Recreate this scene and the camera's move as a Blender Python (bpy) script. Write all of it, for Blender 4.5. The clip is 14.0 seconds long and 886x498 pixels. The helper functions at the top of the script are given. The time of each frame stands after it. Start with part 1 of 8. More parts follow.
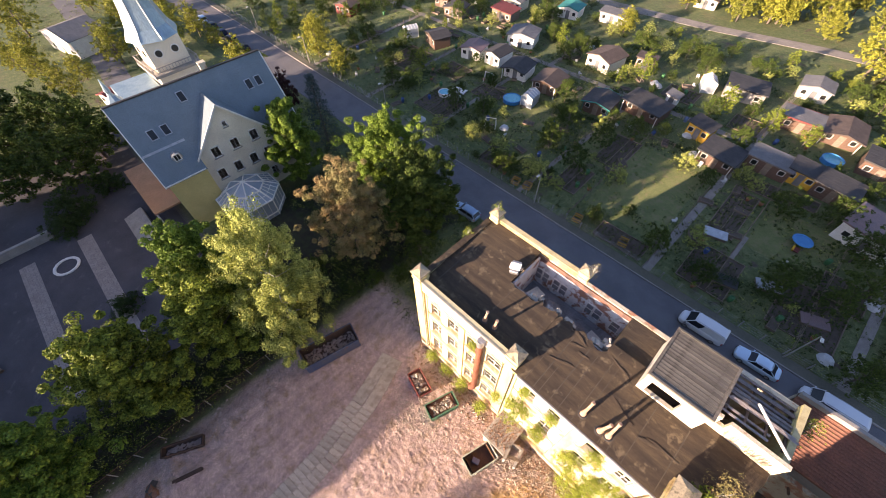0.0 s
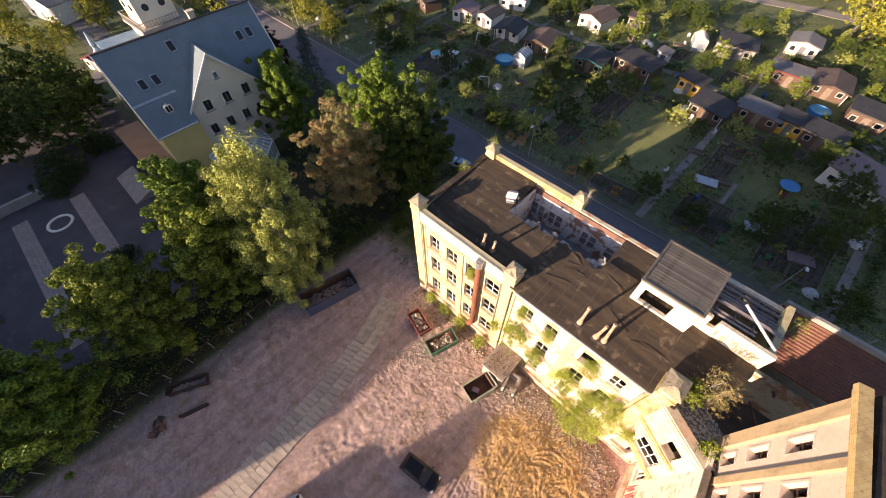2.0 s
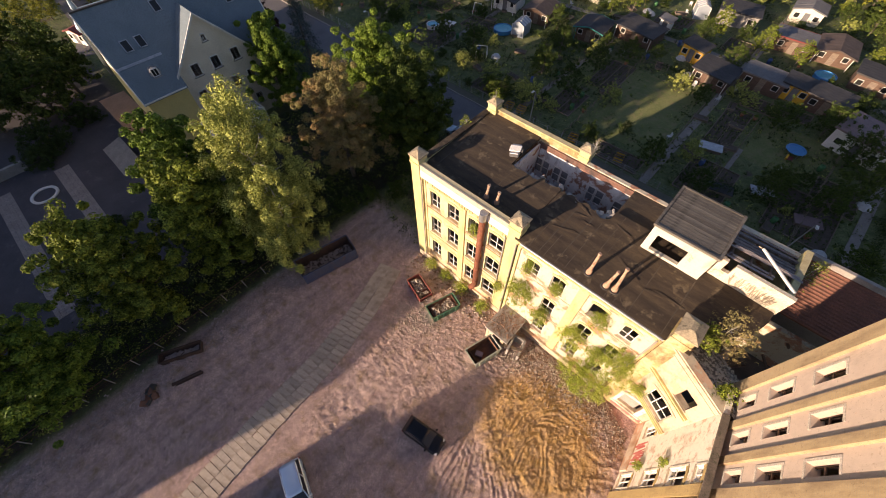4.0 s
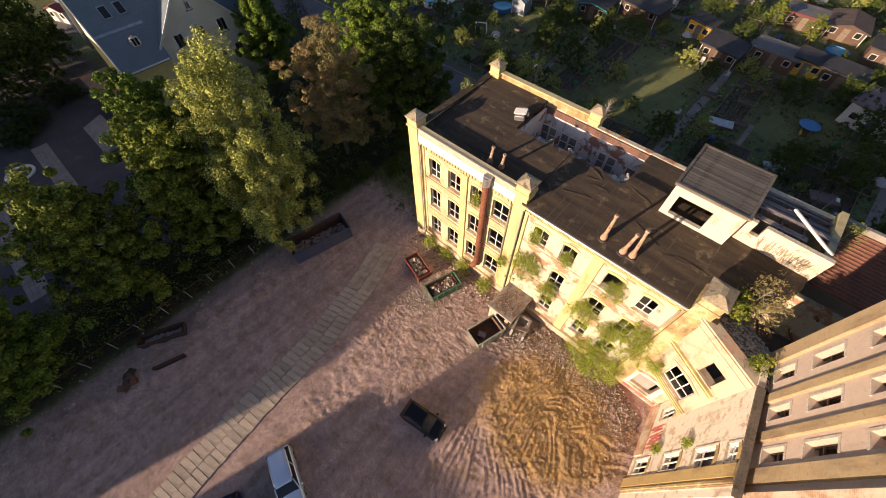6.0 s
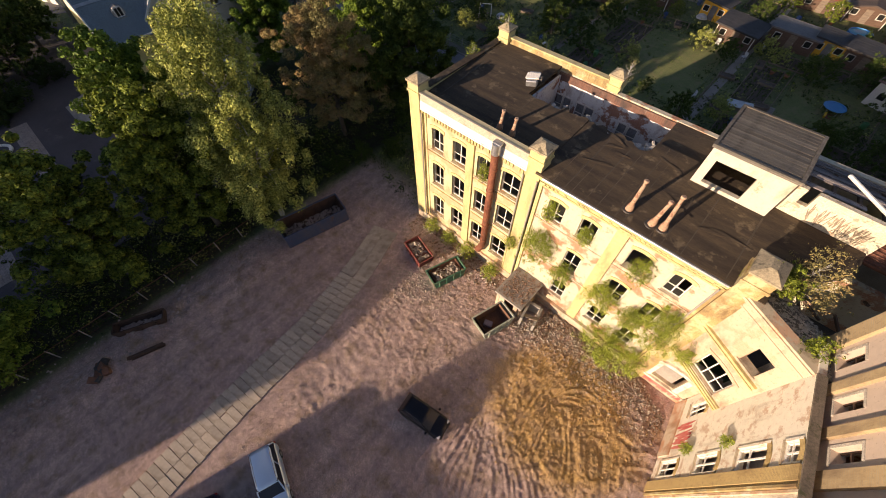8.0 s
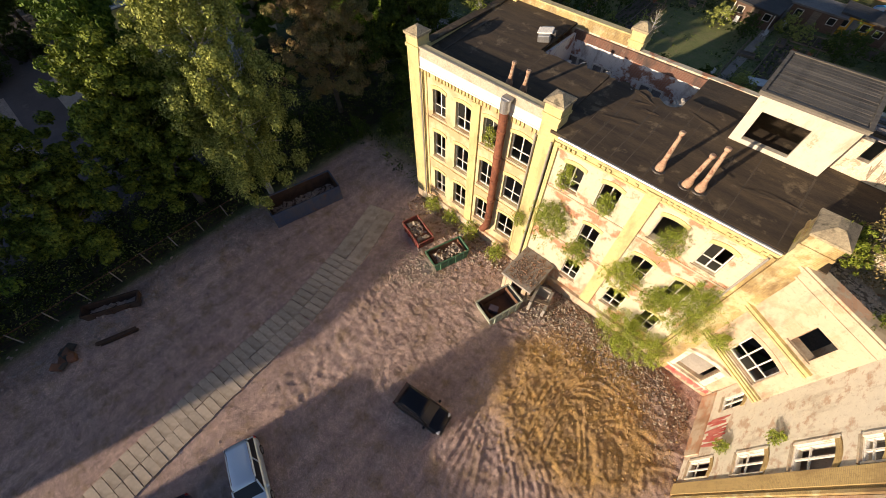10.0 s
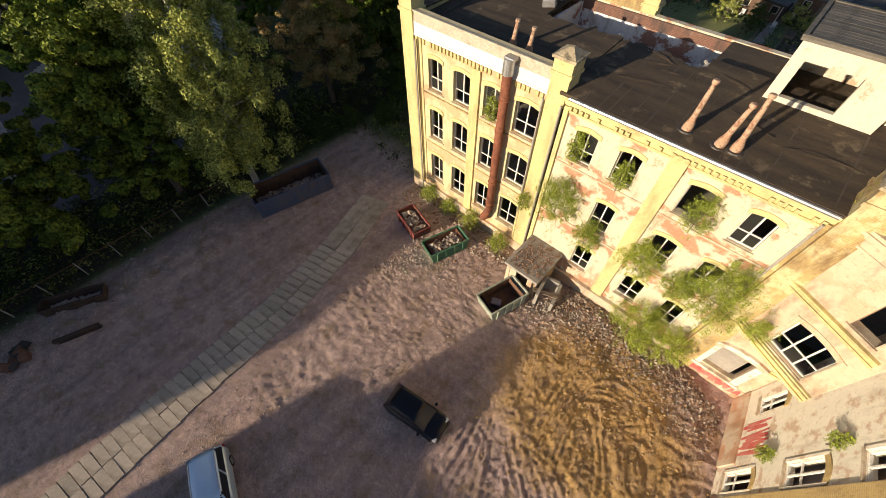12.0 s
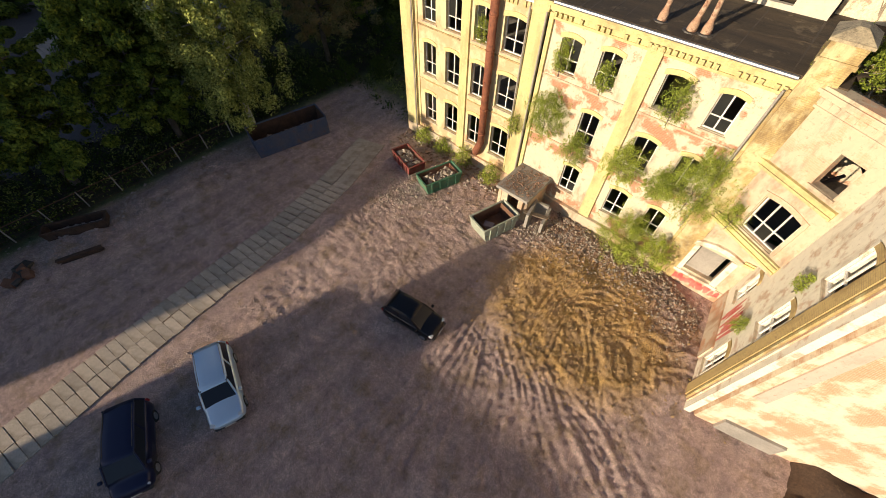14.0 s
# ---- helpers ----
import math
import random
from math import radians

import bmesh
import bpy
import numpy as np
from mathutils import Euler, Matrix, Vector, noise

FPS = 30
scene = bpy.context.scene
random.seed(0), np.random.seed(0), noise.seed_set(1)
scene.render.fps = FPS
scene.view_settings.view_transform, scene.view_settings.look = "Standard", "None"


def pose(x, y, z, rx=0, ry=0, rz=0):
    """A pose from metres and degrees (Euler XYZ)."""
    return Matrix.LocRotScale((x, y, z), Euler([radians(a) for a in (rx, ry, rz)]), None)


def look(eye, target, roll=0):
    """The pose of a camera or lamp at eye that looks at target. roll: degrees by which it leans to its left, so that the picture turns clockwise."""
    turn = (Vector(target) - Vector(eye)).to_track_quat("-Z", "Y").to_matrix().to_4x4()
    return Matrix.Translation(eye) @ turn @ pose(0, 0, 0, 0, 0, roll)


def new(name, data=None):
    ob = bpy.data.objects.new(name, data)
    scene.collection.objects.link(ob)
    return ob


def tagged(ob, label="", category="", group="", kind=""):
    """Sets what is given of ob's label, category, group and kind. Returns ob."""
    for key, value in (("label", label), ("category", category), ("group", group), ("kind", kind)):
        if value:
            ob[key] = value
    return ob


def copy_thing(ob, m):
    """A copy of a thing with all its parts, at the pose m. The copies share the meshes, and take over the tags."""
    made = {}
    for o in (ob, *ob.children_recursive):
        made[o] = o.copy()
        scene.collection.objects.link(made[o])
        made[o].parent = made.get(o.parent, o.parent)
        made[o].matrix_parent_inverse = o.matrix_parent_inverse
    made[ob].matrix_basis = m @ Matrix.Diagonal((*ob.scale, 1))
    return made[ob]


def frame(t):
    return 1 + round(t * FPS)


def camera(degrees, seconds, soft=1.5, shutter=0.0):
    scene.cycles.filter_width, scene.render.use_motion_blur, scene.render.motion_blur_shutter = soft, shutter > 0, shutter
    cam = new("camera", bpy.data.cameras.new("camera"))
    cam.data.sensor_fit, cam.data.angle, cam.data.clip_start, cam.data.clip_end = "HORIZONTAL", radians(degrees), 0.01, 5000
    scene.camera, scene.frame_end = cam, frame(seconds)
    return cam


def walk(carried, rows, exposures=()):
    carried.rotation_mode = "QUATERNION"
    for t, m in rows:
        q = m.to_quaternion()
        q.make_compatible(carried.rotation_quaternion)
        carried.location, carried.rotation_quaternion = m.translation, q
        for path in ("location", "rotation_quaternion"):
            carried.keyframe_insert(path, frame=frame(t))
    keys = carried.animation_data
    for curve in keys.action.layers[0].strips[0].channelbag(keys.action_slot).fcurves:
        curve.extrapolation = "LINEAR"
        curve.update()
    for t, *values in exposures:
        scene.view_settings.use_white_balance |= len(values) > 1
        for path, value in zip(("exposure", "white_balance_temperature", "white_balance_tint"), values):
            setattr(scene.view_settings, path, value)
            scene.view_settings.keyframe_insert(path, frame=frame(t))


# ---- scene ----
cam = camera(99.2, 14.0, soft=0.6)
PATH = [
    (0, (14.731, -10.763, 41.367), (13.86, -9.922, 39.775), -1.2),
    (0.5, (15.348, -11.538, 40.742), (14.473, -10.697, 39.152), -1.1),
    (1, (16.148, -12.505, 40.033), (15.284, -11.658, 38.44), -1.1),
    (1.5, (16.922, -13.463, 39.413), (16.084, -12.629, 37.799), -1.0),
    (2, (17.55, -14.306, 38.73), (16.738, -13.475, 37.102), -0.9),
    (2.5, (17.922, -14.909, 38.133), (17.123, -14.087, 36.493), -0.9),
    (3, (18.174, -15.353, 37.399), (17.384, -14.536, 35.753), -1.0),
    (3.2, (18.243, -15.501, 37.132), (17.451, -14.686, 35.486), -1.0),
    (5.3, (18.566, -16.275, 33.836), (17.821, -15.444, 32.176), -0.4),
    (5.5, (18.568, -16.321, 33.598), (17.815, -15.494, 31.94), -0.5),
    (6, (18.567, -16.438, 32.764), (17.807, -15.616, 31.107), -0.5),
    (6.5, (18.504, -16.502, 31.988), (17.743, -15.678, 30.332), -0.5),
    (7, (18.426, -16.529, 31.153), (17.666, -15.703, 29.498), -0.4),
    (7.5, (18.34, -16.543, 30.356), (17.581, -15.715, 28.701), -0.4),
    (8, (18.265, -16.473, 29.509), (17.5, -15.648, 27.856), -0.3),
    (8.2, (18.162, -16.513, 29.141), (17.401, -15.687, 27.486), 0.0),
    (10.5, (18.167, -16.37, 25.374), (17.39, -15.545, 23.726), -0.3),
    (11, (18.199, -16.363, 24.509), (17.417, -15.533, 22.866), -0.2),
    (11.5, (18.199, -16.28, 23.779), (17.423, -15.445, 22.136), -0.2),
    (12, (18.278, -16.274, 23.096), (17.468, -15.407, 21.486), -0.3),
    (12.5, (18.663, -16.65, 22.484), (17.842, -15.763, 20.891), -0.1),
    (13, (19.418, -17.53, 21.793), (18.61, -16.599, 20.218), 0.3),
    (13.5, (20.375, -18.644, 21.199), (19.593, -17.683, 19.629), 0.7),
    (14, (21.651, -20.21, 20.529), (20.854, -19.296, 18.938), 0.8),
]
walk(cam, [(t, look(eye, target, roll)) for t, eye, target, roll in PATH],
     [(0, 1.78, 6600, 32), (1.5, 1.44, 6650, 31), (3.2, 0.92, 6750, 31), (5.5, 0.62, 6800, 30), (8.0, 0.52, 6750, 27), (10.5, 0.43, 6450, 19), (14.0, 0.38, 6350, 16)])

# ---- light: a low evening sun from behind the yard, clear sky ----
SUN_EL, SUN_AZ = radians(12.0), radians(180 + 15)
world = bpy.data.worlds.new("sky")
scene.world = world
world.use_nodes = True
wn = world.node_tree
sky = wn.nodes.new("ShaderNodeTexSky")
sky.sky_type, sky.sun_disc, sky.sun_elevation, sky.sun_rotation = "NISHITA", False, SUN_EL, SUN_AZ
sky.ozone_density = 2.2
wn.links.new(sky.outputs["Color"], wn.nodes["Background"].inputs["Color"])
wn.nodes["Background"].inputs["Strength"].default_value = 0.09
sun = new("sun", bpy.data.lights.new("sun", "SUN"))
sun.data.energy, sun.data.angle, sun.data.color = 5.2, radians(0.6), (1.0, 0.84, 0.58)
to_sun = Vector((math.sin(SUN_AZ) * math.cos(SUN_EL), math.cos(SUN_AZ) * math.cos(SUN_EL), math.sin(SUN_EL)))
sun.matrix_world = look(to_sun * 100, (0, 0, 0))

# ---- tools ----
rng = random.Random(7)


class Nodes:
    """A short way to write node materials."""

    def __init__(self, name):
        self.mat = bpy.data.materials.new(name)
        self.mat.use_nodes = True
        self.tree = self.mat.node_tree
        self.bsdf = self.tree.nodes["Principled BSDF"]
        self.coord = self.tree.nodes.new("ShaderNodeTexCoord").outputs["Object"]

    def link(self, a, b):
        self.tree.links.new(a, b)

    def noise(self, scale, detail=4.0, rough=0.6, stretch=(1, 1, 1)):
        vec = self.coord
        if stretch != (1, 1, 1):
            m = self.tree.nodes.new("ShaderNodeMapping")
            m.inputs["Scale"].default_value = stretch
            self.link(vec, m.inputs["Vector"])
            vec = m.outputs["Vector"]
        n = self.tree.nodes.new("ShaderNodeTexNoise")
        n.inputs["Scale"].default_value, n.inputs["Detail"].default_value, n.inputs["Roughness"].default_value = scale, detail, rough
        self.link(vec, n.inputs["Vector"])
        return n.outputs["Fac"]

    def ramp(self, fac, lo, hi):
        r = self.tree.nodes.new("ShaderNodeMapRange")
        r.inputs["From Min"].default_value, r.inputs["From Max"].default_value = lo, hi
        self.link(fac, r.inputs["Value"])
        return r.outputs["Result"]

    def mix(self, fac, a, b, kind="MIX"):
        m = self.tree.nodes.new("ShaderNodeMix")
        m.data_type, m.blend_type = "RGBA", kind
        for sock, val in ((m.inputs[0], fac), (m.inputs[6], a), (m.inputs[7], b)):
            if isinstance(val, (int, float)):
                sock.default_value = val
            elif isinstance(val, tuple):
                sock.default_value = (*val[:3], 1)
            else:
                self.link(val, sock)
        return m.outputs[2]

    def math(self, op, a, b=0.0):
        m = self.tree.nodes.new("ShaderNodeMath")
        m.operation = op
        for sock, val in ((m.inputs[0], a), (m.inputs[1], b)):
            if isinstance(val, (int, float)):
                sock.default_value = val
            else:
                self.link(val, sock)
        return m.outputs[0]

    def axis(self, n):
        s = self.tree.nodes.new("ShaderNodeSeparateXYZ")
        self.link(self.coord, s.inputs[0])
        return s.outputs[n]

    def done(self, color, rough=0.85, bump=None, strength=0.4, metal=0.0, distance=0.03):
        if isinstance(color, tuple):
            self.bsdf.inputs["Base Color"].default_value = (*color, 1)
        else:
            self.link(color, self.bsdf.inputs["Base Color"])
        if isinstance(rough, (int, float)):
            self.bsdf.inputs["Roughness"].default_value = rough
        else:
            self.link(rough, self.bsdf.inputs["Roughness"])
        self.bsdf.inputs["Metallic"].default_value = metal
        if bump is not None:
            b = self.tree.nodes.new("ShaderNodeBump")
            b.inputs["Strength"].default_value, b.inputs["Distance"].default_value = strength, distance
            self.link(bump, b.inputs["Height"])
            self.link(b.outputs["Normal"], self.bsdf.inputs["Normal"])
        return self.mat


def surface(name, a, b, scale=1.0, fine=25.0, rough=0.85, bump=0.3, metal=0.0, stretch=(1, 1, 1), stain=None, stain_at=(0.55, 0.75), vary=0.0):
    """Two colours in large patches, a finer grain over them, and stains."""
    n = Nodes(name)
    color = n.mix(n.ramp(n.noise(scale, 5, 0.6, stretch), 0.35, 0.65), a, b)
    grain = n.noise(fine, 3, 0.7, stretch)
    color = n.mix(0.75, color, n.mix(n.ramp(grain, 0.25, 0.75), (0.5, 0.5, 0.5), (1.45, 1.45, 1.45)), "MULTIPLY")
    if stain:
        color = n.mix(n.ramp(n.noise(scale * 1.7 + 0.13, 6, 0.65), *stain_at), color, stain)
    if vary:
        info = n.tree.nodes.new("ShaderNodeObjectInfo")
        color = n.mix(vary, color, n.mix(info.outputs["Random"], (0.4, 0.4, 0.4), (1.6, 1.6, 1.6)), "MULTIPLY")
    return n.done(color, rough, grain, bump, metal)


def mesh_of(bm, name, mat, smooth=False):
    me = bpy.data.meshes.new(name)
    bm.to_mesh(me)
    bm.free()
    for m in mat if isinstance(mat, (list, tuple)) else [mat]:
        me.materials.append(m)
    if smooth:
        me.polygons.foreach_set("use_smooth", [True] * len(me.polygons))
    return me


def part(name, bm, mat, parent=None, label="", at=None, smooth=False):
    """Links a bmesh, or ready mesh data, as one mesh object under a thing or a part."""
    data = bm if isinstance(bm, bpy.types.Mesh) else mesh_of(bm, name, mat, smooth)
    ob = new(name, data)
    ob.parent = parent
    if at is not None:
        ob.matrix_basis = at
    return tagged(ob, label)


def thing(name, label, category, at=None, group="", kind=""):
    ob = new(name)
    ob.empty_display_size = 0.3
    if at is not None:
        ob.matrix_basis = at
    return tagged(ob, label, category, group, kind)


def box(bm, x0, x1, y0, y1, z0, z1, m=None, slot=0):
    vs = [bm.verts.new((x, y, z)) for z in (z0, z1) for x, y in ((x0, y0), (x1, y0), (x1, y1), (x0, y1))]
    if m is not None:
        for v in vs:
            v.co = m @ v.co
    fs = [bm.faces.new([vs[i] for i in f]) for f in ((3, 2, 1, 0), (4, 5, 6, 7), (0, 1, 5, 4), (1, 2, 6, 5), (2, 3, 7, 6), (3, 0, 4, 7))]
    for f in fs:
        f.material_index = slot
    return fs


def boxes(*dims):
    bm = bmesh.new()
    for d in dims:
        box(bm, *d)
    return bm


def tube(bm, p, q, r0, r1, seg=8, cap=True):
    """A tapered round bar from p to q."""
    p, q = Vector(p), Vector(q)
    m = (q - p).to_track_quat("Z", "Y").to_matrix()
    rings = []
    for c, r in ((p, r0), (q, r1)):
        rings.append([bm.verts.new(c + m @ Vector((r * math.cos(a), r * math.sin(a), 0))) for a in (2 * math.pi * k / seg for k in range(seg))])
    for k in range(seg):
        bm.faces.new((rings[0][k], rings[0][(k + 1) % seg], rings[1][(k + 1) % seg], rings[1][k]))
    if cap:
        bm.faces.new(rings[0][::-1])
        bm.faces.new(rings[1])


def lathe(bm, profile, seg=12, centre=(0, 0, 0), squash=1.0):
    """Turns a list of (radius, height) round the upright axis."""
    c = Vector(centre)
    rings = [[bm.verts.new(c + Vector((r * math.cos(a), squash * r * math.sin(a), z))) for a in (2 * math.pi * k / seg for k in range(seg))] for r, z in profile]
    for a, b in zip(rings, rings[1:]):
        for k in range(seg):
            bm.faces.new((a[k], a[(k + 1) % seg], b[(k + 1) % seg], b[k]))
    bm.faces.new(rings[0][::-1])
    bm.faces.new(rings[-1])


def prism(bm, outline, y0, y1, m=None, slot=0):
    """An (x, z) outline pushed from y0 to y1."""
    a = [bm.verts.new((x, y0, z)) for x, z in outline]
    b = [bm.verts.new((x, y1, z)) for x, z in outline]
    if m is not None:
        for v in a + b:
            v.co = m @ v.co
    n = len(outline)
    fs = [bm.faces.new(a), bm.faces.new(b[::-1])]
    fs += [bm.faces.new((a[(k + 1) % n], a[k], b[k], b[(k + 1) % n])) for k in range(n)]
    for f in fs:
        f.material_index = slot
    return fs


def bevel(bm, width, segments=1):
    bmesh.ops.bevel(bm, geom=bm.edges[:], offset=width, segments=segments, affect="EDGES", profile=0.6)
    return bm


def pierced(length, z0, z1, thick, holes, x0=0.0):
    """A wall along x, from y = 0 inwards, with holes (x0, x1, z0, z1) going through it."""
    bm = bmesh.new()
    xs = sorted({x0, x0 + length, *(v for h in holes for v in h[:2])})
    zs = sorted({z0, z1, *(v for h in holes for v in h[2:4])})
    verts = {}

    def vert(i, y, k):
        if (i, y, k) not in verts:
            verts[i, y, k] = bm.verts.new((xs[i], y * thick, zs[k]))
        return verts[i, y, k]

    def solid(i, k):
        if not (0 <= i < len(xs) - 1 and 0 <= k < len(zs) - 1):
            return False
        x, z = (xs[i] + xs[i + 1]) / 2, (zs[k] + zs[k + 1]) / 2
        return not any(h[0] < x < h[1] and h[2] < z < h[3] for h in holes)

    for i in range(len(xs) - 1):
        for k in range(len(zs) - 1):
            if not solid(i, k):
                continue
            bm.faces.new((vert(i, 0, k), vert(i + 1, 0, k), vert(i + 1, 0, k + 1), vert(i, 0, k + 1)))
            bm.faces.new((vert(i, 1, k), vert(i, 1, k + 1), vert(i + 1, 1, k + 1), vert(i + 1, 1, k)))
            for di, dk, a, b in ((-1, 0, (i, k + 1), (i, k)), (1, 0, (i + 1, k), (i + 1, k + 1)), (0, -1, (i, k), (i + 1, k)), (0, 1, (i + 1, k + 1), (i, k + 1))):
                if not solid(i + di, k + dk):
                    bm.faces.new((vert(a[0], 0, a[1]), vert(a[0], 1, a[1]), vert(b[0], 1, b[1]), vert(b[0], 0, b[1])))
    return bm


def sprayed(parent, m, u0, u1, z0, z1, mat, seed, strokes=7, r0=0.035):
    """Looping strokes of spray paint lying on a wall."""
    r = random.Random(seed)
    step = (u1 - u0) / strokes
    for k in range(strokes):
        bm = bmesh.new()
        rows, z = [], r.uniform(z0, z0 + 0.3 * (z1 - z0))
        for i in range(7):
            x = u0 + step * (k + r.uniform(0.0, 1.2))
            z = (z1 if i % 2 == 0 else z0) + r.uniform(-0.25, 0.25) * (z1 - z0)
            rows.append([bm.verts.new((x + dx, y, z + dz)) for dx, y, dz in ((-r0, -0.004, 0.0), (0.0, -0.012, r0), (r0, -0.004, 0.0))])
        for a, b in zip(rows, rows[1:]):
            for j in range(2):
                bm.faces.new((a[j], a[j + 1], b[j + 1], b[j]))
        part("sprayed_line", bm, mat, parent, at=m)


def rubble(name, spots, mat, seed, label, squash=0.6):
    """Loose broken stones: each an uneven eight-sided lump. spots: (x, y, z, size)."""
    r = np.random.RandomState(seed)
    n = len(spots)
    p = np.array(spots)
    base = np.array([(1, 0, 0), (-1, 0, 0), (0, 1, 0), (0, -1, 0), (0, 0, 1), (0, 0, -1)], float)
    v = base[None] * r.uniform(0.5, 1.2, (n, 6, 1)) + r.normal(scale=0.18, size=(n, 6, 3))
    a = r.uniform(0, 2 * math.pi, n)
    c, s = np.cos(a)[:, None], np.sin(a)[:, None]
    v = np.stack([v[..., 0] * c - v[..., 1] * s, v[..., 0] * s + v[..., 1] * c, v[..., 2] * squash], -1) * p[:, 3][:, None, None] + p[:, None, :3]
    f = np.array([(0, 2, 4), (2, 1, 4), (1, 3, 4), (3, 0, 4), (2, 0, 5), (1, 2, 5), (3, 1, 5), (0, 3, 5)])
    faces = (np.arange(n)[:, None, None] * 6 + f[None]).reshape(-1, 3)
    me = bpy.data.meshes.new(name)
    me.from_pydata(v.reshape(-1, 3).tolist(), [], faces.tolist())
    me.materials.append(mat)
    return tagged(new(name, me), label, "rubble", kind="stuff")


def smooth01(x, a, b):
    t = min(1.0, max(0.0, (x - a) / (b - a)))
    return t * t * (3 - 2 * t)


def ground_z(x, y):
    """The lie of the land: the yard is level, the street lies lower behind the factory, the gardens climb beyond it."""
    if y < 12:
        base = 0.0
    else:
        base = -0.8 * smooth01(y, 12, 18)
    climb = 0.068 * max(0.0, min(y, 60) - 28) * (0.75 + 0.25 * smooth01(x, -40, 20))
    return base + climb

# ---- materials ----
def leaf_material(name, dark, light, dry=None):
    n = Nodes(name)
    geo = n.tree.nodes.new("ShaderNodeNewGeometry")
    info = n.tree.nodes.new("ShaderNodeObjectInfo")
    col = n.mix(geo.outputs["Random Per Island"], dark, light)
    col = n.mix(0.5, col, n.mix(n.noise(0.55, 2), (0.45, 0.5, 0.45), (1.5, 1.45, 1.3)), "MULTIPLY")
    col = n.mix(0.35, col, n.mix(info.outputs["Random"], (0.55, 0.6, 0.6), (1.4, 1.3, 1.1)), "MULTIPLY")
    if dry:
        col = n.mix(n.ramp(n.noise(0.5, 3), 0.45, 0.6), col, dry)
    n.done(col, 0.6)
    n.bsdf.inputs["Specular IOR Level"].default_value = 0.15
    thin = n.tree.nodes.new("ShaderNodeBsdfTranslucent")
    n.link(col, thin.inputs["Color"])
    add = n.tree.nodes.new("ShaderNodeMixShader")
    add.inputs[0].default_value = 0.12
    n.link(n.bsdf.outputs[0], add.inputs[1])
    n.link(thin.outputs[0], add.inputs[2])
    n.link(add.outputs[0], n.tree.nodes["Material Output"].inputs["Surface"])
    return n.mat


LEAF = leaf_material("leaf_green", (0.028, 0.05, 0.01), (0.1, 0.145, 0.028))
# lit copy of the leaf: evening sun on far crowns is put into its colour
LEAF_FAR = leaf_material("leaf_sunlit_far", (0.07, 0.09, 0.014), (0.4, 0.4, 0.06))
LEAF_BRIGHT = leaf_material("leaf_bright", (0.045, 0.09, 0.012), (0.22, 0.32, 0.045))
LEAF_BIRCH = leaf_material("leaf_birch", (0.12, 0.155, 0.035), (0.52, 0.56, 0.16))
LEAF_DRY = leaf_material("leaf_dry", (0.14, 0.13, 0.055), (0.4, 0.35, 0.15), (0.36, 0.25, 0.11))
LEAF_BLUE = leaf_material("leaf_spruce", (0.05, 0.08, 0.075), (0.1, 0.14, 0.13))
LEAF_RED = leaf_material("leaf_copper", (0.035, 0.015, 0.015), (0.07, 0.03, 0.03))
# yellow-green leaf, its light end raised to stand for sun on the crown
LEAF_SUNNY = leaf_material("leaf_sunlit_yellow_green", (0.045, 0.075, 0.012), (0.3, 0.36, 0.05))
BARK = surface("bark", (0.10, 0.08, 0.06), (0.17, 0.14, 0.11), 3, 18, 0.95, 0.8)
BARK_PALE = surface("birch_bark", (0.55, 0.53, 0.48), (0.35, 0.33, 0.3), 4, 18, 0.9, 0.4)
ROOF_FELT = surface("roof_felt", (0.036, 0.026, 0.018), (0.088, 0.062, 0.036), 0.6, 11, 0.95, 1.0, stretch=(0.4, 2.2, 1), stain=(0.15, 0.115, 0.07), stain_at=(0.57, 0.66))
ROOF_SEAM = surface("roof_seam", (0.09, 0.07, 0.05), (0.055, 0.045, 0.035), 0.8, 12, 0.9, 0.6)
WHITE = surface("white_paint", (0.8, 0.78, 0.72), (0.7, 0.67, 0.6), 0.8, 20, 0.7, 0.2)
CAP_STONE = surface("cap_stone", (0.44, 0.37, 0.24), (0.3, 0.25, 0.17), 1.6, 14, 0.95, 0.6, stain=(0.14, 0.12, 0.08), stain_at=(0.52, 0.66))
BEIGE = surface("beige_render", (0.52, 0.46, 0.36), (0.44, 0.38, 0.29), 0.8, 14, 0.9, 0.3, stain=(0.3, 0.25, 0.18), stain_at=(0.55, 0.72))
CONCRETE = surface("concrete", (0.36, 0.33, 0.29), (0.27, 0.25, 0.22), 0.8, 20, 0.9, 0.4)
ASPHALT = surface("asphalt", (0.13, 0.125, 0.13), (0.17, 0.162, 0.165), 0.25, 30, 0.9, 0.25, stain=(0.14, 0.135, 0.13), stain_at=(0.6, 0.7))
RUST = surface("rust", (0.15, 0.07, 0.042), (0.24, 0.115, 0.07), 2.5, 22, 0.85, 0.4)
SLATE = surface("slate_roof", (0.13, 0.175, 0.2), (0.165, 0.21, 0.235), 0.5, 9, 0.55, 0.3)
STUCCO = surface("stucco", (0.78, 0.7, 0.55), (0.7, 0.62, 0.48), 0.5, 30, 0.9, 0.15)
STUCCO_YELLOW = surface("stucco_yellow", (0.74, 0.6, 0.24), (0.66, 0.53, 0.2), 0.5, 30, 0.9, 0.15)
COPPER = surface("church_metal", (0.3, 0.4, 0.45), (0.2, 0.3, 0.36), 0.7, 10, 0.45, 0.2, 0.3, (1, 1, 0.2))
DARK_METAL = surface("dark_metal", (0.06, 0.06, 0.06), (0.1, 0.09, 0.08), 2, 20, 0.6, 0.2, 0.5)
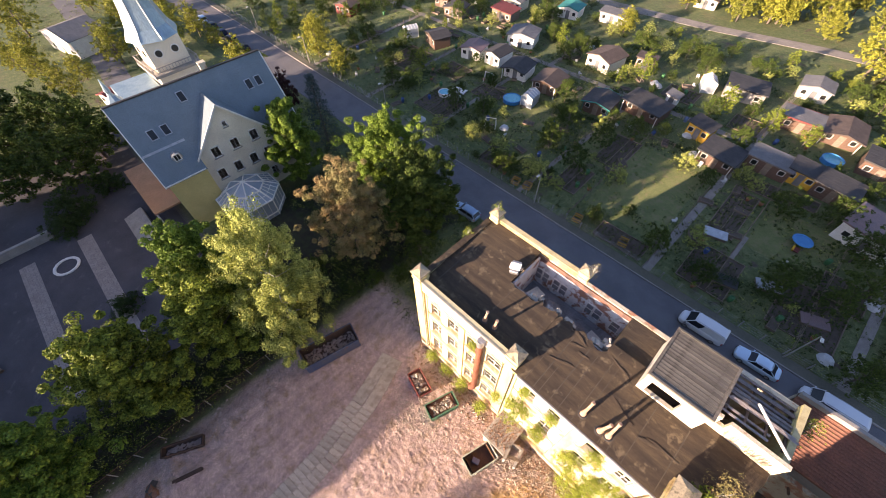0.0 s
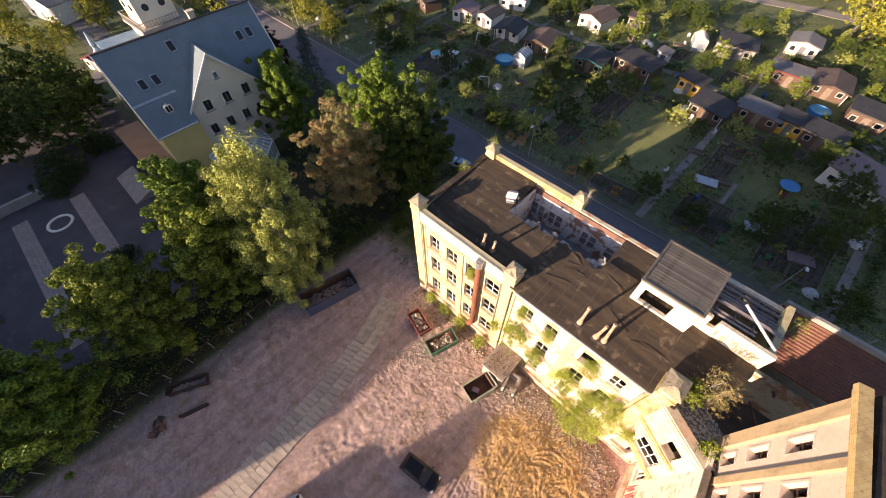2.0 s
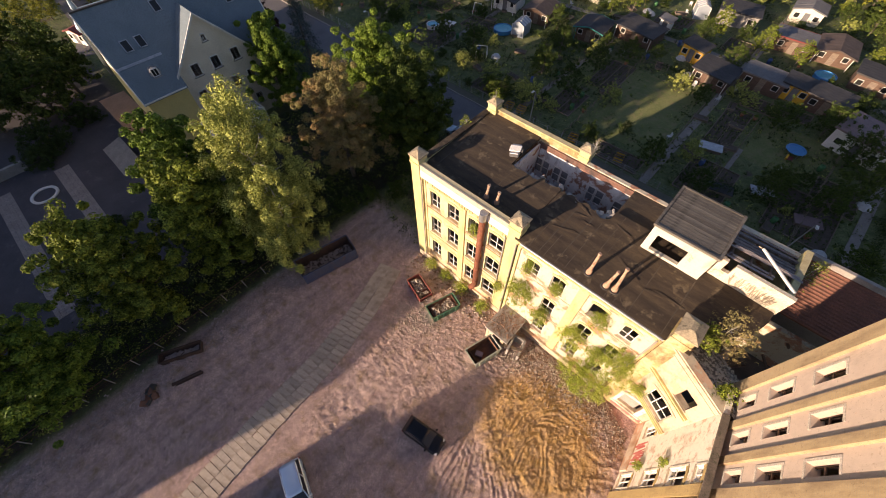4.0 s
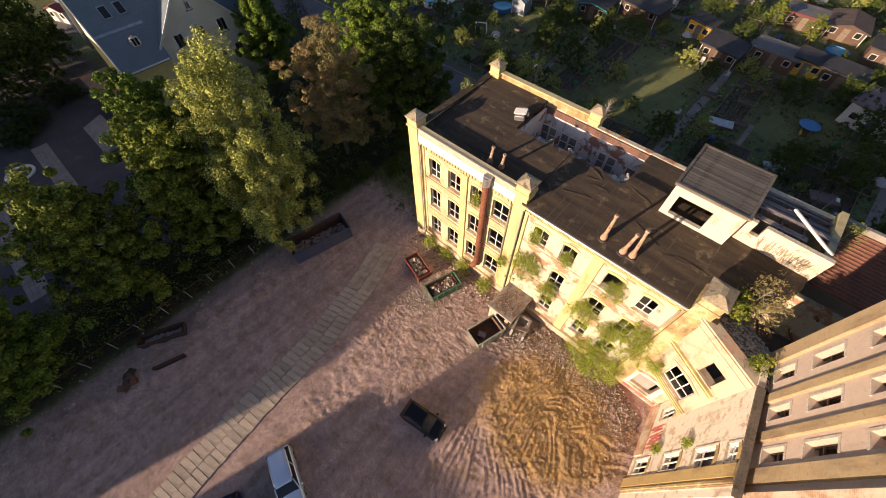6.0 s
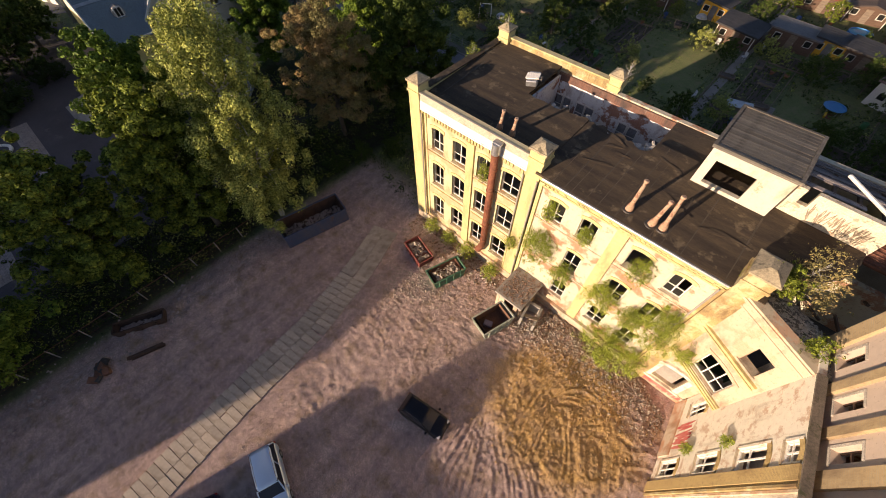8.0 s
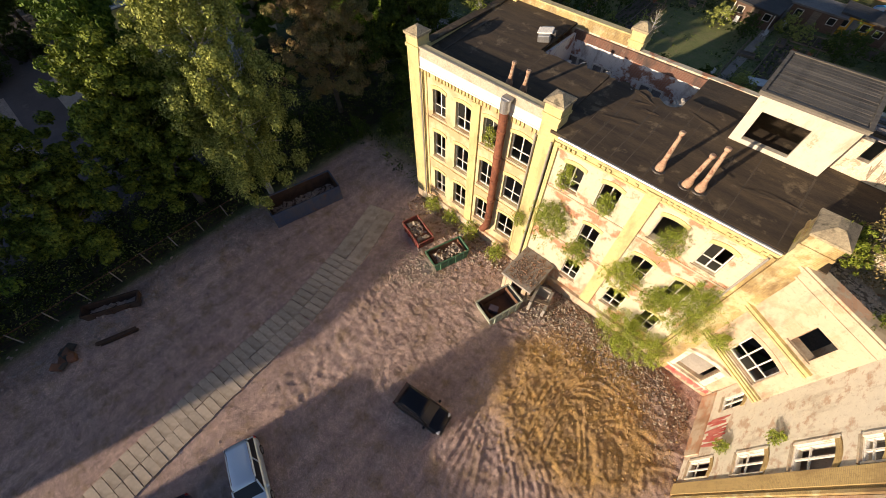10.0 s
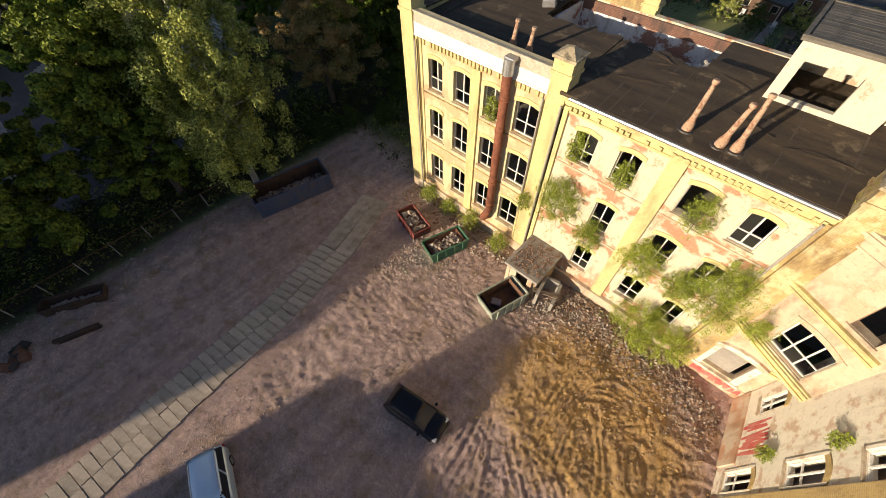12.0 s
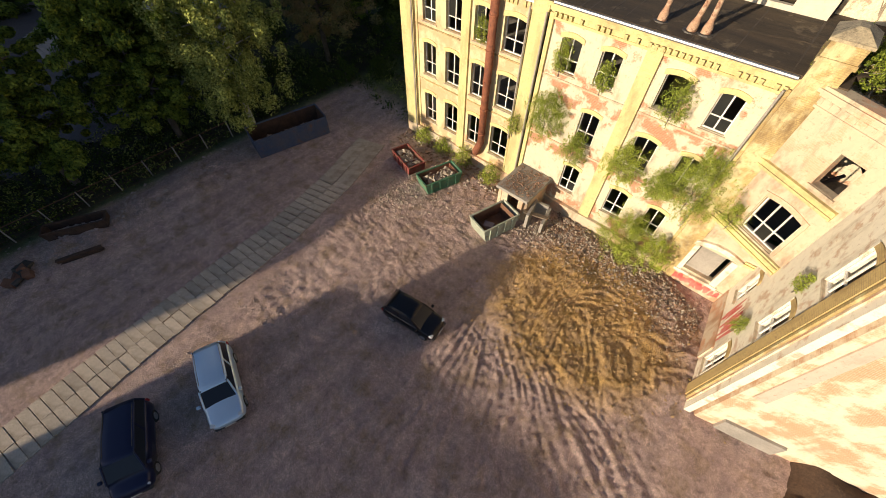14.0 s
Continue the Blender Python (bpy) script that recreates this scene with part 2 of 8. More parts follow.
GALV = surface("galvanised", (0.5, 0.5, 0.5), (0.38, 0.38, 0.38), 2, 20, 0.45, 0.1, 0.8)
WOOD = surface("weathered_wood", (0.26, 0.2, 0.14), (0.17, 0.13, 0.1), 1.2, 16, 0.9, 0.5, 0, (1, 6, 6))
WOOD_DARK = surface("dark_wood", (0.10, 0.06, 0.04), (0.15, 0.09, 0.06), 1.2, 16, 0.85, 0.4, 0, (1, 6, 6))
BLACK = surface("black_rubber", (0.02, 0.02, 0.02), (0.03, 0.03, 0.03), 4, 30, 0.8, 0.1)


def glass_material():
    n = Nodes("old_glass")
    return n.done(n.mix(n.noise(1.5), (0.012, 0.014, 0.015), (0.035, 0.035, 0.03)), 0.25)


GLASS = glass_material()


def brick_wall(name, a, b, mortar, patch=None, patch_at=(0.55, 0.65), grime=(0.2, 0.15, 0.1), grime_at=(0.6, 0.85), size=0.7, belt=0.0):
    """Brickwork whose courses are too fine to tell apart singly, with plaster patches and soot."""
    n = Nodes(name)
    x, y, z = n.axis(0), n.axis(1), n.axis(2)
    com = n.tree.nodes.new("ShaderNodeCombineXYZ")
    n.link(n.math("ADD", x, y), com.inputs[0])
    n.link(z, com.inputs[1])
    br = n.tree.nodes.new("ShaderNodeTexBrick")
    br.inputs["Scale"].default_value = 1.0
    br.inputs["Brick Width"].default_value, br.inputs["Row Height"].default_value = 0.26, 0.08
    br.inputs["Mortar Size"].default_value = 0.012
    br.inputs["Color1"].default_value, br.inputs["Color2"].default_value, br.inputs["Mortar"].default_value = (*a, 1), (*b, 1), (*mortar, 1)
    n.link(com.outputs[0], br.inputs["Vector"])
    col = n.mix(n.noise(0.9, 5), br.outputs["Color"], n.mix(0.5, a, b))
    height = n.mix(0.5, br.outputs["Fac"], n.noise(20, 3))
    if patch:
        where = n.noise(size, 7, 0.66)
        if belt:
            # plaster has come off most in the belts between the storeys
            wave = n.math("COSINE", n.math("MULTIPLY", n.math("SUBTRACT", z, 5.0), 1.676))
            where = n.math("SUBTRACT", where, n.math("MULTIPLY", wave, belt))
        col = n.mix(n.ramp(where, *patch_at), col, n.mix(n.noise(3, 4), patch, tuple(c * 0.75 for c in patch)))
    col = n.mix(n.ramp(n.noise(0.8, 7, 0.7, (1, 1, 0.35)), *grime_at), col, grime)
    col = n.mix(n.ramp(n.noise(5.5, 6, 0.7), 0.56, 0.68), col, n.mix(0.6, col, grime))
    return n.done(col, 0.85, height, 0.35, distance=0.015)


BRICK_YELLOW = brick_wall("yellow_brick", (0.58, 0.49, 0.19), (0.66, 0.57, 0.27), (0.48, 0.42, 0.28), grime=(0.32, 0.23, 0.11), grime_at=(0.5, 0.74))
BRICK_RED = brick_wall("red_brick", (0.38, 0.15, 0.08), (0.48, 0.23, 0.12), (0.45, 0.36, 0.26), (0.68, 0.61, 0.45), (0.4, 0.47), (0.32, 0.22, 0.13), (0.54, 0.7), 0.9, 0.07)
BRICK_TOWER = brick_wall("tower_brick", (0.56, 0.34, 0.17), (0.62, 0.42, 0.24), (0.5, 0.4, 0.26), (0.69, 0.6, 0.36), (0.4, 0.5), (0.4, 0.29, 0.17), (0.54, 0.74), 1.0, 0.09)
BRICK_ORANGE = brick_wall("orange_brick", (0.42, 0.3, 0.12), (0.56, 0.44, 0.19), (0.24, 0.17, 0.09), (0.62, 0.54, 0.3), (0.5, 0.58), (0.2, 0.13, 0.06), (0.46, 0.64), 1.3)
BRICK_ROSY = brick_wall("rosy_brick", (0.46, 0.2, 0.1), (0.55, 0.29, 0.16), (0.5, 0.4, 0.3), (0.66, 0.54, 0.4), (0.45, 0.55), (0.36, 0.22, 0.13), (0.5, 0.7), 0.7)
BRICK_SOOT_SHADED = brick_wall("sooty_shaded_brick", (0.14, 0.06, 0.04), (0.2, 0.09, 0.06), (0.22, 0.17, 0.13), (0.34, 0.3, 0.26), (0.58, 0.66), (0.06, 0.045, 0.04), (0.5, 0.66))
BRICK_WHITED = brick_wall("whitewashed_brick", (0.3, 0.12, 0.075), (0.38, 0.18, 0.11), (0.4, 0.34, 0.28), (0.84, 0.83, 0.81), (0.45, 0.5), (0.3, 0.24, 0.21), (0.55, 0.7))
PLASTER = brick_wall("old_plaster", (0.55, 0.33, 0.2), (0.62, 0.42, 0.28), (0.55, 0.46, 0.34), (0.62, 0.52, 0.37), (0.45, 0.49), (0.27, 0.2, 0.14), (0.52, 0.68))
PLASTER_GREY = brick_wall("grey_render", (0.5, 0.3, 0.2), (0.55, 0.36, 0.25), (0.5, 0.42, 0.32), (0.62, 0.5, 0.4), (0.3, 0.36), (0.3, 0.23, 0.17), (0.54, 0.8))


def ground_material():
    """Trodden rubble and clay in the yard, grass and soil elsewhere, asphalt beside the big house."""
    n = Nodes("ground")
    x, y = n.axis(0), n.axis(1)
    wob = n.math("MULTIPLY", n.math("SUBTRACT", n.noise(0.35, 4), 0.5), 4.0)
    big, mid, fine = n.noise(0.18, 5, 0.6), n.noise(1.2, 5, 0.65), n.noise(9, 4, 0.75)
    dirt = n.mix(n.ramp(big, 0.35, 0.65), (0.5, 0.352, 0.295), (0.6, 0.44, 0.38))
    dirt = n.mix(n.ramp(mid, 0.45, 0.7), dirt, (0.38, 0.268, 0.25))
    dirt = n.mix(n.ramp(n.noise(0.75, 6, 0.7), 0.5, 0.68), dirt, (0.36, 0.25, 0.16))
    dirt = n.mix(0.75, dirt, n.mix(fine, (0.3, 0.3, 0.3), (1.6, 1.6, 1.6)), "MULTIPLY")
    streak = n.noise(1.0, 5, 0.6, (0.85, 0.05, 1))
    dirt = n.mix(0.45, dirt, n.mix(n.ramp(streak, 0.35, 0.65), (0.6, 0.6, 0.62), (1.3, 1.28, 1.26)), "MULTIPLY")
    # ochre clay turned over in front of the chamfered corner
    dx = n.math("DIVIDE", n.math("SUBTRACT", n.math("ADD", x, wob), 21.0), 6.0)
    dy = n.math("DIVIDE", n.math("SUBTRACT", n.math("ADD", y, wob), -6.5), 5.5)
    clay = n.ramp(n.math("ADD", n.math("MULTIPLY", dx, dx), n.math("MULTIPLY", dy, dy)), 1.15, 0.55)
    dirt = n.mix(clay, dirt, n.mix(n.ramp(mid, 0.35, 0.65), (0.6, 0.37, 0.13), (0.42, 0.27, 0.14)))
    soil = n.mix(n.ramp(mid, 0.42, 0.62), (0.105, 0.14, 0.05), (0.165, 0.19, 0.075))
    soil = n.mix(n.ramp(big, 0.5, 0.7), soil, (0.175, 0.17, 0.075))
    soil = n.mix(n.ramp(n.noise(0.33, 4), 0.6, 0.68), soil, (0.12, 0.095, 0.068))
    soil = n.mix(0.7, soil, n.mix(fine, (0.4, 0.4, 0.4), (1.5, 1.5, 1.5)), "MULTIPLY")
    tar = n.mix(mid, (0.075, 0.073, 0.075), (0.11, 0.105, 0.10))
    left = n.ramp(n.math("ADD", x, n.math("MULTIPLY", wob, 0.25)), -10.2, -9.2)
    back = n.ramp(n.math("ADD", y, n.math("MULTIPLY", wob, 0.3)), 3.0, 1.0)
    col = n.mix(n.math("MULTIPLY", left, back), soil, dirt)
    # shade under the trees west of the fence, painted into the ground colour
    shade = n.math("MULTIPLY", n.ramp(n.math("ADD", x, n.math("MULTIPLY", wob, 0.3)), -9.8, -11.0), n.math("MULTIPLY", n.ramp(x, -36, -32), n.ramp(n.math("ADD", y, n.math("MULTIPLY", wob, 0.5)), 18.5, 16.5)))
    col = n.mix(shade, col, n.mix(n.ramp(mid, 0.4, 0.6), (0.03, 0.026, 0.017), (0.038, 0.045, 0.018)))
    house = n.math("MULTIPLY", n.ramp(x, -18.0, -20.0), n.math("MULTIPLY", n.ramp(x, -72, -70), n.ramp(y, -10.0, -12.0)))
    col = n.mix(house, col, tar)
    grit, clod = n.noise(22, 3, 0.8), n.noise(3.3, 6, 0.75)
    col = n.mix(0.5, col, n.mix(n.ramp(clod, 0.3, 0.7), (0.45, 0.45, 0.45), (1.5, 1.5, 1.5)), "MULTIPLY")
    col = n.mix(0.7, col, n.mix(n.ramp(grit, 0.36, 0.66), (0.3, 0.3, 0.3), (1.75, 1.75, 1.75)), "MULTIPLY")
    return n.done(col, 0.95, n.mix(0.5, n.mix(0.4, fine, clod), grit), 1.0, distance=0.12)


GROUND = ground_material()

# ---- ground, street ----
def graded(stops):
    """Grid lines: (from, step) pairs, the last one gives the end."""
    out = []
    for (a, step), (b, _) in zip(stops, stops[1:]):
        n = max(1, round((b - a) / step))
        out += [a + (b - a) * k / n for k in range(n)]
    return out + [stops[-1][0]]


TRACK = [(4.9, -40.0), (3.9, -31.8), (3.1, -26.8), (2.45, -21.5), (1.9, -15.0), (0.6, -9.0), (-1.0, -4.0)]


def track_x(y):
    """Where the slab track runs."""
    for (xa, ya), (xb, yb) in zip(TRACK, TRACK[1:]):
        if y <= yb:
            return xa + (xb - xa) * (y - ya) / (yb - ya)
    return -1.0


def yard_relief(x, y):
    """Lumps, wheel ruts and turned clay in the yard."""
    inside = smooth01(x, -11, -9) * smooth01(-y, -0.5, 1.0) * smooth01(-x, -46, -44)
    if inside <= 0:
        return 0.0
    mid = track_x(y)
    road = 1 - smooth01(abs(x - mid), 1.5, 3.2)
    h = 0.05 * noise.noise((x * 0.5, y * 0.5, 0)) + 0.035 * noise.noise((x * 2.1, y * 2.1, 3)) + 0.035 * noise.noise((x * 4.7, y * 4.7, 7))
    clay = max(0.0, 1 - ((x - 21) / 6.5) ** 2 - ((y + 6.0) / 6.0) ** 2) ** 0.5
    if clay > 0:
        # heaps pushed up by a digger, printed with the ribs of its tracks
        warp = noise.noise((x * 0.35, y * 0.35, 1))
        lump = 0.2 * noise.noise((x * 0.55, y * 0.55, 5)) + 0.08 * abs(noise.noise((x * 1.3, y * 1.3, 8))) + 0.05 * noise.noise((x * 2.6, y * 2.6, 4)) + 0.07 * noise.noise((x * 6.0, y * 6.0, 9))
        turn = 0.5 + 1.1 * smooth01(-x, -20.5, -17.5) + 0.35 * warp
        along, across = x * math.cos(turn) - y * math.sin(turn), x * math.sin(turn) + y * math.cos(turn)
        lane = smooth01(noise.noise((across * 0.5 + 4, along * 0.2, 6)) + 0.25 * noise.noise((x * 1.5, y * 1.5, 2)), -0.2, 0.05)
        step = noise.noise((across * 1.1, along * 0.35, 11))
        h += min(1.0, 1.6 * clay) * (0.08 + 0.62 * lump + 0.035 * noise.noise((x * 3.7, y * 3.7, 14)) + 0.075 * smooth01(step, -0.08, 0.25) + 0.02 * lane * math.sin(across * 19 + 2.5 * warp))
    # trampled lumps between the track and the skips
    lumpy = smooth01(x, 1.5, 5.0) * (1 - smooth01(x, 15, 18)) * (1 - smooth01(-y, 17, 25))
    if lumpy > 0:
        h += lumpy * (0.045 * noise.noise((x * 1.7, y * 1.7, 31)) + 0.055 * noise.noise((x * 3.4, y * 3.4, 32)) * smooth01(noise.noise((x * 0.5, y * 0.5, 33)), -0.3, 0.3) + 0.03 * noise.noise((x * 7.0, y * 7.0, 34)))
    # ruts fan out from where the digger turned
    dx, dy = x - 15.6, y + 7.6
    d, a = math.hypot(dx, dy), math.atan2(dy, dx)
    south = smooth01(d, 2.8, 4.5) * smooth01(-a, 0.28, 0.45) * smooth01(a, -1.75, -1.5) * (1 - smooth01(d, 12, 17)) * (1 - 0.8 * clay)
    if south > 0:
        wob = 0.06 * noise.noise((d * 0.35, a * 3, 9))
        n = noise.noise(((a + wob) * 15, d * 0.14, 13))
        h += south * (0.15 * (0.42 - abs(n)) + 0.09 * noise.noise(((a + wob) * 42, d * 0.22, 17)) + 0.06 * noise.noise((x * 3.2, y * 3.2, 2)) + 0.04 * noise.noise((x * 6.5, y * 6.5, 5)))
    bank = (1 - smooth01(abs(x + 7.5), 0.5, 2.5)) * smooth01(-y, 12, 16)
    h += bank * (0.25 + 0.25 * noise.noise((x, y, 4)))
    return inside * h * (1 - road) - 0.04 * road


def build_ground():
    xs = graded([(-2500, 300), (-400, 60), (-160, 6), (-70, 2.0), (-12, 0.24), (1.5, 0.13), (13.5, 0.085), (28, 0.4), (36, 2.0), (120, 8), (400, 60), (2500, 300)])
    ys = graded([(-2500, 300), (-400, 60), (-100, 6), (-46, 0.24), (-20, 0.14), (-13, 0.085), (-0.5, 0.2), (1, 1.0), (30, 2.5), (140, 10), (400, 60), (2500, 300)])
    ys[-1] = 2500
    verts = [(x, y, ground_z(x, y) + yard_relief(x, y)) for y in ys for x in xs]
    w = len(xs)
    faces = [(j * w + i, j * w + i + 1, (j + 1) * w + i + 1, (j + 1) * w + i) for j in range(len(ys) - 1) for i in range(w - 1)]
    me = bpy.data.meshes.new("ground")
    me.from_pydata(verts, [], faces)
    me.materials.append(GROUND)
    me.polygons.foreach_set("use_smooth", [True] * len(faces))
    return tagged(new("ground", me), "trampled reddish rubble yard turning to grass and garden soil", "ground", kind="structure")


build_ground()


def sheet(name, outline, z, thick, mat, label, category):
    bm = bmesh.new()
    top = [bm.verts.new((x, y, z)) for x, y in outline]
    low = [bm.verts.new((x, y, z - thick)) for x, y in outline]
    bm.faces.new(top)
    for k in range(len(outline)):
        bm.faces.new((top[k], low[k], low[(k + 1) % len(outline)], top[(k + 1) % len(outline)]))
    bmesh.ops.recalc_face_normals(bm, faces=bm.faces[:])
    return tagged(part(name, bm, mat), label, category, kind="structure")


PATH_DARK = surface("worn_verge", (0.12, 0.115, 0.08), (0.15, 0.135, 0.1), 0.5, 12, 0.95, 0.4)


def street():
    """A straight asphalt street with kerbs and a narrow pavement on the garden side."""
    sheet("road", [(-180, 19.0), (160, 20.0), (160, 26.2), (-180, 26.6)], -0.72, 0.4, ASPHALT, "grey asphalt street with patched surface", "road")
    bm = bmesh.new()
    for k in range(170):
        x = -180 + 2.0 * k
        box(bm, x, x + 1.98, 26.4, 26.55, -1.0, -0.60)
    tagged(part("kerb", bm, CONCRETE), "pale stone kerb along the street", "kerb", kind="structure")
    sheet("pavement", [(-180, 26.55), (160, 26.55), (160, 27.9), (-180, 27.9)], -0.62, 0.4, PATH_DARK, "narrow worn pavement beside garden fences", "pavement")


street()

# ---- roof of the factory: vents, flue, torn felt, the ruined rear ----
VENT_CLAY = surface("vent_clay", (0.4, 0.24, 0.15), (0.5, 0.36, 0.25), 2.5, 22, 0.9, 0.4, stain=(0.22, 0.1, 0.06), stain_at=(0.5, 0.62))
RUST_FLUE = surface("flue_rust", (0.19, 0.062, 0.032), (0.27, 0.1, 0.05), 2.0, 20, 0.85, 0.4, stain=(0.12, 0.045, 0.03), stain_at=(0.52, 0.66))


def roof_vent(x, y, z, h, lean, tilt):
    v = thing("roof_vent", "weathered reddish clay vent pipe on the felt roof", "vent pipe", pose(x, y, z, lean, tilt, 0), "vents on the roof")
    bm = bmesh.new()
    lathe(bm, [(0.19, 0), (0.22, 0.05), (0.21, 0.3), (0.12, 0.6), (0.095, h * 0.85), (0.085, h - 0.2)], 12)
    part("pipe", bm, VENT_CLAY, v, smooth=True)
    bm = bmesh.new()
    lathe(bm, [(0.085, h - 0.2), (0.135, h - 0.14), (0.135, h - 0.02), (0.1, h)], 12)
    part("cowl", bm, VENT_CLAY, v)
    bm = bmesh.new()
    lathe(bm, [(0.36, -0.02), (0.34, 0.05), (0.2, 0.07)], 12)
    part("flashing", bm, DARK_METAL, v)


for spec in ((6.95, 1.3, 13.2, 1.5, -4, 4), (7.95, 1.35, 13.2, 1.4, -2, 5), (16.6, 0.75, 13.1, 2.2, -6, 0), (18.0, 0.6, 13.1, 2.0, -2, 5), (18.6, 0.7, 13.1, 2.4, -6, -3)):
    roof_vent(*spec)


def flue():
    f = thing("flue_pipe", "tall rust-red sheet metal flue against the yellow front", "flue")
    bm = bmesh.new()
    tube(bm, (8.05, -0.45, 2.6), (8.05, -0.45, 12.9), 0.26, 0.26, 16)
    part("pipe", bm, RUST_FLUE, f, smooth=True)
    bm = bmesh.new()
    tube(bm, (8.05, -0.45, 2.7), (7.7, -0.5, 1.7), 0.27, 0.27, 14)
    tube(bm, (7.7, -0.5, 1.75), (7.5, -0.2, 1.3), 0.27, 0.25, 14)
    part("elbow", bm, RUST_FLUE, f)
    bm = bmesh.new()
    tube(bm, (8.05, -0.45, 12.9), (8.05, -0.42, 13.7), 0.3, 0.3, 14)
    box(bm, 7.75, 8.35, -0.5, 0.1, 13.6, 13.75)
    part("cowl", bm, GALV, f, "bright metal cowl")
    for z in (3.5, 5.5, 7.5, 9.5, 11.5):
        bm = bmesh.new()
        lathe(bm, [(0.27, -0.05), (0.3, -0.04), (0.3, 0.04), (0.27, 0.05)], 16, (8.05, -0.45, z))
        part("joint", bm, RUST_FLUE, f)
        part("bracket", boxes((7.75, 7.8, -0.45, 0.0, z - 0.03, z + 0.03)), DARK_METAL, f)


flue()


def gutters():
    g = thing("rain_gutter", "bent grey gutter and downpipe along the factory eaves", "gutter")
    bm = bmesh.new()
    tube(bm, (11.6, -0.33, 12.98), (22.6, -0.33, 12.98), 0.09, 0.09, 8)
    part("channel", bm, GALV, g)
    for x, z0 in ((11.25, 0.2), (1.05, 0.5), (22.45, 4.0), (10.2, 4.0)):
        bm = bmesh.new()
        tube(bm, (x, -0.24, z0), (x, -0.24, 12.4), 0.055, 0.055, 8)
        part("downpipe", bm, CONCRETE, g)


gutters()


def torn_felt():
    """Curled strips of felt and the seams between the lanes."""
    r = random.Random(17)
    for k in range(9):
        x, y = r.uniform(12.0, 15.0) if k < 5 else r.uniform(12.0, 22), r.uniform(1.6, 5.4)
        t = thing("felt_strip", "curled strip of torn black roofing felt", "felt strip", pose(x, y, 13.085 + y * 0.064, 3.7, 0, r.uniform(-25, 25)), "torn felt strips")
        L, n = r.uniform(0.8, 2.4), 8
        bm = bmesh.new()
        rows = []
        for i in range(n + 1):
            s = i / n
            w = 0.08 * math.sin(math.pi * min(1, s + 0.12)) + 0.03
            rows.append([bm.verts.new((L * (s - 0.5), dy, 0.03 + dz)) for dy, dz in ((-w, 0.0), (0.01 * math.sin(9 * s), 0.012), (w + 0.05 * math.sin(7 * s + k), 0.035 * math.sin(math.pi * s) ** 2 * (0.6 + 0.4 * math.sin(11 * s)) + 0.012))])
        for a, b in zip(rows, rows[1:]):
            for j in range(2):
                bm.faces.new((a[j], a[j + 1], b[j + 1], b[j]))
        part("strip", bm, ROOF_FELT, t)


torn_felt()


CONCRETE_PALE = surface("pale_block", (0.55, 0.5, 0.42), (0.45, 0.4, 0.33), 1, 15, 0.9, 0.3)
CEILING_GREY = surface("fallen_ceiling", (0.3, 0.3, 0.31), (0.2, 0.2, 0.21), 0.9, 9, 0.9, 0.5, stain=(0.1, 0.09, 0.08))


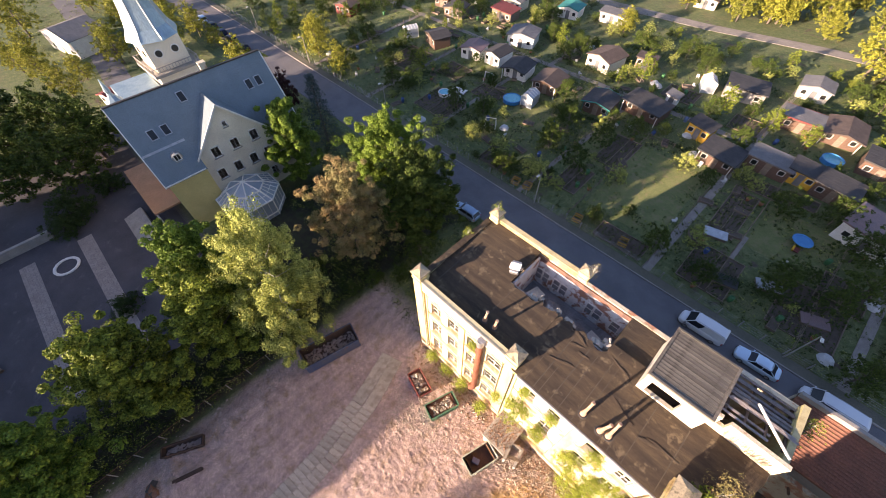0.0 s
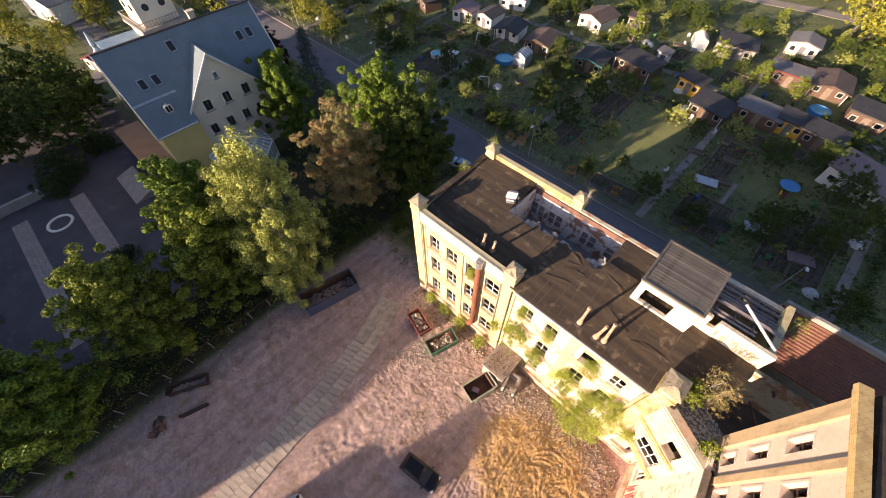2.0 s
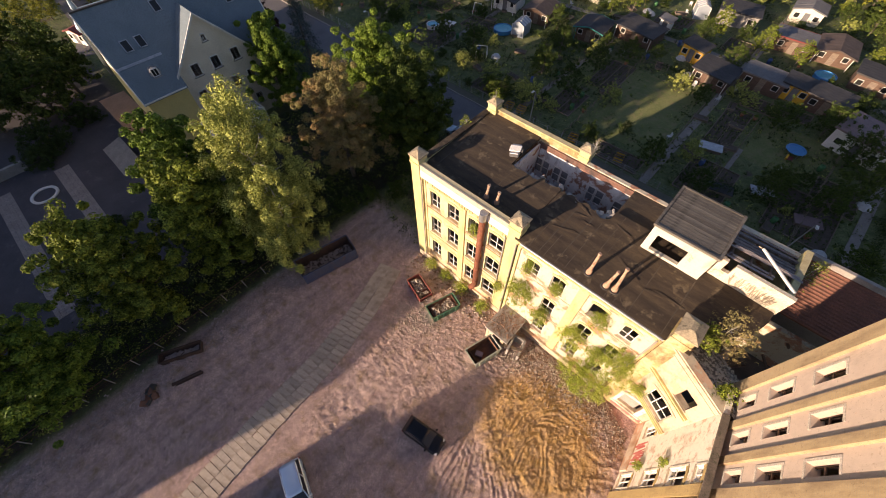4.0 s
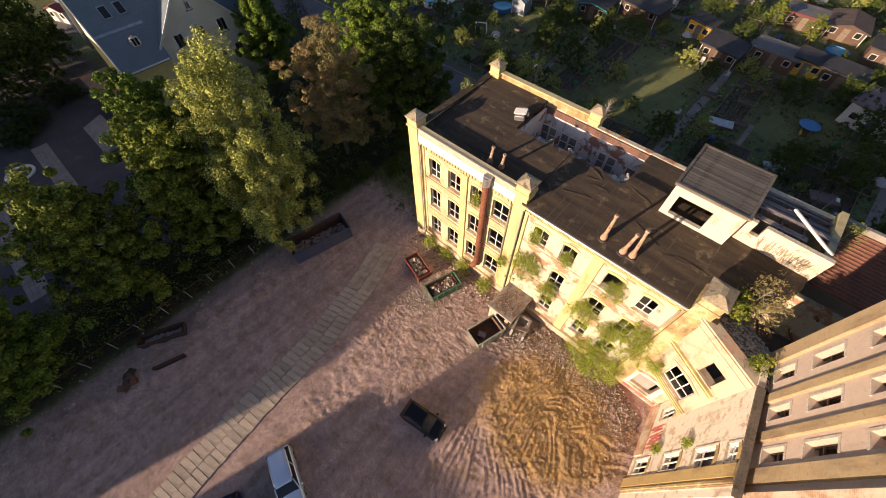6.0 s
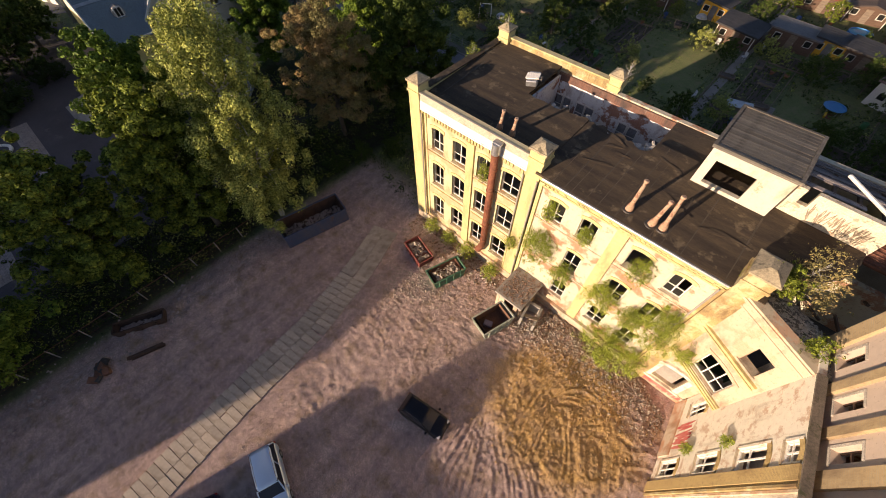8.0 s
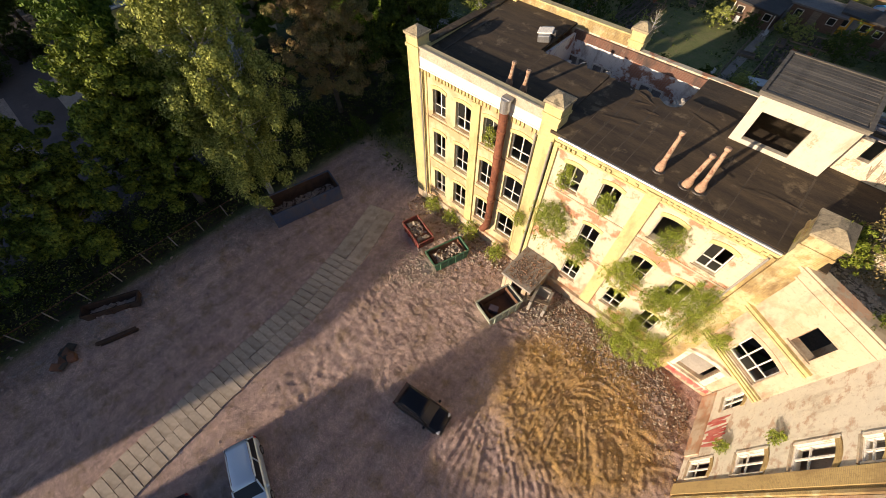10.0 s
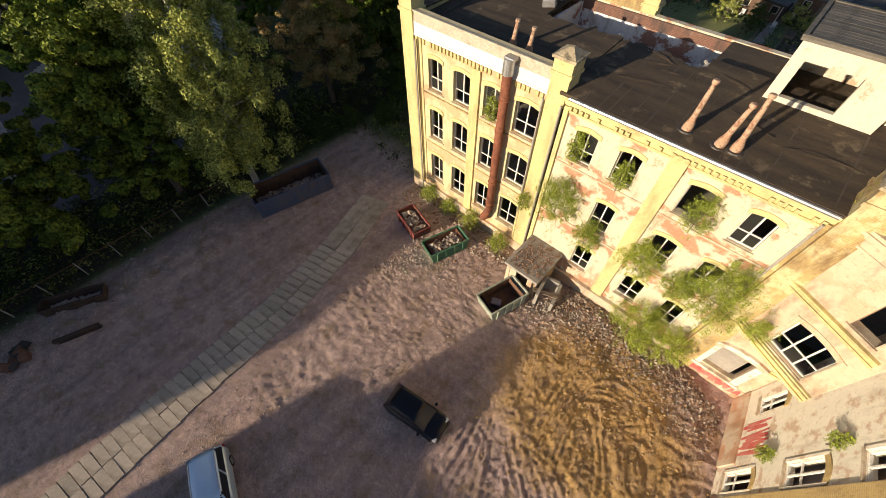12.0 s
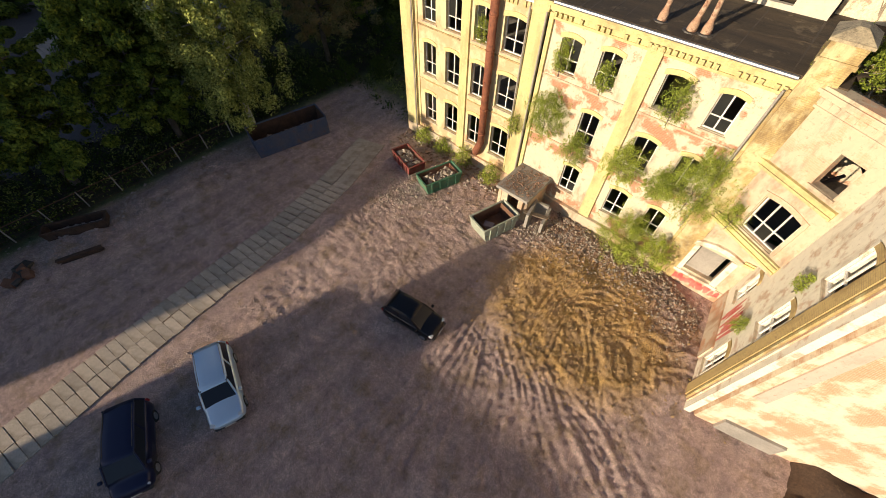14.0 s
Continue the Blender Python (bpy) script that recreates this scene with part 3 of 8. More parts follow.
def open_rooms():
    """What shows through the torn-open rear roof: partition walls, fallen sheets, stumps of masonry."""
    tagged(part("partition_wall", boxes((6.22, 6.4, 6.0, 9.85, 9.15, 13.0)), BRICK_WHITED), "whitewashed partition wall in the open attic", "wall", kind="structure")
    r = random.Random(6)
    for k in range(4):
        p = thing("ceiling_sheet", "fallen grey ceiling sheet in the open attic", "sheet", pose(7.6 + 2.1 * k, 7.4 + r.uniform(-0.5, 0.6), 9.75 + r.uniform(-0.2, 0.4), r.uniform(-18, 18), r.uniform(-12, 12), r.uniform(-15, 15)), "fallen ceiling sheets")
        part("sheet", boxes((-0.6, 0.6, -1.1, 1.1, 0, 0.04)), CEILING_GREY if k % 3 else WHITE, p)
    tagged(part("attic_floor", boxes((6.4, 15.2, 6.0, 9.85, 9.16, 9.3)), CEILING_GREY), "grey debris-covered attic floor", "floor", kind="structure")
    # stumps of the wall that carried the rear roof, catching the sun at the torn edge
    for x, y, w, d, h, turn in ((8.4, 6.1, 0.9, 0.45, 0.5, 12), (9.0, 6.4, 0.4, 0.4, 0.8, -20), (10.2, 6.1, 0.8, 0.4, 0.45, 8), (10.8, 6.3, 0.45, 0.4, 0.7, 30), (12.0, 6.2, 1.1, 0.4, 0.4, -6), (14.5, 6.2, 1.0, 0.5, 0.5, 10), (15.3, 6.5, 0.7, 0.5, 0.7, -15), (15.0, 6.9, 0.5, 0.4, 0.5, 25)):
        b = thing("wall_stump", "pale broken masonry stump at the torn roof edge", "masonry", pose(x, y, 12.3, r.uniform(-5, 5), r.uniform(-5, 5), turn), "masonry stumps on the roof")
        bm = bmesh.new()
        k = 3
        for i in range(k):
            box(bm, -w / 2 + w * i / k, -w / 2 + w * (i + 1) / k - 0.01, -d / 2, d / 2, 0, 0.45 + h * r.uniform(0.35, 1.0))
        part("stone", bevel(bm, 0.03), CONCRETE_PALE, b)
        part("footing", boxes((-w / 2 - 0.05, w / 2 + 0.05, -d / 2 - 0.04, d / 2 + 0.04, -3.4, 0.02)), CONCRETE, b)
    m = thing("roof_machine", "white metal fan housing standing on the roof", "machine", pose(5.7, 6.9, 13.52, 6, -8, 20))
    part("housing", bevel(boxes((-0.4, 0.4, -0.6, 0.6, 0, 0.45)), 0.05), GALV, m)
    part("cap", bevel(boxes((-0.5, 0.5, -0.35, 0.35, 0.45, 0.53)), 0.03), WHITE, m)
    bm = bmesh.new()
    lathe(bm, [(0.35, 0), (0.35, 0.3), (0.2, 0.35)], 14)
    part("duct", bm, DARK_METAL, m, at=pose(0.4, 0, 0.3, 0, 90, 0) @ Matrix.Diagonal((0.6, 0.6, 0.9, 1)))


open_rooms()


def ruined_annexe():
    a = thing("ruined_annexe", "ruined annexe with collapsed boarded roof and sprayed white wall", "building")
    part("wall", pierced(4.6, 12.9, 15.2, 0.3, [(0.6, 1.1, 14.3, 15.2)]), PEELED, a, "sunlit white wall with sprayed lines", pose(22.4, 6.0, 0, 0, 0, -2))
    part("wall", boxes((26.6, 27.0, 6.2, 11.0, 5, 14.8)), BRICK_YELLOW, a)
    part("wall", boxes((22.4, 27.0, 10.7, 11.1, -0.8, 14.2)), BRICK_RED, a)
    r = random.Random(12)
    for k in range(22):
        y = 7.0 + 0.18 * k
        if 0 < k < 6 and r.random() < 0.75:
            continue
        x0, x1 = 22.5 + r.uniform(0, 0.5), 27.2 - (r.uniform(0.2, 2.4) if k < 7 else r.uniform(0, 0.3))
        part("plank", boxes((x0, x1, -0.09, 0.09, 0, 0.04)), GREY_BOARD, a, at=pose(0, y, 14.85 - 0.04 * k + r.uniform(-0.03, 0.03), 0, r.uniform(-0.4, 0.4), r.uniform(-0.6, 0.6)))
    for x in (23.0, 24.2, 25.4, 26.5):
        part("rafter", boxes((x - 0.07, x + 0.07, 0, 4.2, -0.17, -0.01)), WOOD_DARK, a, at=pose(0, 6.9, 14.84, -12.5, 0, 0))
    bm = bmesh.new()
    tube(bm, (24.3, 8.6, 15.2), (26.8, 6.5, 15.1), 0.1, 0.1, 6)
    part("beam", bm, WHITE, a, "fallen white-painted beam")
    sprayed(a, pose(22.4, 5.98, 0, 0, 0, -2), 1.2, 4.0, 13.7, 14.5, SOOT_LINE, 3, 8, 0.018)
    bm = bmesh.new()
    rim = [(24.2, 0.9), (25.0, 1.5), (25.6, 2.6), (26.5, 3.6), (26.9, 5.0), (26.9, 5.95), (24.2, 6.05)]
    top = [bm.verts.new((x, y, 13.1 + 0.064 * y)) for x, y in rim]
    low = [bm.verts.new((x, y, 12.9 + 0.064 * y)) for x, y in rim]
    bm.faces.new(top)
    bm.faces.new(low[::-1])
    for k in range(len(rim)):
        bm.faces.new((top[k], low[k], low[(k + 1) % len(rim)], top[(k + 1) % len(rim)]))
    bmesh.ops.recalc_face_normals(bm, faces=bm.faces[:])
    part("roof", bm, ROOF_FELT, a, "ragged end of the black felt roof")
    # roofless rooms behind, with fallen beams
    part("floor_slab", boxes((23.5, 34, 1.6, 11, 4.5, 4.8)), CONCRETE_DARK, a)
    for k in range(14):
        bm = bmesh.new()
        p = Vector((24 + r.random() * 8, 2 + r.random() * 7, 5 + r.random() * 4))
        q = p + Vector((r.uniform(-3, 3), r.uniform(-3, 3), r.uniform(-2.5, 1)))
        q.z = max(q.z, 4.9)
        tube(bm, p, q, 0.1, 0.1, 5)
        part("beam", bm, WOOD_DARK, a)
    part("wall", boxes((27.0, 36, 9.0, 9.4, 4.8, 9.0)), BRICK_RED, a)
    bm = bmesh.new()
    swap = Matrix(((0, 1, 0, 0), (1, 0, 0, 0), (0, 0, 1, 0), (0, 0, 0, 1)))
    prism(bm, [(9.2, 10.5), (13.5, 12.6), (13.5, 12.4), (9.2, 10.3)], 27.1, 40, swap)
    bmesh.ops.recalc_face_normals(bm, faces=bm.faces[:])
    part("roof", bm, TILE, a, "red-brown tiled roof")
    bm = bmesh.new()
    for k in range(18):
        y = 9.3 + k * 0.235
        z = 10.52 + (y - 9.2) * 0.488
        box(bm, 27.1, 40, y, y + 0.2, z, z + 0.05)
    part("tile_course", bm, TILE, a)
    part("wall", boxes((27.1, 40, 13.2, 13.5, -0.8, 12.9)), CONCRETE, a)


CONCRETE_DARK = surface("dark_concrete", (0.07, 0.06, 0.05), (0.11, 0.09, 0.075), 0.8, 12, 0.95, 0.5)
GREY_BOARD = surface("grey_board", (0.32, 0.28, 0.26), (0.2, 0.17, 0.16), 1.0, 14, 0.9, 0.4, 0, (0.6, 5, 5), (0.1, 0.085, 0.075), (0.55, 0.7), 0.5)
PEELED = surface("peeled_whitewash", (0.72, 0.64, 0.48), (0.6, 0.52, 0.38), 1.2, 12, 0.9, 0.4, stain=(0.42, 0.3, 0.2), stain_at=(0.55, 0.62))
SOOT_LINE = surface("sprayed_line", (0.25, 0.2, 0.14), (0.35, 0.28, 0.2), 3, 20, 0.9, 0.1)
TILE = surface("roof_tile", (0.26, 0.11, 0.07), (0.19, 0.09, 0.06), 0.8, 9, 0.9, 0.5)
ruined_annexe()

# ---- the derelict factory ----
FLOORS = [(2.0, 4.1), (5.85, 8.0), (9.6, 11.5)]
TOWER_FLOORS = [(1.82, 4.3), (5.75, 8.15), (9.48, 11.6)]
TOWER_X = [(1.9, 3.1), (4.0, 5.3), (6.35, 7.6), (8.55, 10.05)]
MAIN_X = [(12.3, 13.5), (14.65, 15.8), (18.0, 19.25), (20.5, 21.6)]


def window_mesh(w, h, bar=0.06):
    """A white casing of four timbers."""
    return boxes((0, bar, 0, 0.09, 0, h), (w - bar, w, 0, 0.09, 0, h), (bar, w - bar, 0, 0.09, 0, bar), (bar, w - bar, 0, 0.09, h - bar - 0.03, h))


def add_window(parent, u0, u1, z0, z1, m, frame_gone=False, cols=2, rows=2, depth=0.16, glazed=0.2, trim=None, arch=True):
    """A window in a wall: frame, panes that are left, sill and the flat brick arch above."""
    w, h = u1 - u0, z1 - z0
    win = part("window", window_mesh(w, h) if not frame_gone else boxes((0, 0.05, 0, 0.08, 0, h), (w - 0.05, w, 0, 0.08, 0, h)), WHITE, parent, "weathered white timber window with missing panes", m @ pose(u0, depth, z0))
    if not frame_gone:
        cuts = [0, h * 0.36, h] if rows == 2 else [h * r / rows for r in range(rows + 1)]
        for c in range(1, cols):
            part("mullion", boxes((w * c / cols - 0.036, w * c / cols + 0.036, 0.01, 0.08, 0.06, h - 0.09)), WHITE, win)
        for z in cuts[1:-1]:
            part("transom", boxes((0.06, w - 0.06, 0.016, 0.076, z - 0.03, z + 0.03)), WHITE, win)
        for c in range(cols):
            for a, b in zip(cuts, cuts[1:]):
                if rng.random() < glazed:
                    part("pane", boxes((w * c / cols + 0.03, w * (c + 1) / cols - 0.03, 0.04, 0.046, a + 0.03, b - 0.03)), GLASS, win, "dirty glass pane")
    part("sill", boxes((-0.1, w + 0.1, -0.09 - depth, 0.02, -0.11, -0.02)), PLASTER, win)
    if not arch:
        part("surround", boxes((-0.16, -0.01, -depth - 0.03, -depth + 0.02, -0.02, h + 0.16), (w + 0.01, w + 0.16, -depth - 0.03, -depth + 0.02, -0.02, h + 0.16), (-0.01, w + 0.01, -depth - 0.03, -depth + 0.02, h, h + 0.16)), PLASTER_GREY, win)
        return win
    bm = bmesh.new()
    n, rise = 7, 0.17
    for x0, x1 in ((0.0, w / 2), (w, w / 2)):
        head = [(x0 + (x1 - x0) * k / 4, h - rise * (1 - math.sin(math.pi * k / 8))) for k in range(5)]
        prism(bm, head + [(x0, h)], -depth + 0.02, 0.03)
    bmesh.ops.recalc_face_normals(bm, faces=bm.faces[:])
    part("arch_soffit", bm, trim or BRICK_YELLOW, win)
    bm = bmesh.new()
    low = [(-0.12 + (w + 0.24) * k / n, h - rise - 0.02 + rise * math.sin(math.pi * (0.04 + 0.92 * k / n))) for k in range(n + 1)]
    prism(bm, low + [(x, z + 0.26) for x, z in low[::-1]], -depth - 0.05, -depth + 0.02)
    bmesh.ops.triangulate(bm, faces=[q for q in bm.faces if len(q.verts) > 4])
    part("arch", bm, trim or BRICK_YELLOW, win)
    return win


def moulding(length, z, steps, m=None, x0=0.0):
    """Stepped courses one over another: (height, how far proud)."""
    bm = bmesh.new()
    for h, out in steps:
        box(bm, x0, x0 + length, -out, 0.02, z, z + h, m)
        z += h
    return bm


def dentils(parent, length, z, step, w, h, out, x0=0.0):
    me = mesh_of(boxes((0, w, -out, 0.01, 0, h)), "dentil", BRICK_YELLOW)
    for k in range(int(length / step)):
        if rng.random() < 0.12:
            continue
        part("dentil", me, BRICK_YELLOW, parent, at=pose(x0 + k * step, 0, z))


def pier(parent, x, y, w, d, z1, mat, cap=True, m=None, z0=0.0):
    """A brick pier with a stepped stone head and a small pyramid on top."""
    m = m or Matrix()
    bm = bmesh.new()
    box(bm, x, x + w, y, y + d, z0, z1 - 1.2)
    box(bm, x - 0.08, x + w + 0.08, y - 0.08, y + d + 0.08, z1 - 1.2, z1 - 1.02)
    box(bm, x - 0.02, x + w + 0.02, y - 0.02, y + d + 0.02, z1 - 1.02, z1 - 0.45)
    ob = part("pier", bm, mat, parent, at=m)
    if cap:
        bm = bmesh.new()
        box(bm, x - 0.12, x + w + 0.12, y - 0.12, y + d + 0.12, z1 - 0.45, z1 - 0.3)
        cx, cy = x + w / 2, y + d / 2
        low = [bm.verts.new(p) for p in ((x - 0.06, y - 0.06, z1 - 0.3), (x + w + 0.06, y - 0.06, z1 - 0.3), (x + w + 0.06, y + d + 0.06, z1 - 0.3), (x - 0.06, y + d + 0.06, z1 - 0.3))]
        top = [bm.verts.new((cx + sx * 0.1, cy + sy * 0.1, z1)) for sx, sy in ((-1, -1), (1, -1), (1, 1), (-1, 1))]
        for k in range(4):
            bm.faces.new((low[k], low[(k + 1) % 4], top[(k + 1) % 4], top[k]))
        bm.faces.new(top)
        part("cap", bm, CAP_STONE, ob, "weathered stone cap")
    return ob


def factory():
    f = thing("factory_building", "derelict three-storey factory of yellow brick with flat felt roof", "building")
    I = Matrix()
    # courtyard front: the tall bay, then the long part
    holes = [(a, b, z0, z1) for a, b in TOWER_X for z0, z1 in TOWER_FLOORS]
    part("wall", pierced(11.2, 0, 13.9, 0.45, holes), BRICK_TOWER, f, "cream-washed wall with bare orange brick between the storeys")
    keep = [(a, b, z0, z1) for k, (a, b) in enumerate(MAIN_X) for j, (z0, z1) in enumerate(FLOORS) if (k, j) not in ((0, 0), (0, 1))]
    part("wall", pierced(12.1, 0, 12.9, 0.45, keep, 11.2), BRICK_RED, f, "red brick wall under crumbling pale plaster", pose(0, 0.08, 0))
    for a, b, z0, z1 in holes:
        add_window(f, a, b, z0, z1, I, depth=0.22, glazed=0.1)
    for a, b, z0, z1 in keep:
        add_window(f, a, b, z0, z1, pose(0, 0.08, 0), frame_gone=(a == 18.0 and z0 > 9))
    # pilasters and courses
    for x0, x1 in ((0.0, 0.85), (5.42, 6.08), (10.35, 11.3)):
        part("pilaster", boxes((x0, x1, -0.14, 0.0, 0, 12.2)), BRICK_YELLOW, f)
    for x0, x1, out in ((0.97, 1.13, 0.1), (1.3, 1.42, 0.06), (10.1, 10.24, 0.09)):
        part("pilaster_moulding", boxes((x0, x1, -out, 0.0, 0.9, 12.2)), BRICK_YELLOW, f)
    for x0, x1 in ((11.35, 11.6), (16.75, 17.5), (22.55, 23.3)):
        part("pilaster", boxes((x0, x1, -0.07, 0.08, 0, 12.4)), BRICK_ORANGE if x0 > 20 else BRICK_YELLOW, f)
    part("parapet_band", moulding(10.2, 12.55, [(0.12, 0.1), (0.62, 0.06)], x0=0.6), WHITE, f, "whitewashed parapet band")
    part("parapet_band", moulding(10.2, 13.29, [(0.5, 0.05), (0.14, 0.12)], x0=0.6), BEIGE, f, "weathered beige parapet top")
    dentils(f, 9.6, 12.2, 0.28, 0.16, 0.32, 0.1, 0.7)
    for z in (5.2, 9.1):
        part("string_course", moulding(9.5, z, [(0.1, 0.05)], x0=0.85), BRICK_ORANGE, f)
        part("string_course", moulding(11.0, z, [(0.1, 0.05)], pose(0, 0.08, 0), x0=11.6), PLASTER, f)
    part("cornice", moulding(12.0, 12.1, [(0.12, 0.1), (0.3, 0.04), (0.22, 0.18), (0.3, 0.3)], pose(0, 0.08, 0), x0=11.3), BRICK_YELLOW, f)
    dentils(f, 11.2, 12.24, 0.3, 0.15, 0.24, 0.12, 11.6)
    part("plinth", boxes((-0.05, 23.2, -0.2, 0.05, 0, 0.9)), PLASTER, f)
    # piers
    pier(f, -0.15, -0.15, 1.0, 1.0, 14.9, BRICK_YELLOW)
    pier(f, 10.3, -0.15, 1.0, 1.0, 14.9, BRICK_YELLOW)
    pier(f, 0.3, 9.7, 0.9, 0.9, 15.0, BRICK_YELLOW, z0=-0.8)
    pier(f, 10.0, 10.02, 0.9, 0.9, 14.8, BRICK_YELLOW, z0=-0.8)
    pier(f, 22.7, -0.3, 1.15, 1.5, 14.9, BRICK_ORANGE, cap=False)
    bm = boxes((22.58, 23.97, -0.42, 1.32, 14.45, 14.56))
    low = [bm.verts.new(p) for p in ((22.6, -0.4, 14.562), (23.95, -0.4, 14.562), (23.95, 1.3, 14.562), (22.6, 1.3, 14.562))]
    top = [bm.verts.new(p) for p in ((23.12, 0.1, 14.9), (23.42, 0.1, 14.9), (23.42, 0.8, 14.9), (23.12, 0.8, 14.9))]
    for k in range(4):
        bm.faces.new((low[k], low[(k + 1) % 4], top[(k + 1) % 4], top[k]))
    bm.faces.new(top)
    part("pier_cap", bm, CAP_STONE, f, "worn low stone pyramid on the pier")
    # end wall, rear wall
    part("wall", boxes((0, 0.45, 0.45, 10.2, -0.5, 13.5)), BRICK_YELLOW, f)
    part("coping", boxes((-0.05, 0.55, 0.9, 10.0, 13.5, 13.62)), ROOF_FELT, f, "dark felt-covered coping")
    part("wall", pierced(23.3, -0.9, 13.3, 0.4, [(x, x + 1.3, z, z + 2) for x in (2, 4.5, 7, 12, 14.5, 18, 20) for z in (2, 6)]), BRICK_RED, f, at=pose(0, 10.0, 0))
    part("rear_parapet", boxes((1.2, 10.0, 10.0, 10.4, 13.3, 14.0)), BRICK_ORANGE, f)
    part("coping", boxes((1.2, 10.0, 9.95, 10.45, 14.0, 14.08)), BRICK_YELLOW, f)
    part("wall", boxes((23.0, 23.4, 0.5, 10.0, 0, 13.0)), BRICK_RED, f)
    # floors inside
    for z in (4.9, 8.9):
        part("floor_slab", boxes((0.45, 23.0, 0.53, 10.0, z, z + 0.25)), CONCRETE, f)
    # roof: rises gently from the front, with a torn-open strip along the rear
    swap = Matrix(((0, 1, 0, 0), (1, 0, 0, 0), (0, 0, 1, 0), (0, 0, 0, 1)))
    rr = random.Random(19)
    for xa, xb, ya, yb, lift in ((0.45, 6.2, 0.45, 9.99, 0.05), (6.2, 11.0, 0.45, 5.5, 0.05), (11.0, 15.4, -0.25, 5.6, 0.0), (15.4, 24.2, -0.25, 6.7, 0.0)):
        torn = 6 < xa < 15
        n = 14 if torn else 1
        high = lambda y: 13.1 + 0.064 * min(y, 6.7) + lift
        bm = bmesh.new()
        rim = [(xa, ya), (xb, ya)] + [(xb + (xa - xb) * k / n, yb + (rr.uniform(-0.25, 0.55) if torn else 0)) for k in range(n + 1)]
        top, low = [bm.verts.new((x, y, high(y))) for x, y in rim], [bm.verts.new((x, y, high(y) - 0.15)) for x, y in rim]
        bm.faces.new(top)
        bm.faces.new(low[::-1])
        for k in range(len(rim)):
            bm.faces.new((top[k], low[k], low[(k + 1) % len(rim)], top[(k + 1) % len(rim)]))
        bmesh.ops.recalc_face_normals(bm, faces=bm.faces[:])
        part("roof", bm, ROOF_FELT, f, "black-brown roofing felt with torn seams")
    part("roof", boxes((15.4, 23.0, 6.7, 10.0, 13.1, 13.25)), ROOF_FELT, f, "sunken rear roof of black felt")
    # lapped seams of the felt lanes
    for k in range(29):
        x = 1.2 + 0.78 * k + rr.uniform(-0.25, 0.25)
        if rr.random() < 0.5:
            continue
        y0, y1, lift = (0.6, 9.6, 0.055) if x < 6.1 else (0.6, 5.1, 0.055) if x < 10.9 else (-0.2, 5.1 if x < 15.4 else 6.6, 0.005)
        if x > 18 and y1 > 5:
            y1 = 4.8
        y1 = min(y1, 6.6)
        bm = bmesh.new()
        w = rr.uniform(0.015, 0.04)
        rim = [(x - w, y0), (x + w, y0), (x + w + rr.uniform(-0.08, 0.08), y1), (x - w, y1)]
        top, low = [bm.verts.new((px, py, 13.1 + 0.064 * py + lift + rr.uniform(0.003, 0.007))) for px, py in rim], [bm.verts.new((px, py, 13.095 + 0.064 * py + lift)) for px, py in rim]
        bm.faces.new(top)
        for q in range(4):
            bm.faces.new((top[q], low[q], low[(q + 1) % 4], top[(q + 1) % 4]))
        bmesh.ops.recalc_face_normals(bm, faces=bm.faces[:])
        part("felt_seam", bm, ROOF_SEAM, f)
    part("inner_wall", boxes((6.2, 15.4, 5.6, 5.72, 9.15, 13.3)), CONCRETE, f)
    rear = [(6.4, 7.0, 9.95, 11.5), (7.15, 7.75, 9.95, 11.5), (8.3, 8.95, 9.95, 11.5), (9.1, 9.75, 9.95, 11.5), (11.9, 12.5, 9.95, 11.5), (12.7, 13.35, 9.95, 11.5), (14.4, 15.1, 9.95, 11.4)]
    part("inner_wall", pierced(9.2, 9.15, 12.65, 0.14, rear, 6.2), BRICK_WHITED, f, "red brick with flaking whitewash", pose(0, 9.85, 0))
    # upper band: shade below the wall top is painted in with the soot
    part("inner_wall", boxes((6.2, 15.4, 9.84, 9.99, 12.65, 13.2)), BRICK_SOOT_SHADED, f, "sooty red brick darkened for shade")
    for x0, x1, z0, z1 in rear:
        win = part("window", boxes((x0 - 0.07, x0, 9.8, 9.9, z0, z1), (x1, x1 + 0.07, 9.8, 9.9, z0, z1), (x0 - 0.07, x1 + 0.07, 9.8, 9.9, z1, z1 + 0.1), (x0, x1, 9.86, 9.9, z0 + 0.75, z0 + 0.81)), WHITE, f, "grey boarded window seen from inside")
        part("boarding", boxes((x0, x1, 9.94, 9.98, z0, z1)), CEILING_GREY, win)
    return f


factory()


ROOF_BOARD = surface("roof_board", (0.17, 0.15, 0.12), (0.11, 0.10, 0.085), 0.9, 14, 0.9, 0.5, 0, (0.5, 5, 5), (0.06, 0.055, 0.045), (0.52, 0.7), 0.5)


LIME_WASH = brick_wall("lime_wash", (0.45, 0.26, 0.15), (0.52, 0.34, 0.2), (0.5, 0.42, 0.32), (0.68, 0.62, 0.5), (0.36, 0.42), (0.4, 0.32, 0.22), (0.55, 0.72), 0.9)


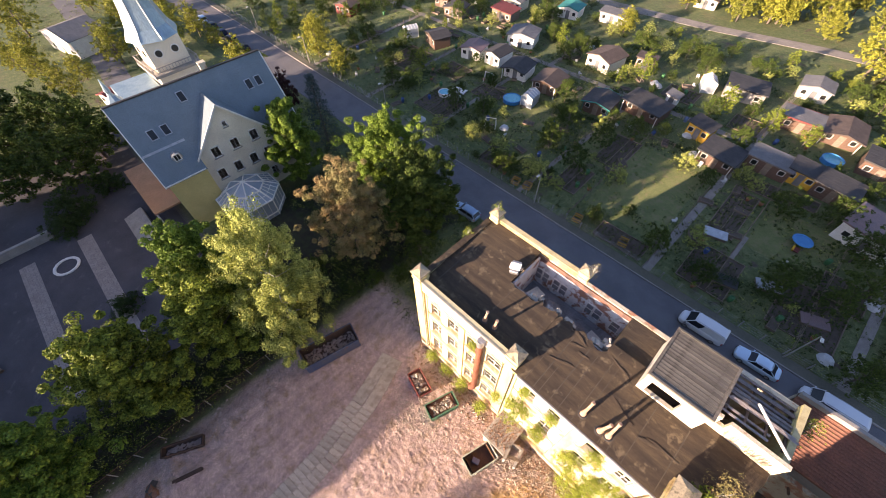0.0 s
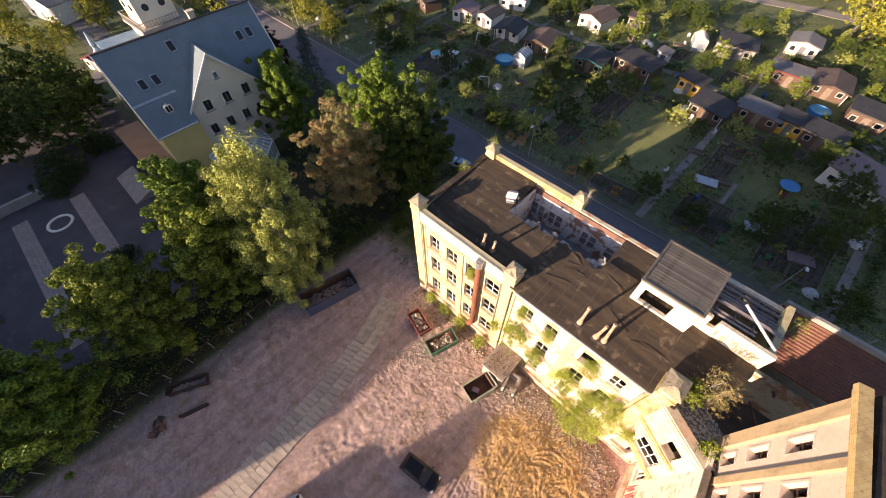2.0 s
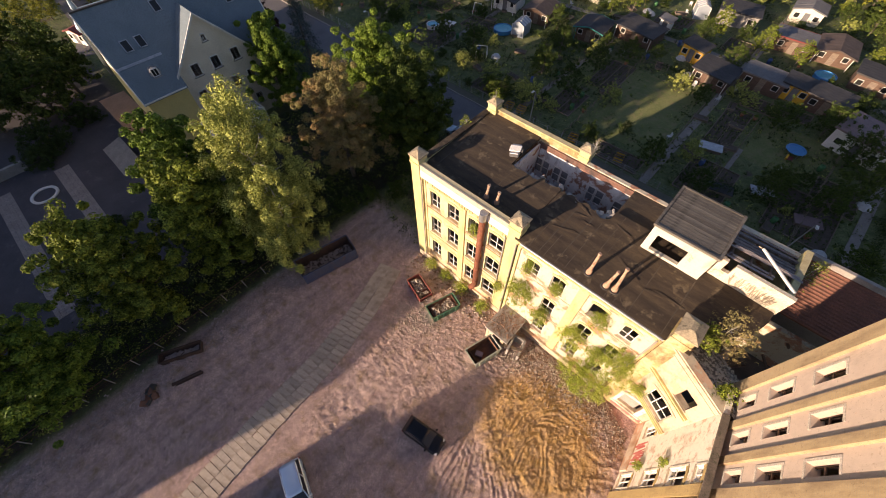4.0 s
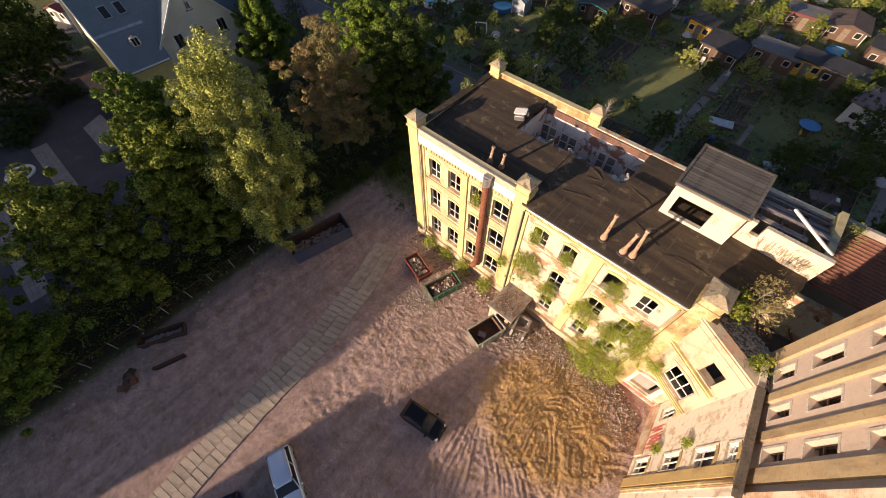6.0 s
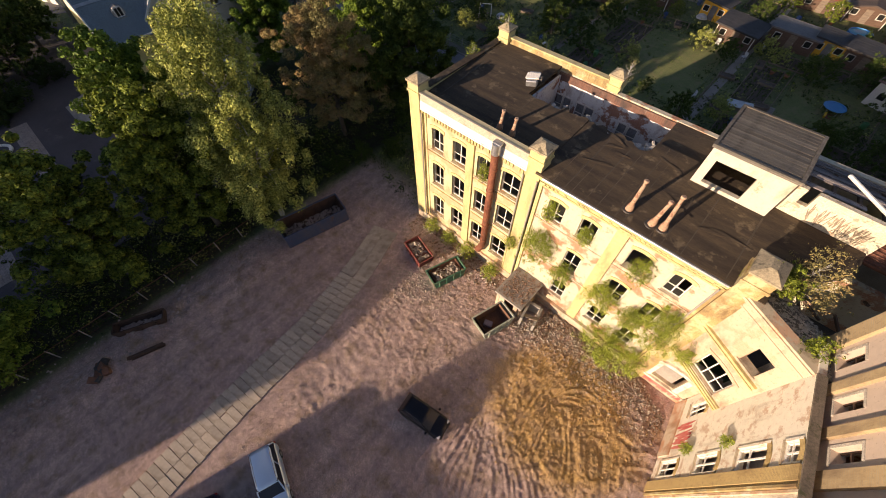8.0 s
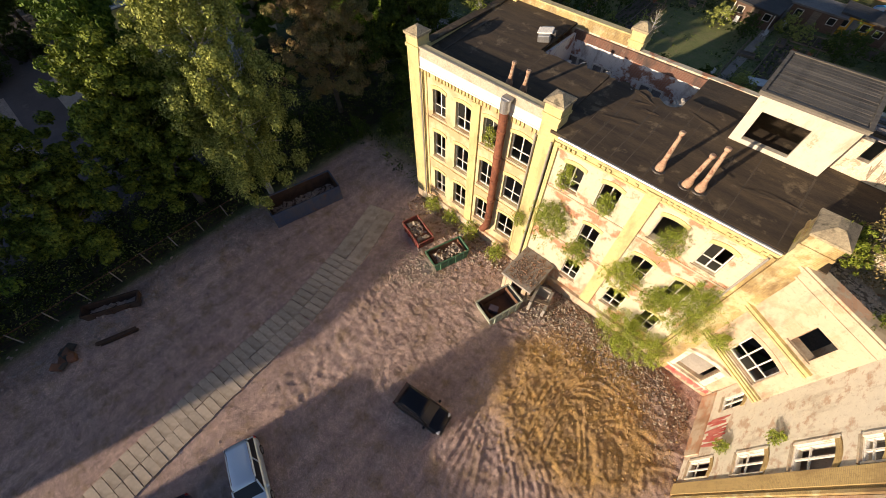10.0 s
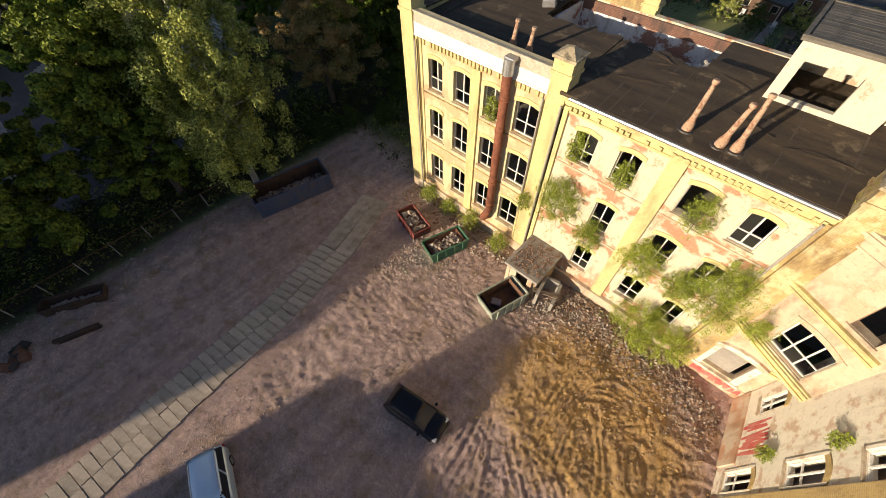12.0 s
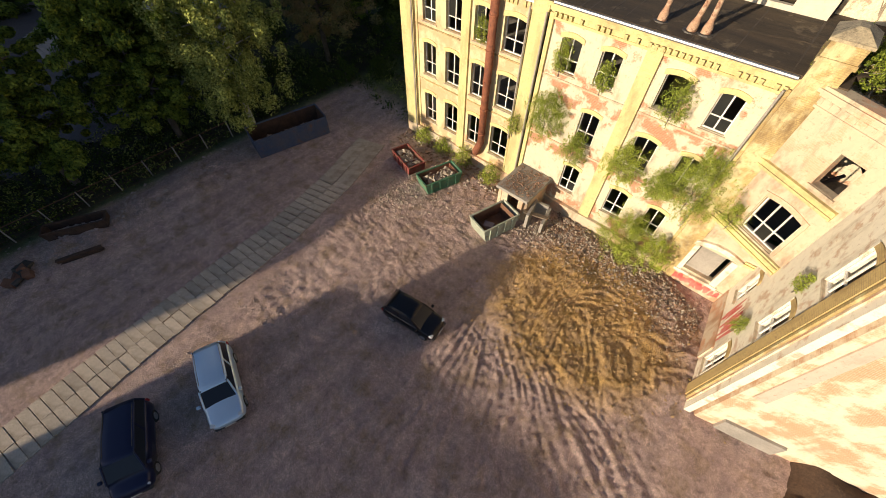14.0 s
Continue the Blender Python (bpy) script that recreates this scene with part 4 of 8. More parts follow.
def stair_head():
    s = thing("stair_head", "whitewashed brick stair head with flat boarded roof on the factory", "roof structure")
    at = pose(18.2, 5.0, 13.3)
    s.matrix_basis = at
    part("wall", pierced(4.1, 0, 2.6, 0.3, [(0.5, 2.6, 0.35, 1.9)]), LIME_WASH, s)
    part("wall", boxes((0, 0.3, 0.3, 4.4, 0, 2.6)), LIME_WASH, s)
    part("wall", boxes((3.8, 4.1, 0.3, 4.4, 0, 2.6)), LIME_WASH, s)
    part("wall", boxes((0.3, 3.8, 4.1, 4.4, 0, 2.6)), LIME_WASH, s)
    part("roof", boxes((-0.12, 4.22, -0.12, 4.52, 2.6, 2.72)), ROOF_BOARD, s, "grey weathered felt on boards")
    rb = random.Random(2)
    for k in range(15):
        part("board", boxes((0.06, 4.04, -0.13, 0.13, 0, 0.035)), ROOF_BOARD, s, at=pose(rb.uniform(-0.05, 0.05), 0.15 + k * 0.292, 2.725 + rb.uniform(0, 0.012), 0, 0, rb.uniform(-0.4, 0.4)))
    for x0, x1, y0, y1 in ((-0.14, 0.04, -0.14, 4.54), (4.06, 4.24, -0.14, 4.54), (0.04, 4.06, -0.14, 0.02), (0.04, 4.06, 4.38, 4.54)):
        part("edge_strip", boxes((x0, x1, y0, y1, 2.72, 2.82)), ROOF_BOARD, s)
    return s


stair_head()


GRAFFITI = surface("spray_paint", (0.48, 0.05, 0.05), (0.55, 0.2, 0.16), 1.2, 20, 0.8, 0.1)


BRICK_DULL = brick_wall("dull_brick", (0.40, 0.29, 0.15), (0.48, 0.36, 0.2), (0.38, 0.32, 0.22), grime=(0.2, 0.14, 0.08), grime_at=(0.48, 0.7))


RUIN_EARTH = surface("ruin_earth", (0.2, 0.16, 0.12), (0.12, 0.1, 0.075), 1.2, 10, 0.95, 0.7, stain=(0.07, 0.075, 0.035), stain_at=(0.55, 0.65))


PLASTER_PALE = brick_wall("pale_plaster", (0.52, 0.36, 0.24), (0.6, 0.44, 0.32), (0.55, 0.47, 0.38), (0.86, 0.8, 0.66), (0.4, 0.47), (0.42, 0.34, 0.25), (0.54, 0.74), 1.2)


PLASTER_WORN = brick_wall("worn_lime_wash", (0.5, 0.27, 0.15), (0.58, 0.36, 0.21), (0.6, 0.5, 0.38), (0.8, 0.7, 0.52), (0.44, 0.53), (0.42, 0.31, 0.2), (0.55, 0.7), 0.55)


BRICK_OCHRE = brick_wall("ochre_brick", (0.46, 0.33, 0.13), (0.55, 0.41, 0.18), (0.3, 0.22, 0.12), grime=(0.22, 0.14, 0.06), grime_at=(0.48, 0.72))


def corner_block():
    """The chamfered corner, corbelled out over a square ground floor, and the tall block that closes the yard."""
    c = thing("corner_wing", "chamfered factory corner with pale crumbling plaster and broken windows", "building")
    m, L = pose(23.2, 0.0, 0, 0, 0, -29.9), 4.28
    part("wall", pierced(L, 5.3, 12.9, 0.45, [(1.62, 3.5, 6.25, 8.4), (2.5, 3.5, 9.85, 11.35)]), PLASTER, c, at=m)
    add_window(c, 1.62, 3.5, 6.25, 8.4, m, cols=3, rows=2, glazed=0.1, trim=PLASTER)
    part("window_sheet", boxes((2.95, 3.48, 0.2, 0.24, 9.9, 10.45)), CONCRETE_PALE, c, "broken pale sheet in the window opening", m @ pose(0, 0, 0, 0, 4, 0))
    part("window_sill", boxes((2.4, 3.62, -0.1, 0.2, 9.72, 9.84)), PLASTER, c, at=m)
    part("string_course", moulding(L - 0.1, 5.5, [(0.1, 0.1), (0.1, 0.2), (0.22, 0.12), (0.08, 0.24), (0.08, 0.14)], x0=0.1), BRICK_YELLOW, c, at=m)
    part("string_course", moulding(L - 0.5, 9.1, [(0.09, 0.08), (0.09, 0.16), (0.2, 0.09), (0.08, 0.18)], x0=0.25), BRICK_YELLOW, c, at=m)
    for a, b in ((1.42, 1.58), (3.54, 3.7)):
        part("window_jamb", boxes((a, b, -0.07, 0.0, 6.2, 8.5)), PLASTER, c, at=m)
    part("cornice", moulding(L, 12.2, [(0.1, 0.06), (0.34, 0.02), (0.12, 0.1), (0.14, 0.18)]), PLASTER, c, at=m)
    for k in range(12):
        part("dentil", boxes((0.15 + k * 0.35, 0.33 + k * 0.35, -0.05, 0.0, 12.36, 12.6)), PLASTER, c, at=m)
    part("coping", boxes((0, L, -0.1, 0.55, 12.9, 13.02)), PLASTER, c, at=m)
    bm = bmesh.new()
    rim = [(23.2, 0.0), (26.91, -2.13), (26.9, -0.15), (23.2, 0.1)]
    top, low = [bm.verts.new((x, y, 5.5)) for x, y in rim], [bm.verts.new((x, y, 5.3)) for x, y in rim]
    bm.faces.new(top)
    bm.faces.new(low[::-1])
    for k in range(4):
        bm.faces.new((top[k], low[k], low[(k + 1) % 4], top[(k + 1) % 4]))
    bmesh.ops.recalc_face_normals(bm, faces=bm.faces[:])
    part("soffit", bm, PLASTER, c)
    # square ground floor under the chamfer
    g = pose(23.25, -0.2, 0)
    part("wall", pierced(3.5, 0, 5.3, 0.4, [(0.75, 2.45, 1.35, 3.45)]), PLASTER, c, at=g)
    part("boarding", boxes((0.75, 2.2, 0.28, 0.34, 1.35, 3.4)), CONCRETE, c, "grey boarding in the window", g)
    part("window_surround", boxes((0.5, 0.75, -0.12, 0.0, 1.2, 3.5), (2.45, 2.8, -0.12, 0.0, 1.2, 3.5), (0.4, 2.9, -0.2, 0.0, 1.02, 1.2)), PLASTER_PALE, c, "pale rendered window surround", g)
    bm = bmesh.new()
    low = [(0.4 + 2.5 * k / 8, 3.5 + 0.3 * math.sin(math.pi * k / 8)) for k in range(9)]
    prism(bm, low + [(x, z + 0.3) for x, z in low[::-1]], -0.2, 0.0)
    bmesh.ops.triangulate(bm, faces=[q for q in bm.faces if len(q.verts) > 4])
    part("window_arch", bm, PLASTER_PALE, c, at=g)
    part("string_course", moulding(0.6, 3.6, [(0.1, 0.1), (0.12, 0.2), (0.1, 0.1)], x0=2.92), BRICK_YELLOW, c, at=g)
    part("plinth", boxes((0.0, 3.45, -0.06, 0.0, 0, 0.95)), BRICK_ROSY, c, at=g)
    sprayed(c, g @ pose(0, -0.065, 0), 0.2, 3.2, 0.3, 0.8, GRAFFITI, 5, 12, 0.06)
    # low roof falling back behind the chamfer, heaped with rubble
    bm = bmesh.new()
    prism(bm, [(0.45, 12.85), (1.7, 12.6), (3.2, 11.7), (3.2, 11.2), (1.7, 12.2), (0.45, 12.5)], 0, L + 0.9, m @ Matrix(((0, 1, 0, 0), (1, 0, 0, 0), (0, 0, 1, 0), (0, 0, 0, 1))))
    bmesh.ops.recalc_face_normals(bm, faces=bm.faces[:])
    part("roof", bm, RUIN_EARTH, c, "rubble-strewn broken roof edge")
    rr = random.Random(31)
    spots = []
    for k in range(1500):
        d, q = 0.5 + 2.7 * rr.random() ** 1.2, rr.uniform(0.0, L + 0.8)
        p = m @ Vector((q, d, 12.85 - 0.2 * (d - 0.45) if d < 1.7 else 12.6 - 0.6 * (d - 1.7)))
        spots.append((*p, 0.03 + 0.13 * rr.random() ** 3))
    debris = rubble("roof_rubble", spots, BEIGE, 32, "")
    debris.parent = c
    del debris["category"]
    tagged(debris, "loose plaster and brick rubble", kind="stuff")
    # the lower wall towards the yard, and the taller wall set back above its ledge
    t = thing("tall_block", "tall grey-rendered mill block with brick pilasters and small windows", "building")
    b = pose(26.68, -0.3, 0, 0, 0, -83)
    lower = [(0.85, 1.7, 2.6, 4.6), (4.75, 5.75, 0.9, 3.1), (4.8, 5.85, 5.2, 7.3), (4.9, 6.0, 8.9, 11.0), (5.0, 5.9, 12.0, 12.85)]
    part("wall", pierced(7.6, 0, 13.1, 0.3, lower), PLASTER_PALE, t, "crumbling pale plaster over brick", b)
    for k, (x0, x1, z0, z1) in enumerate(lower):
        add_window(t, x0, x1, z0, z1, b, depth=0.03, glazed=0.0, trim=BRICK_OCHRE)
        if k:
            for a, a2 in ((x0 - 0.15, x0 - 0.02), (x1 + 0.02, x1 + 0.1)):
                part("window_jamb", boxes((a, a2, -0.06, 0.0, z0, z1 + 0.1)), PLASTER_PALE, t, "pale rendered jamb", b)
    part("plinth", boxes((0.05, 4.3, -0.08, 0.0, 0, 1.55)), BRICK_ROSY, t, "red brick footing", b)
    sprayed(t, b, 2.1, 4.0, 1.8, 3.3, GRAFFITI, 8, 6, 0.05)
    part("pilaster", boxes((6.1, 6.75, -0.14, 0.0, 0, 13.1)), BRICK_OCHRE, t, at=b)
    for x0, out, mat in ((6.77, 0.1, BRICK_OCHRE), (6.92, 0.16, BRICK_ORANGE), (7.07, 0.07, PLASTER_WORN)):
        part("pilaster_moulding", boxes((x0, x0 + 0.12, -out, 0.0, 0.2, 13.1)), mat, t, at=b)
    bm = bmesh.new()
    prism(bm, [(0.3, 11.7), (0.3, 12.0), (1.1, 12.1), (1.1, 11.7)], 1.7, 7.65, b @ Matrix(((0, 1, 0, 0), (1, 0, 0, 0), (0, 0, 1, 0), (0, 0, 0, 1))))
    bmesh.ops.recalc_face_normals(bm, faces=bm.faces[:])
    part("ledge", bm, CONCRETE, t, "weathered cement ledge")
    part("coping", boxes((1.9, 7.6, -0.06, 0.33, 13.1, 13.18)), RUIN_EARTH, t, "worn cement coping", b)
    u = pose(27.11, 1.0, 0, 0, 0, -81)
    holes = [(a, a2, z0, z1) for a, a2 in ((1.75, 2.45), (3.95, 4.6), (6.08, 6.72)) for z0, z1 in ((13.05, 14.4), (15.5, 17.1), (18.4, 20.0))]
    part("wall", pierced(8.4, 4.0, 22.2, 0.5, holes, 0.5), PLASTER_GREY, t, at=u)
    for a, a2, z0, z1 in holes:
        part("window_sill", boxes((a - 0.06, a2 + 0.06, -0.05, 0.3, z0 - 0.1, z0 - 0.004)), CONCRETE_PALE, t, at=u)
        part("window_jamb", boxes((a - 0.12, a, -0.035, 0.0, z0 - 0.1, z1 + 0.1)), CONCRETE_PALE, t, at=u)
        part("lintel", boxes((a, a2, -0.035, 0.0, z1, z1 + 0.1)), CONCRETE_PALE, t, at=u)
        bm = boxes((a, a + 0.06, 0.3, 0.37, z0, z1), (a2 - 0.06, a2, 0.3, 0.37, z0, z1), (a + 0.06, a2 - 0.06, 0.3, 0.37, z1 - 0.07, z1), (a + 0.06, a2 - 0.06, 0.3, 0.36, z0 + 0.45, z0 + 0.52))
        part("window", bm, WOOD_DARK, t, "empty weathered window frame", u)
    for a, a2 in ((0.55, 1.35), (3.2, 3.65), (5.25, 5.7), (7.04, 7.75), (8.4, 8.9)):
        part("pilaster", boxes((a, a2, -0.16, 0.0, 12.0, 22.2)), BRICK_DULL, t, at=u)
    part("cornice", moulding(8.9, 22.2, [(0.35, 0.28), (0.3, 0.5)], x0=0.3), BRICK_OCHRE, t, at=u)
    e = pose(28.12, -7.78, 0, 0, 0, 13)
    part("wall", pierced(14, -0.5, 22.2, 0.5, [(9.6, 11.0, 3.0, 5.2)]), PLASTER_WORN, t, "pale lime wash with red brick showing through", e)
    part("plinth", boxes((0.9, 3.5, -0.16, 0.0, -0.1, 1.1)), CONCRETE, t, "grey cement plinth", at=e)
    part("wall", boxes((27.5, 42, 0.5, 1.0, 0, 22.2)), BRICK_RED, t)
    part("wall", boxes((41.3, 41.8, -4.2, 0.5, 0, 22.2)), BRICK_RED, t)
    bm = bmesh.new()
    rim = [(27.6, 0.9), (28.6, -7.3), (41.6, -4.3), (41.6, 0.9)]
    top, low = [bm.verts.new((x, y, 22.6)) for x, y in rim], [bm.verts.new((x, y, 22.2)) for x, y in rim]
    bm.faces.new(top)
    bm.faces.new(low[::-1])
    for k in range(4):
        bm.faces.new((top[k], low[k], low[(k + 1) % 4], top[(k + 1) % 4]))
    bmesh.ops.recalc_face_normals(bm, faces=bm.faces[:])
    part("roof", bm, ROOF_FELT, t)


corner_block()

# ---- trees ----
def leaf_mesh(name, clusters, size, mat, seed, droop=0.0, up=0.35):
    """Small folded leaves in clumps. clusters: (centre, radius, count)."""
    r = np.random.RandomState(seed)
    ps, ns = [], []
    for c, rad, n in clusters:
        d = r.normal(size=(n, 3))
        d /= np.linalg.norm(d, axis=1)[:, None]
        dist = r.uniform(0.25, 1.0, (n, 1)) ** 0.5
        off = d * dist * rad
        off[:, 2] *= 0.75
        off[:, 2] -= droop * rad * r.uniform(0, 1, n) ** 2 * 2
        ps.append(np.asarray(c) + off)
        ns.append(d + np.array([0, 0, up]) + r.normal(scale=0.5, size=(n, 3)))
    p, nrm = np.concatenate(ps), np.concatenate(ns)
    nrm /= np.linalg.norm(nrm, axis=1)[:, None]
    t = np.cross(nrm, r.normal(size=nrm.shape))
    t /= np.linalg.norm(t, axis=1)[:, None]
    b = np.cross(nrm, t)
    s = size * r.uniform(0.6, 1.3, (len(p), 1))
    fold = nrm * s * 0.25
    quad = np.stack([p - t * s, p - b * s * 0.55 + fold, p + t * s, p + b * s * 0.55 + fold], 1).reshape(-1, 3)
    n = len(p)
    me = bpy.data.meshes.new(name)
    me.vertices.add(4 * n)
    me.vertices.foreach_set("co", quad.astype(np.float32).ravel())
    base = np.arange(n)[:, None] * 4
    tri = np.concatenate([base + [0, 1, 2], base + [0, 2, 3]], 1).astype(np.int32).ravel()
    me.loops.add(6 * n)
    me.loops.foreach_set("vertex_index", tri)
    me.polygons.add(2 * n)
    me.polygons.foreach_set("loop_start", np.arange(0, 6 * n, 3, dtype=np.int32))
    me.polygons.foreach_set("loop_total", np.full(2 * n, 3, dtype=np.int32))
    me.update(calc_edges=True)
    me.materials.append(mat)
    return me


def limb(bm, p, q, r0, r1, bend, r, steps=4):
    """A bent, tapering branch. Returns the points along it."""
    p, q = Vector(p), Vector(q)
    side = Vector((r.uniform(-1, 1), r.uniform(-1, 1), r.uniform(-0.2, 0.6))) * bend * (q - p).length
    pts = [p.lerp(q, k / steps) + side * math.sin(math.pi * k / steps) for k in range(steps + 1)]
    for k in range(steps):
        tube(bm, pts[k], pts[k + 1], r0 + (r1 - r0) * k / steps, r0 + (r1 - r0) * (k + 1) / steps, 6, False)
    return pts


def broadleaf(name, label, height, spread, trunk, mat, seed, leaves=9000, size=0.17, bark=None, lean=(0, 0), droop=0.0, lobes=26, low=0.3, category="tree", at=None, peak=1.0, group=""):
    """Trunk, limbs that reach the lobes of the crown, and clumps of leaves round the limbs' ends."""
    r = random.Random(seed)
    t = thing(name, label, category, at, group)
    bm = bmesh.new()
    fork = height * low
    pts = limb(bm, (0, 0, -0.3), (lean[0] * 0.5, lean[1] * 0.5, fork + height * 0.2), trunk, trunk * 0.6, 0.03, r, 5)
    top = limb(bm, pts[-1], (lean[0], lean[1], height * 0.93), trunk * 0.6, trunk * 0.12, 0.04, r, 5)
    clusters = []
    for k in range(lobes):
        u = (k + 0.5) / lobes
        z = fork + (height - fork) * (0.06 + 0.94 * u)
        prof = math.sin(math.pi * min(1.0, (0.14 + 0.86 * u) ** (0.85 / peak))) ** 0.65
        reach = spread * max(0.14, prof) * r.uniform(0.62, 1.05)
        ang = k * 2.399 + r.uniform(-0.5, 0.5)
        c = Vector((lean[0] * u + reach * 0.78 * math.cos(ang), lean[1] * u + reach * 0.78 * math.sin(ang), z - reach * 0.1))
        start = pts[-2] if z < top[0].z else top[min(4, int(5 * (z - top[0].z) / max(0.1, top[-1].z - top[0].z)))]
        start = start + Vector((0, 0, -0.4))
        limb(bm, start, c, trunk * 0.28, trunk * 0.06, 0.08, r, 3)
        rad = spread * r.uniform(0.27, 0.42)
        for j in range(9):
            off = Vector((r.gauss(0, 1), r.gauss(0, 1), r.gauss(0, 0.8))) * rad * 0.66
            clusters.append((c + off, rad * r.uniform(0.22, 0.46), int(leaves / lobes / 9 * r.uniform(0.5, 1.5))))
        for j in range(2):
            clusters.append((Vector(start).lerp(c, r.uniform(0.5, 0.85)), rad * 0.5, int(leaves / lobes / 14)))
    part("trunk", bm, bark or BARK, t, smooth=True)
    part("crown", leaf_mesh(name + "_crown", clusters, size, mat, seed, droop), mat, t)
    return t


def conifer(name, label, height, spread, mat, seed, at, leaves=5000):
    r = random.Random(seed)
    t = thing(name, label, "tree", at)
    bm = bmesh.new()
    tube(bm, (0, 0, -0.3), (0, 0, height * 0.97), spread * 0.08, 0.03, 8)
    clusters = []
    tiers = 16
    for k in range(tiers):
        u = k / tiers
        z = height * (0.06 + 0.92 * u)
        rad = spread * (1 - u) ** 0.85
        n = max(3, int(11 * (1 - u)))
        for j in range(n):
            a = 2 * math.pi * j / n + k * 0.7 + r.uniform(-0.2, 0.2)
            end = Vector((rad * math.cos(a), rad * math.sin(a), z - rad * 0.18)) * 1.0
            tube(bm, (0, 0, z), end, 0.04, 0.012, 4, False)
            for s in (0.45, 0.75, 1.0):
                clusters.append((Vector((0, 0, z)).lerp(end, s), 0.16 * spread + 0.12, int(leaves / tiers / n / 3)))
    part("trunk", bm, BARK, t)
    part("crown", leaf_mesh(name + "_crown", clusters, 0.12, mat, seed, 0.3, 0.1), mat, t)
    return t


def big_trees():
    broadleaf("birch_tree", "tall pale-green weeping birch catching evening sun beside the yard", 18.4, 4.4, 0.28, LEAF_BIRCH, 11, 70000, 0.1, BARK_PALE, (-1.9, 0.9), 0.9, 44, 0.17, at=pose(-10.2, -9.6, 0), peak=1.1)
    broadleaf("lime_tree", "bright green lime tree behind the yard fence", 15.5, 3.9, 0.35, LEAF_BRIGHT, 12, 59400, 0.13, lobes=34, low=0.2, at=pose(-18.2, -13.2, 0))
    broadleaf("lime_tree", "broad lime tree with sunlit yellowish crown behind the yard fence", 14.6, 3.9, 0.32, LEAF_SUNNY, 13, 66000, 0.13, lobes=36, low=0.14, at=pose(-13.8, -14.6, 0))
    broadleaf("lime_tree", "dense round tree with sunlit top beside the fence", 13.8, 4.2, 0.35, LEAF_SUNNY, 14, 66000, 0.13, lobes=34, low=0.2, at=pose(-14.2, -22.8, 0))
    broadleaf("maple_tree", "bright green maple at the end of the yard fence", 11.5, 4.6, 0.3, LEAF_BRIGHT, 15, 52800, 0.13, lobes=30, low=0.25, at=pose(-12.6, -32.6, 0))
    broadleaf("plum_tree", "drying tree with rusty orange crown beside the house garden", 14.3, 4.6, 0.3, LEAF_DRY, 16, 60000, 0.09, lobes=34, low=0.2, at=pose(-15.2, 2.6, 0))
    broadleaf("maple_tree", "broad bright green maple at the street", 13.2, 5.2, 0.35, LEAF_BRIGHT, 17, 62700, 0.13, lobes=36, low=0.2, at=pose(-21.8, 13.6, -0.5))
    broadleaf("maple_tree", "green maple next to the street beside the factory", 13.6, 5.0, 0.35, LEAF, 18, 62700, 0.13, lobes=36, low=0.2, at=pose(-12.5, 11.6, -0.3))
    broadleaf("pear_tree", "bright green upright tree against the cream house", 12.8, 4.0, 0.3, LEAF_BRIGHT, 19, 56100, 0.13, lobes=30, low=0.15, at=pose(-34.3, 5.8, 0))
    conifer("spruce_tree", "slender blue spruce between the house and the street", 13.0, 3.0, LEAF_BLUE, 20, pose(-39.2, 13.8, 0))


big_trees()

# ---- the villa, its church tower and forecourt ----
def house_window(parent, m, w=1.0, h=1.5, mat=None):
    win = part("window", boxes((-w / 2 - 0.08, -w / 2 + 0.04, -0.05, 0.08, -h / 2, h / 2), (w / 2 - 0.04, w / 2 + 0.08, -0.05, 0.08, -h / 2, h / 2), (-w / 2, w / 2, -0.05, 0.08, h / 2 - 0.05, h / 2 + 0.08), (-w / 2, w / 2, -0.05, 0.08, -h / 2 - 0.06, -h / 2 + 0.05), (-0.03, 0.03, -0.03, 0.05, -h / 2, h / 2)), mat or WHITE, parent, at=m)
    part("pane", boxes((-w / 2, w / 2, 0.0, 0.02, -h / 2, h / 2)), GLASS, win, "dark window glass")
    part("sill", boxes((-w / 2 - 0.15, w / 2 + 0.15, -0.16, 0.02, -h / 2 - 0.14, -h / 2 - 0.06)), CONCRETE, win)
    return win


def skylight(parent, m, w=1.0, h=1.3):
    s = part("skylight", boxes((-w / 2, w / 2, -h / 2, -h / 2 + 0.1, 0, 0.12), (-w / 2, w / 2, h / 2 - 0.1, h / 2, 0, 0.12), (-w / 2, -w / 2 + 0.1, -h / 2, h / 2, 0, 0.12), (w / 2 - 0.1, w / 2, -h / 2, h / 2, 0, 0.12)), GALV, parent, at=m)
    part("pane", boxes((-w / 2 + 0.1, w / 2 - 0.1, -h / 2 + 0.1, h / 2 - 0.1, 0.03, 0.06)), GLASS, s)


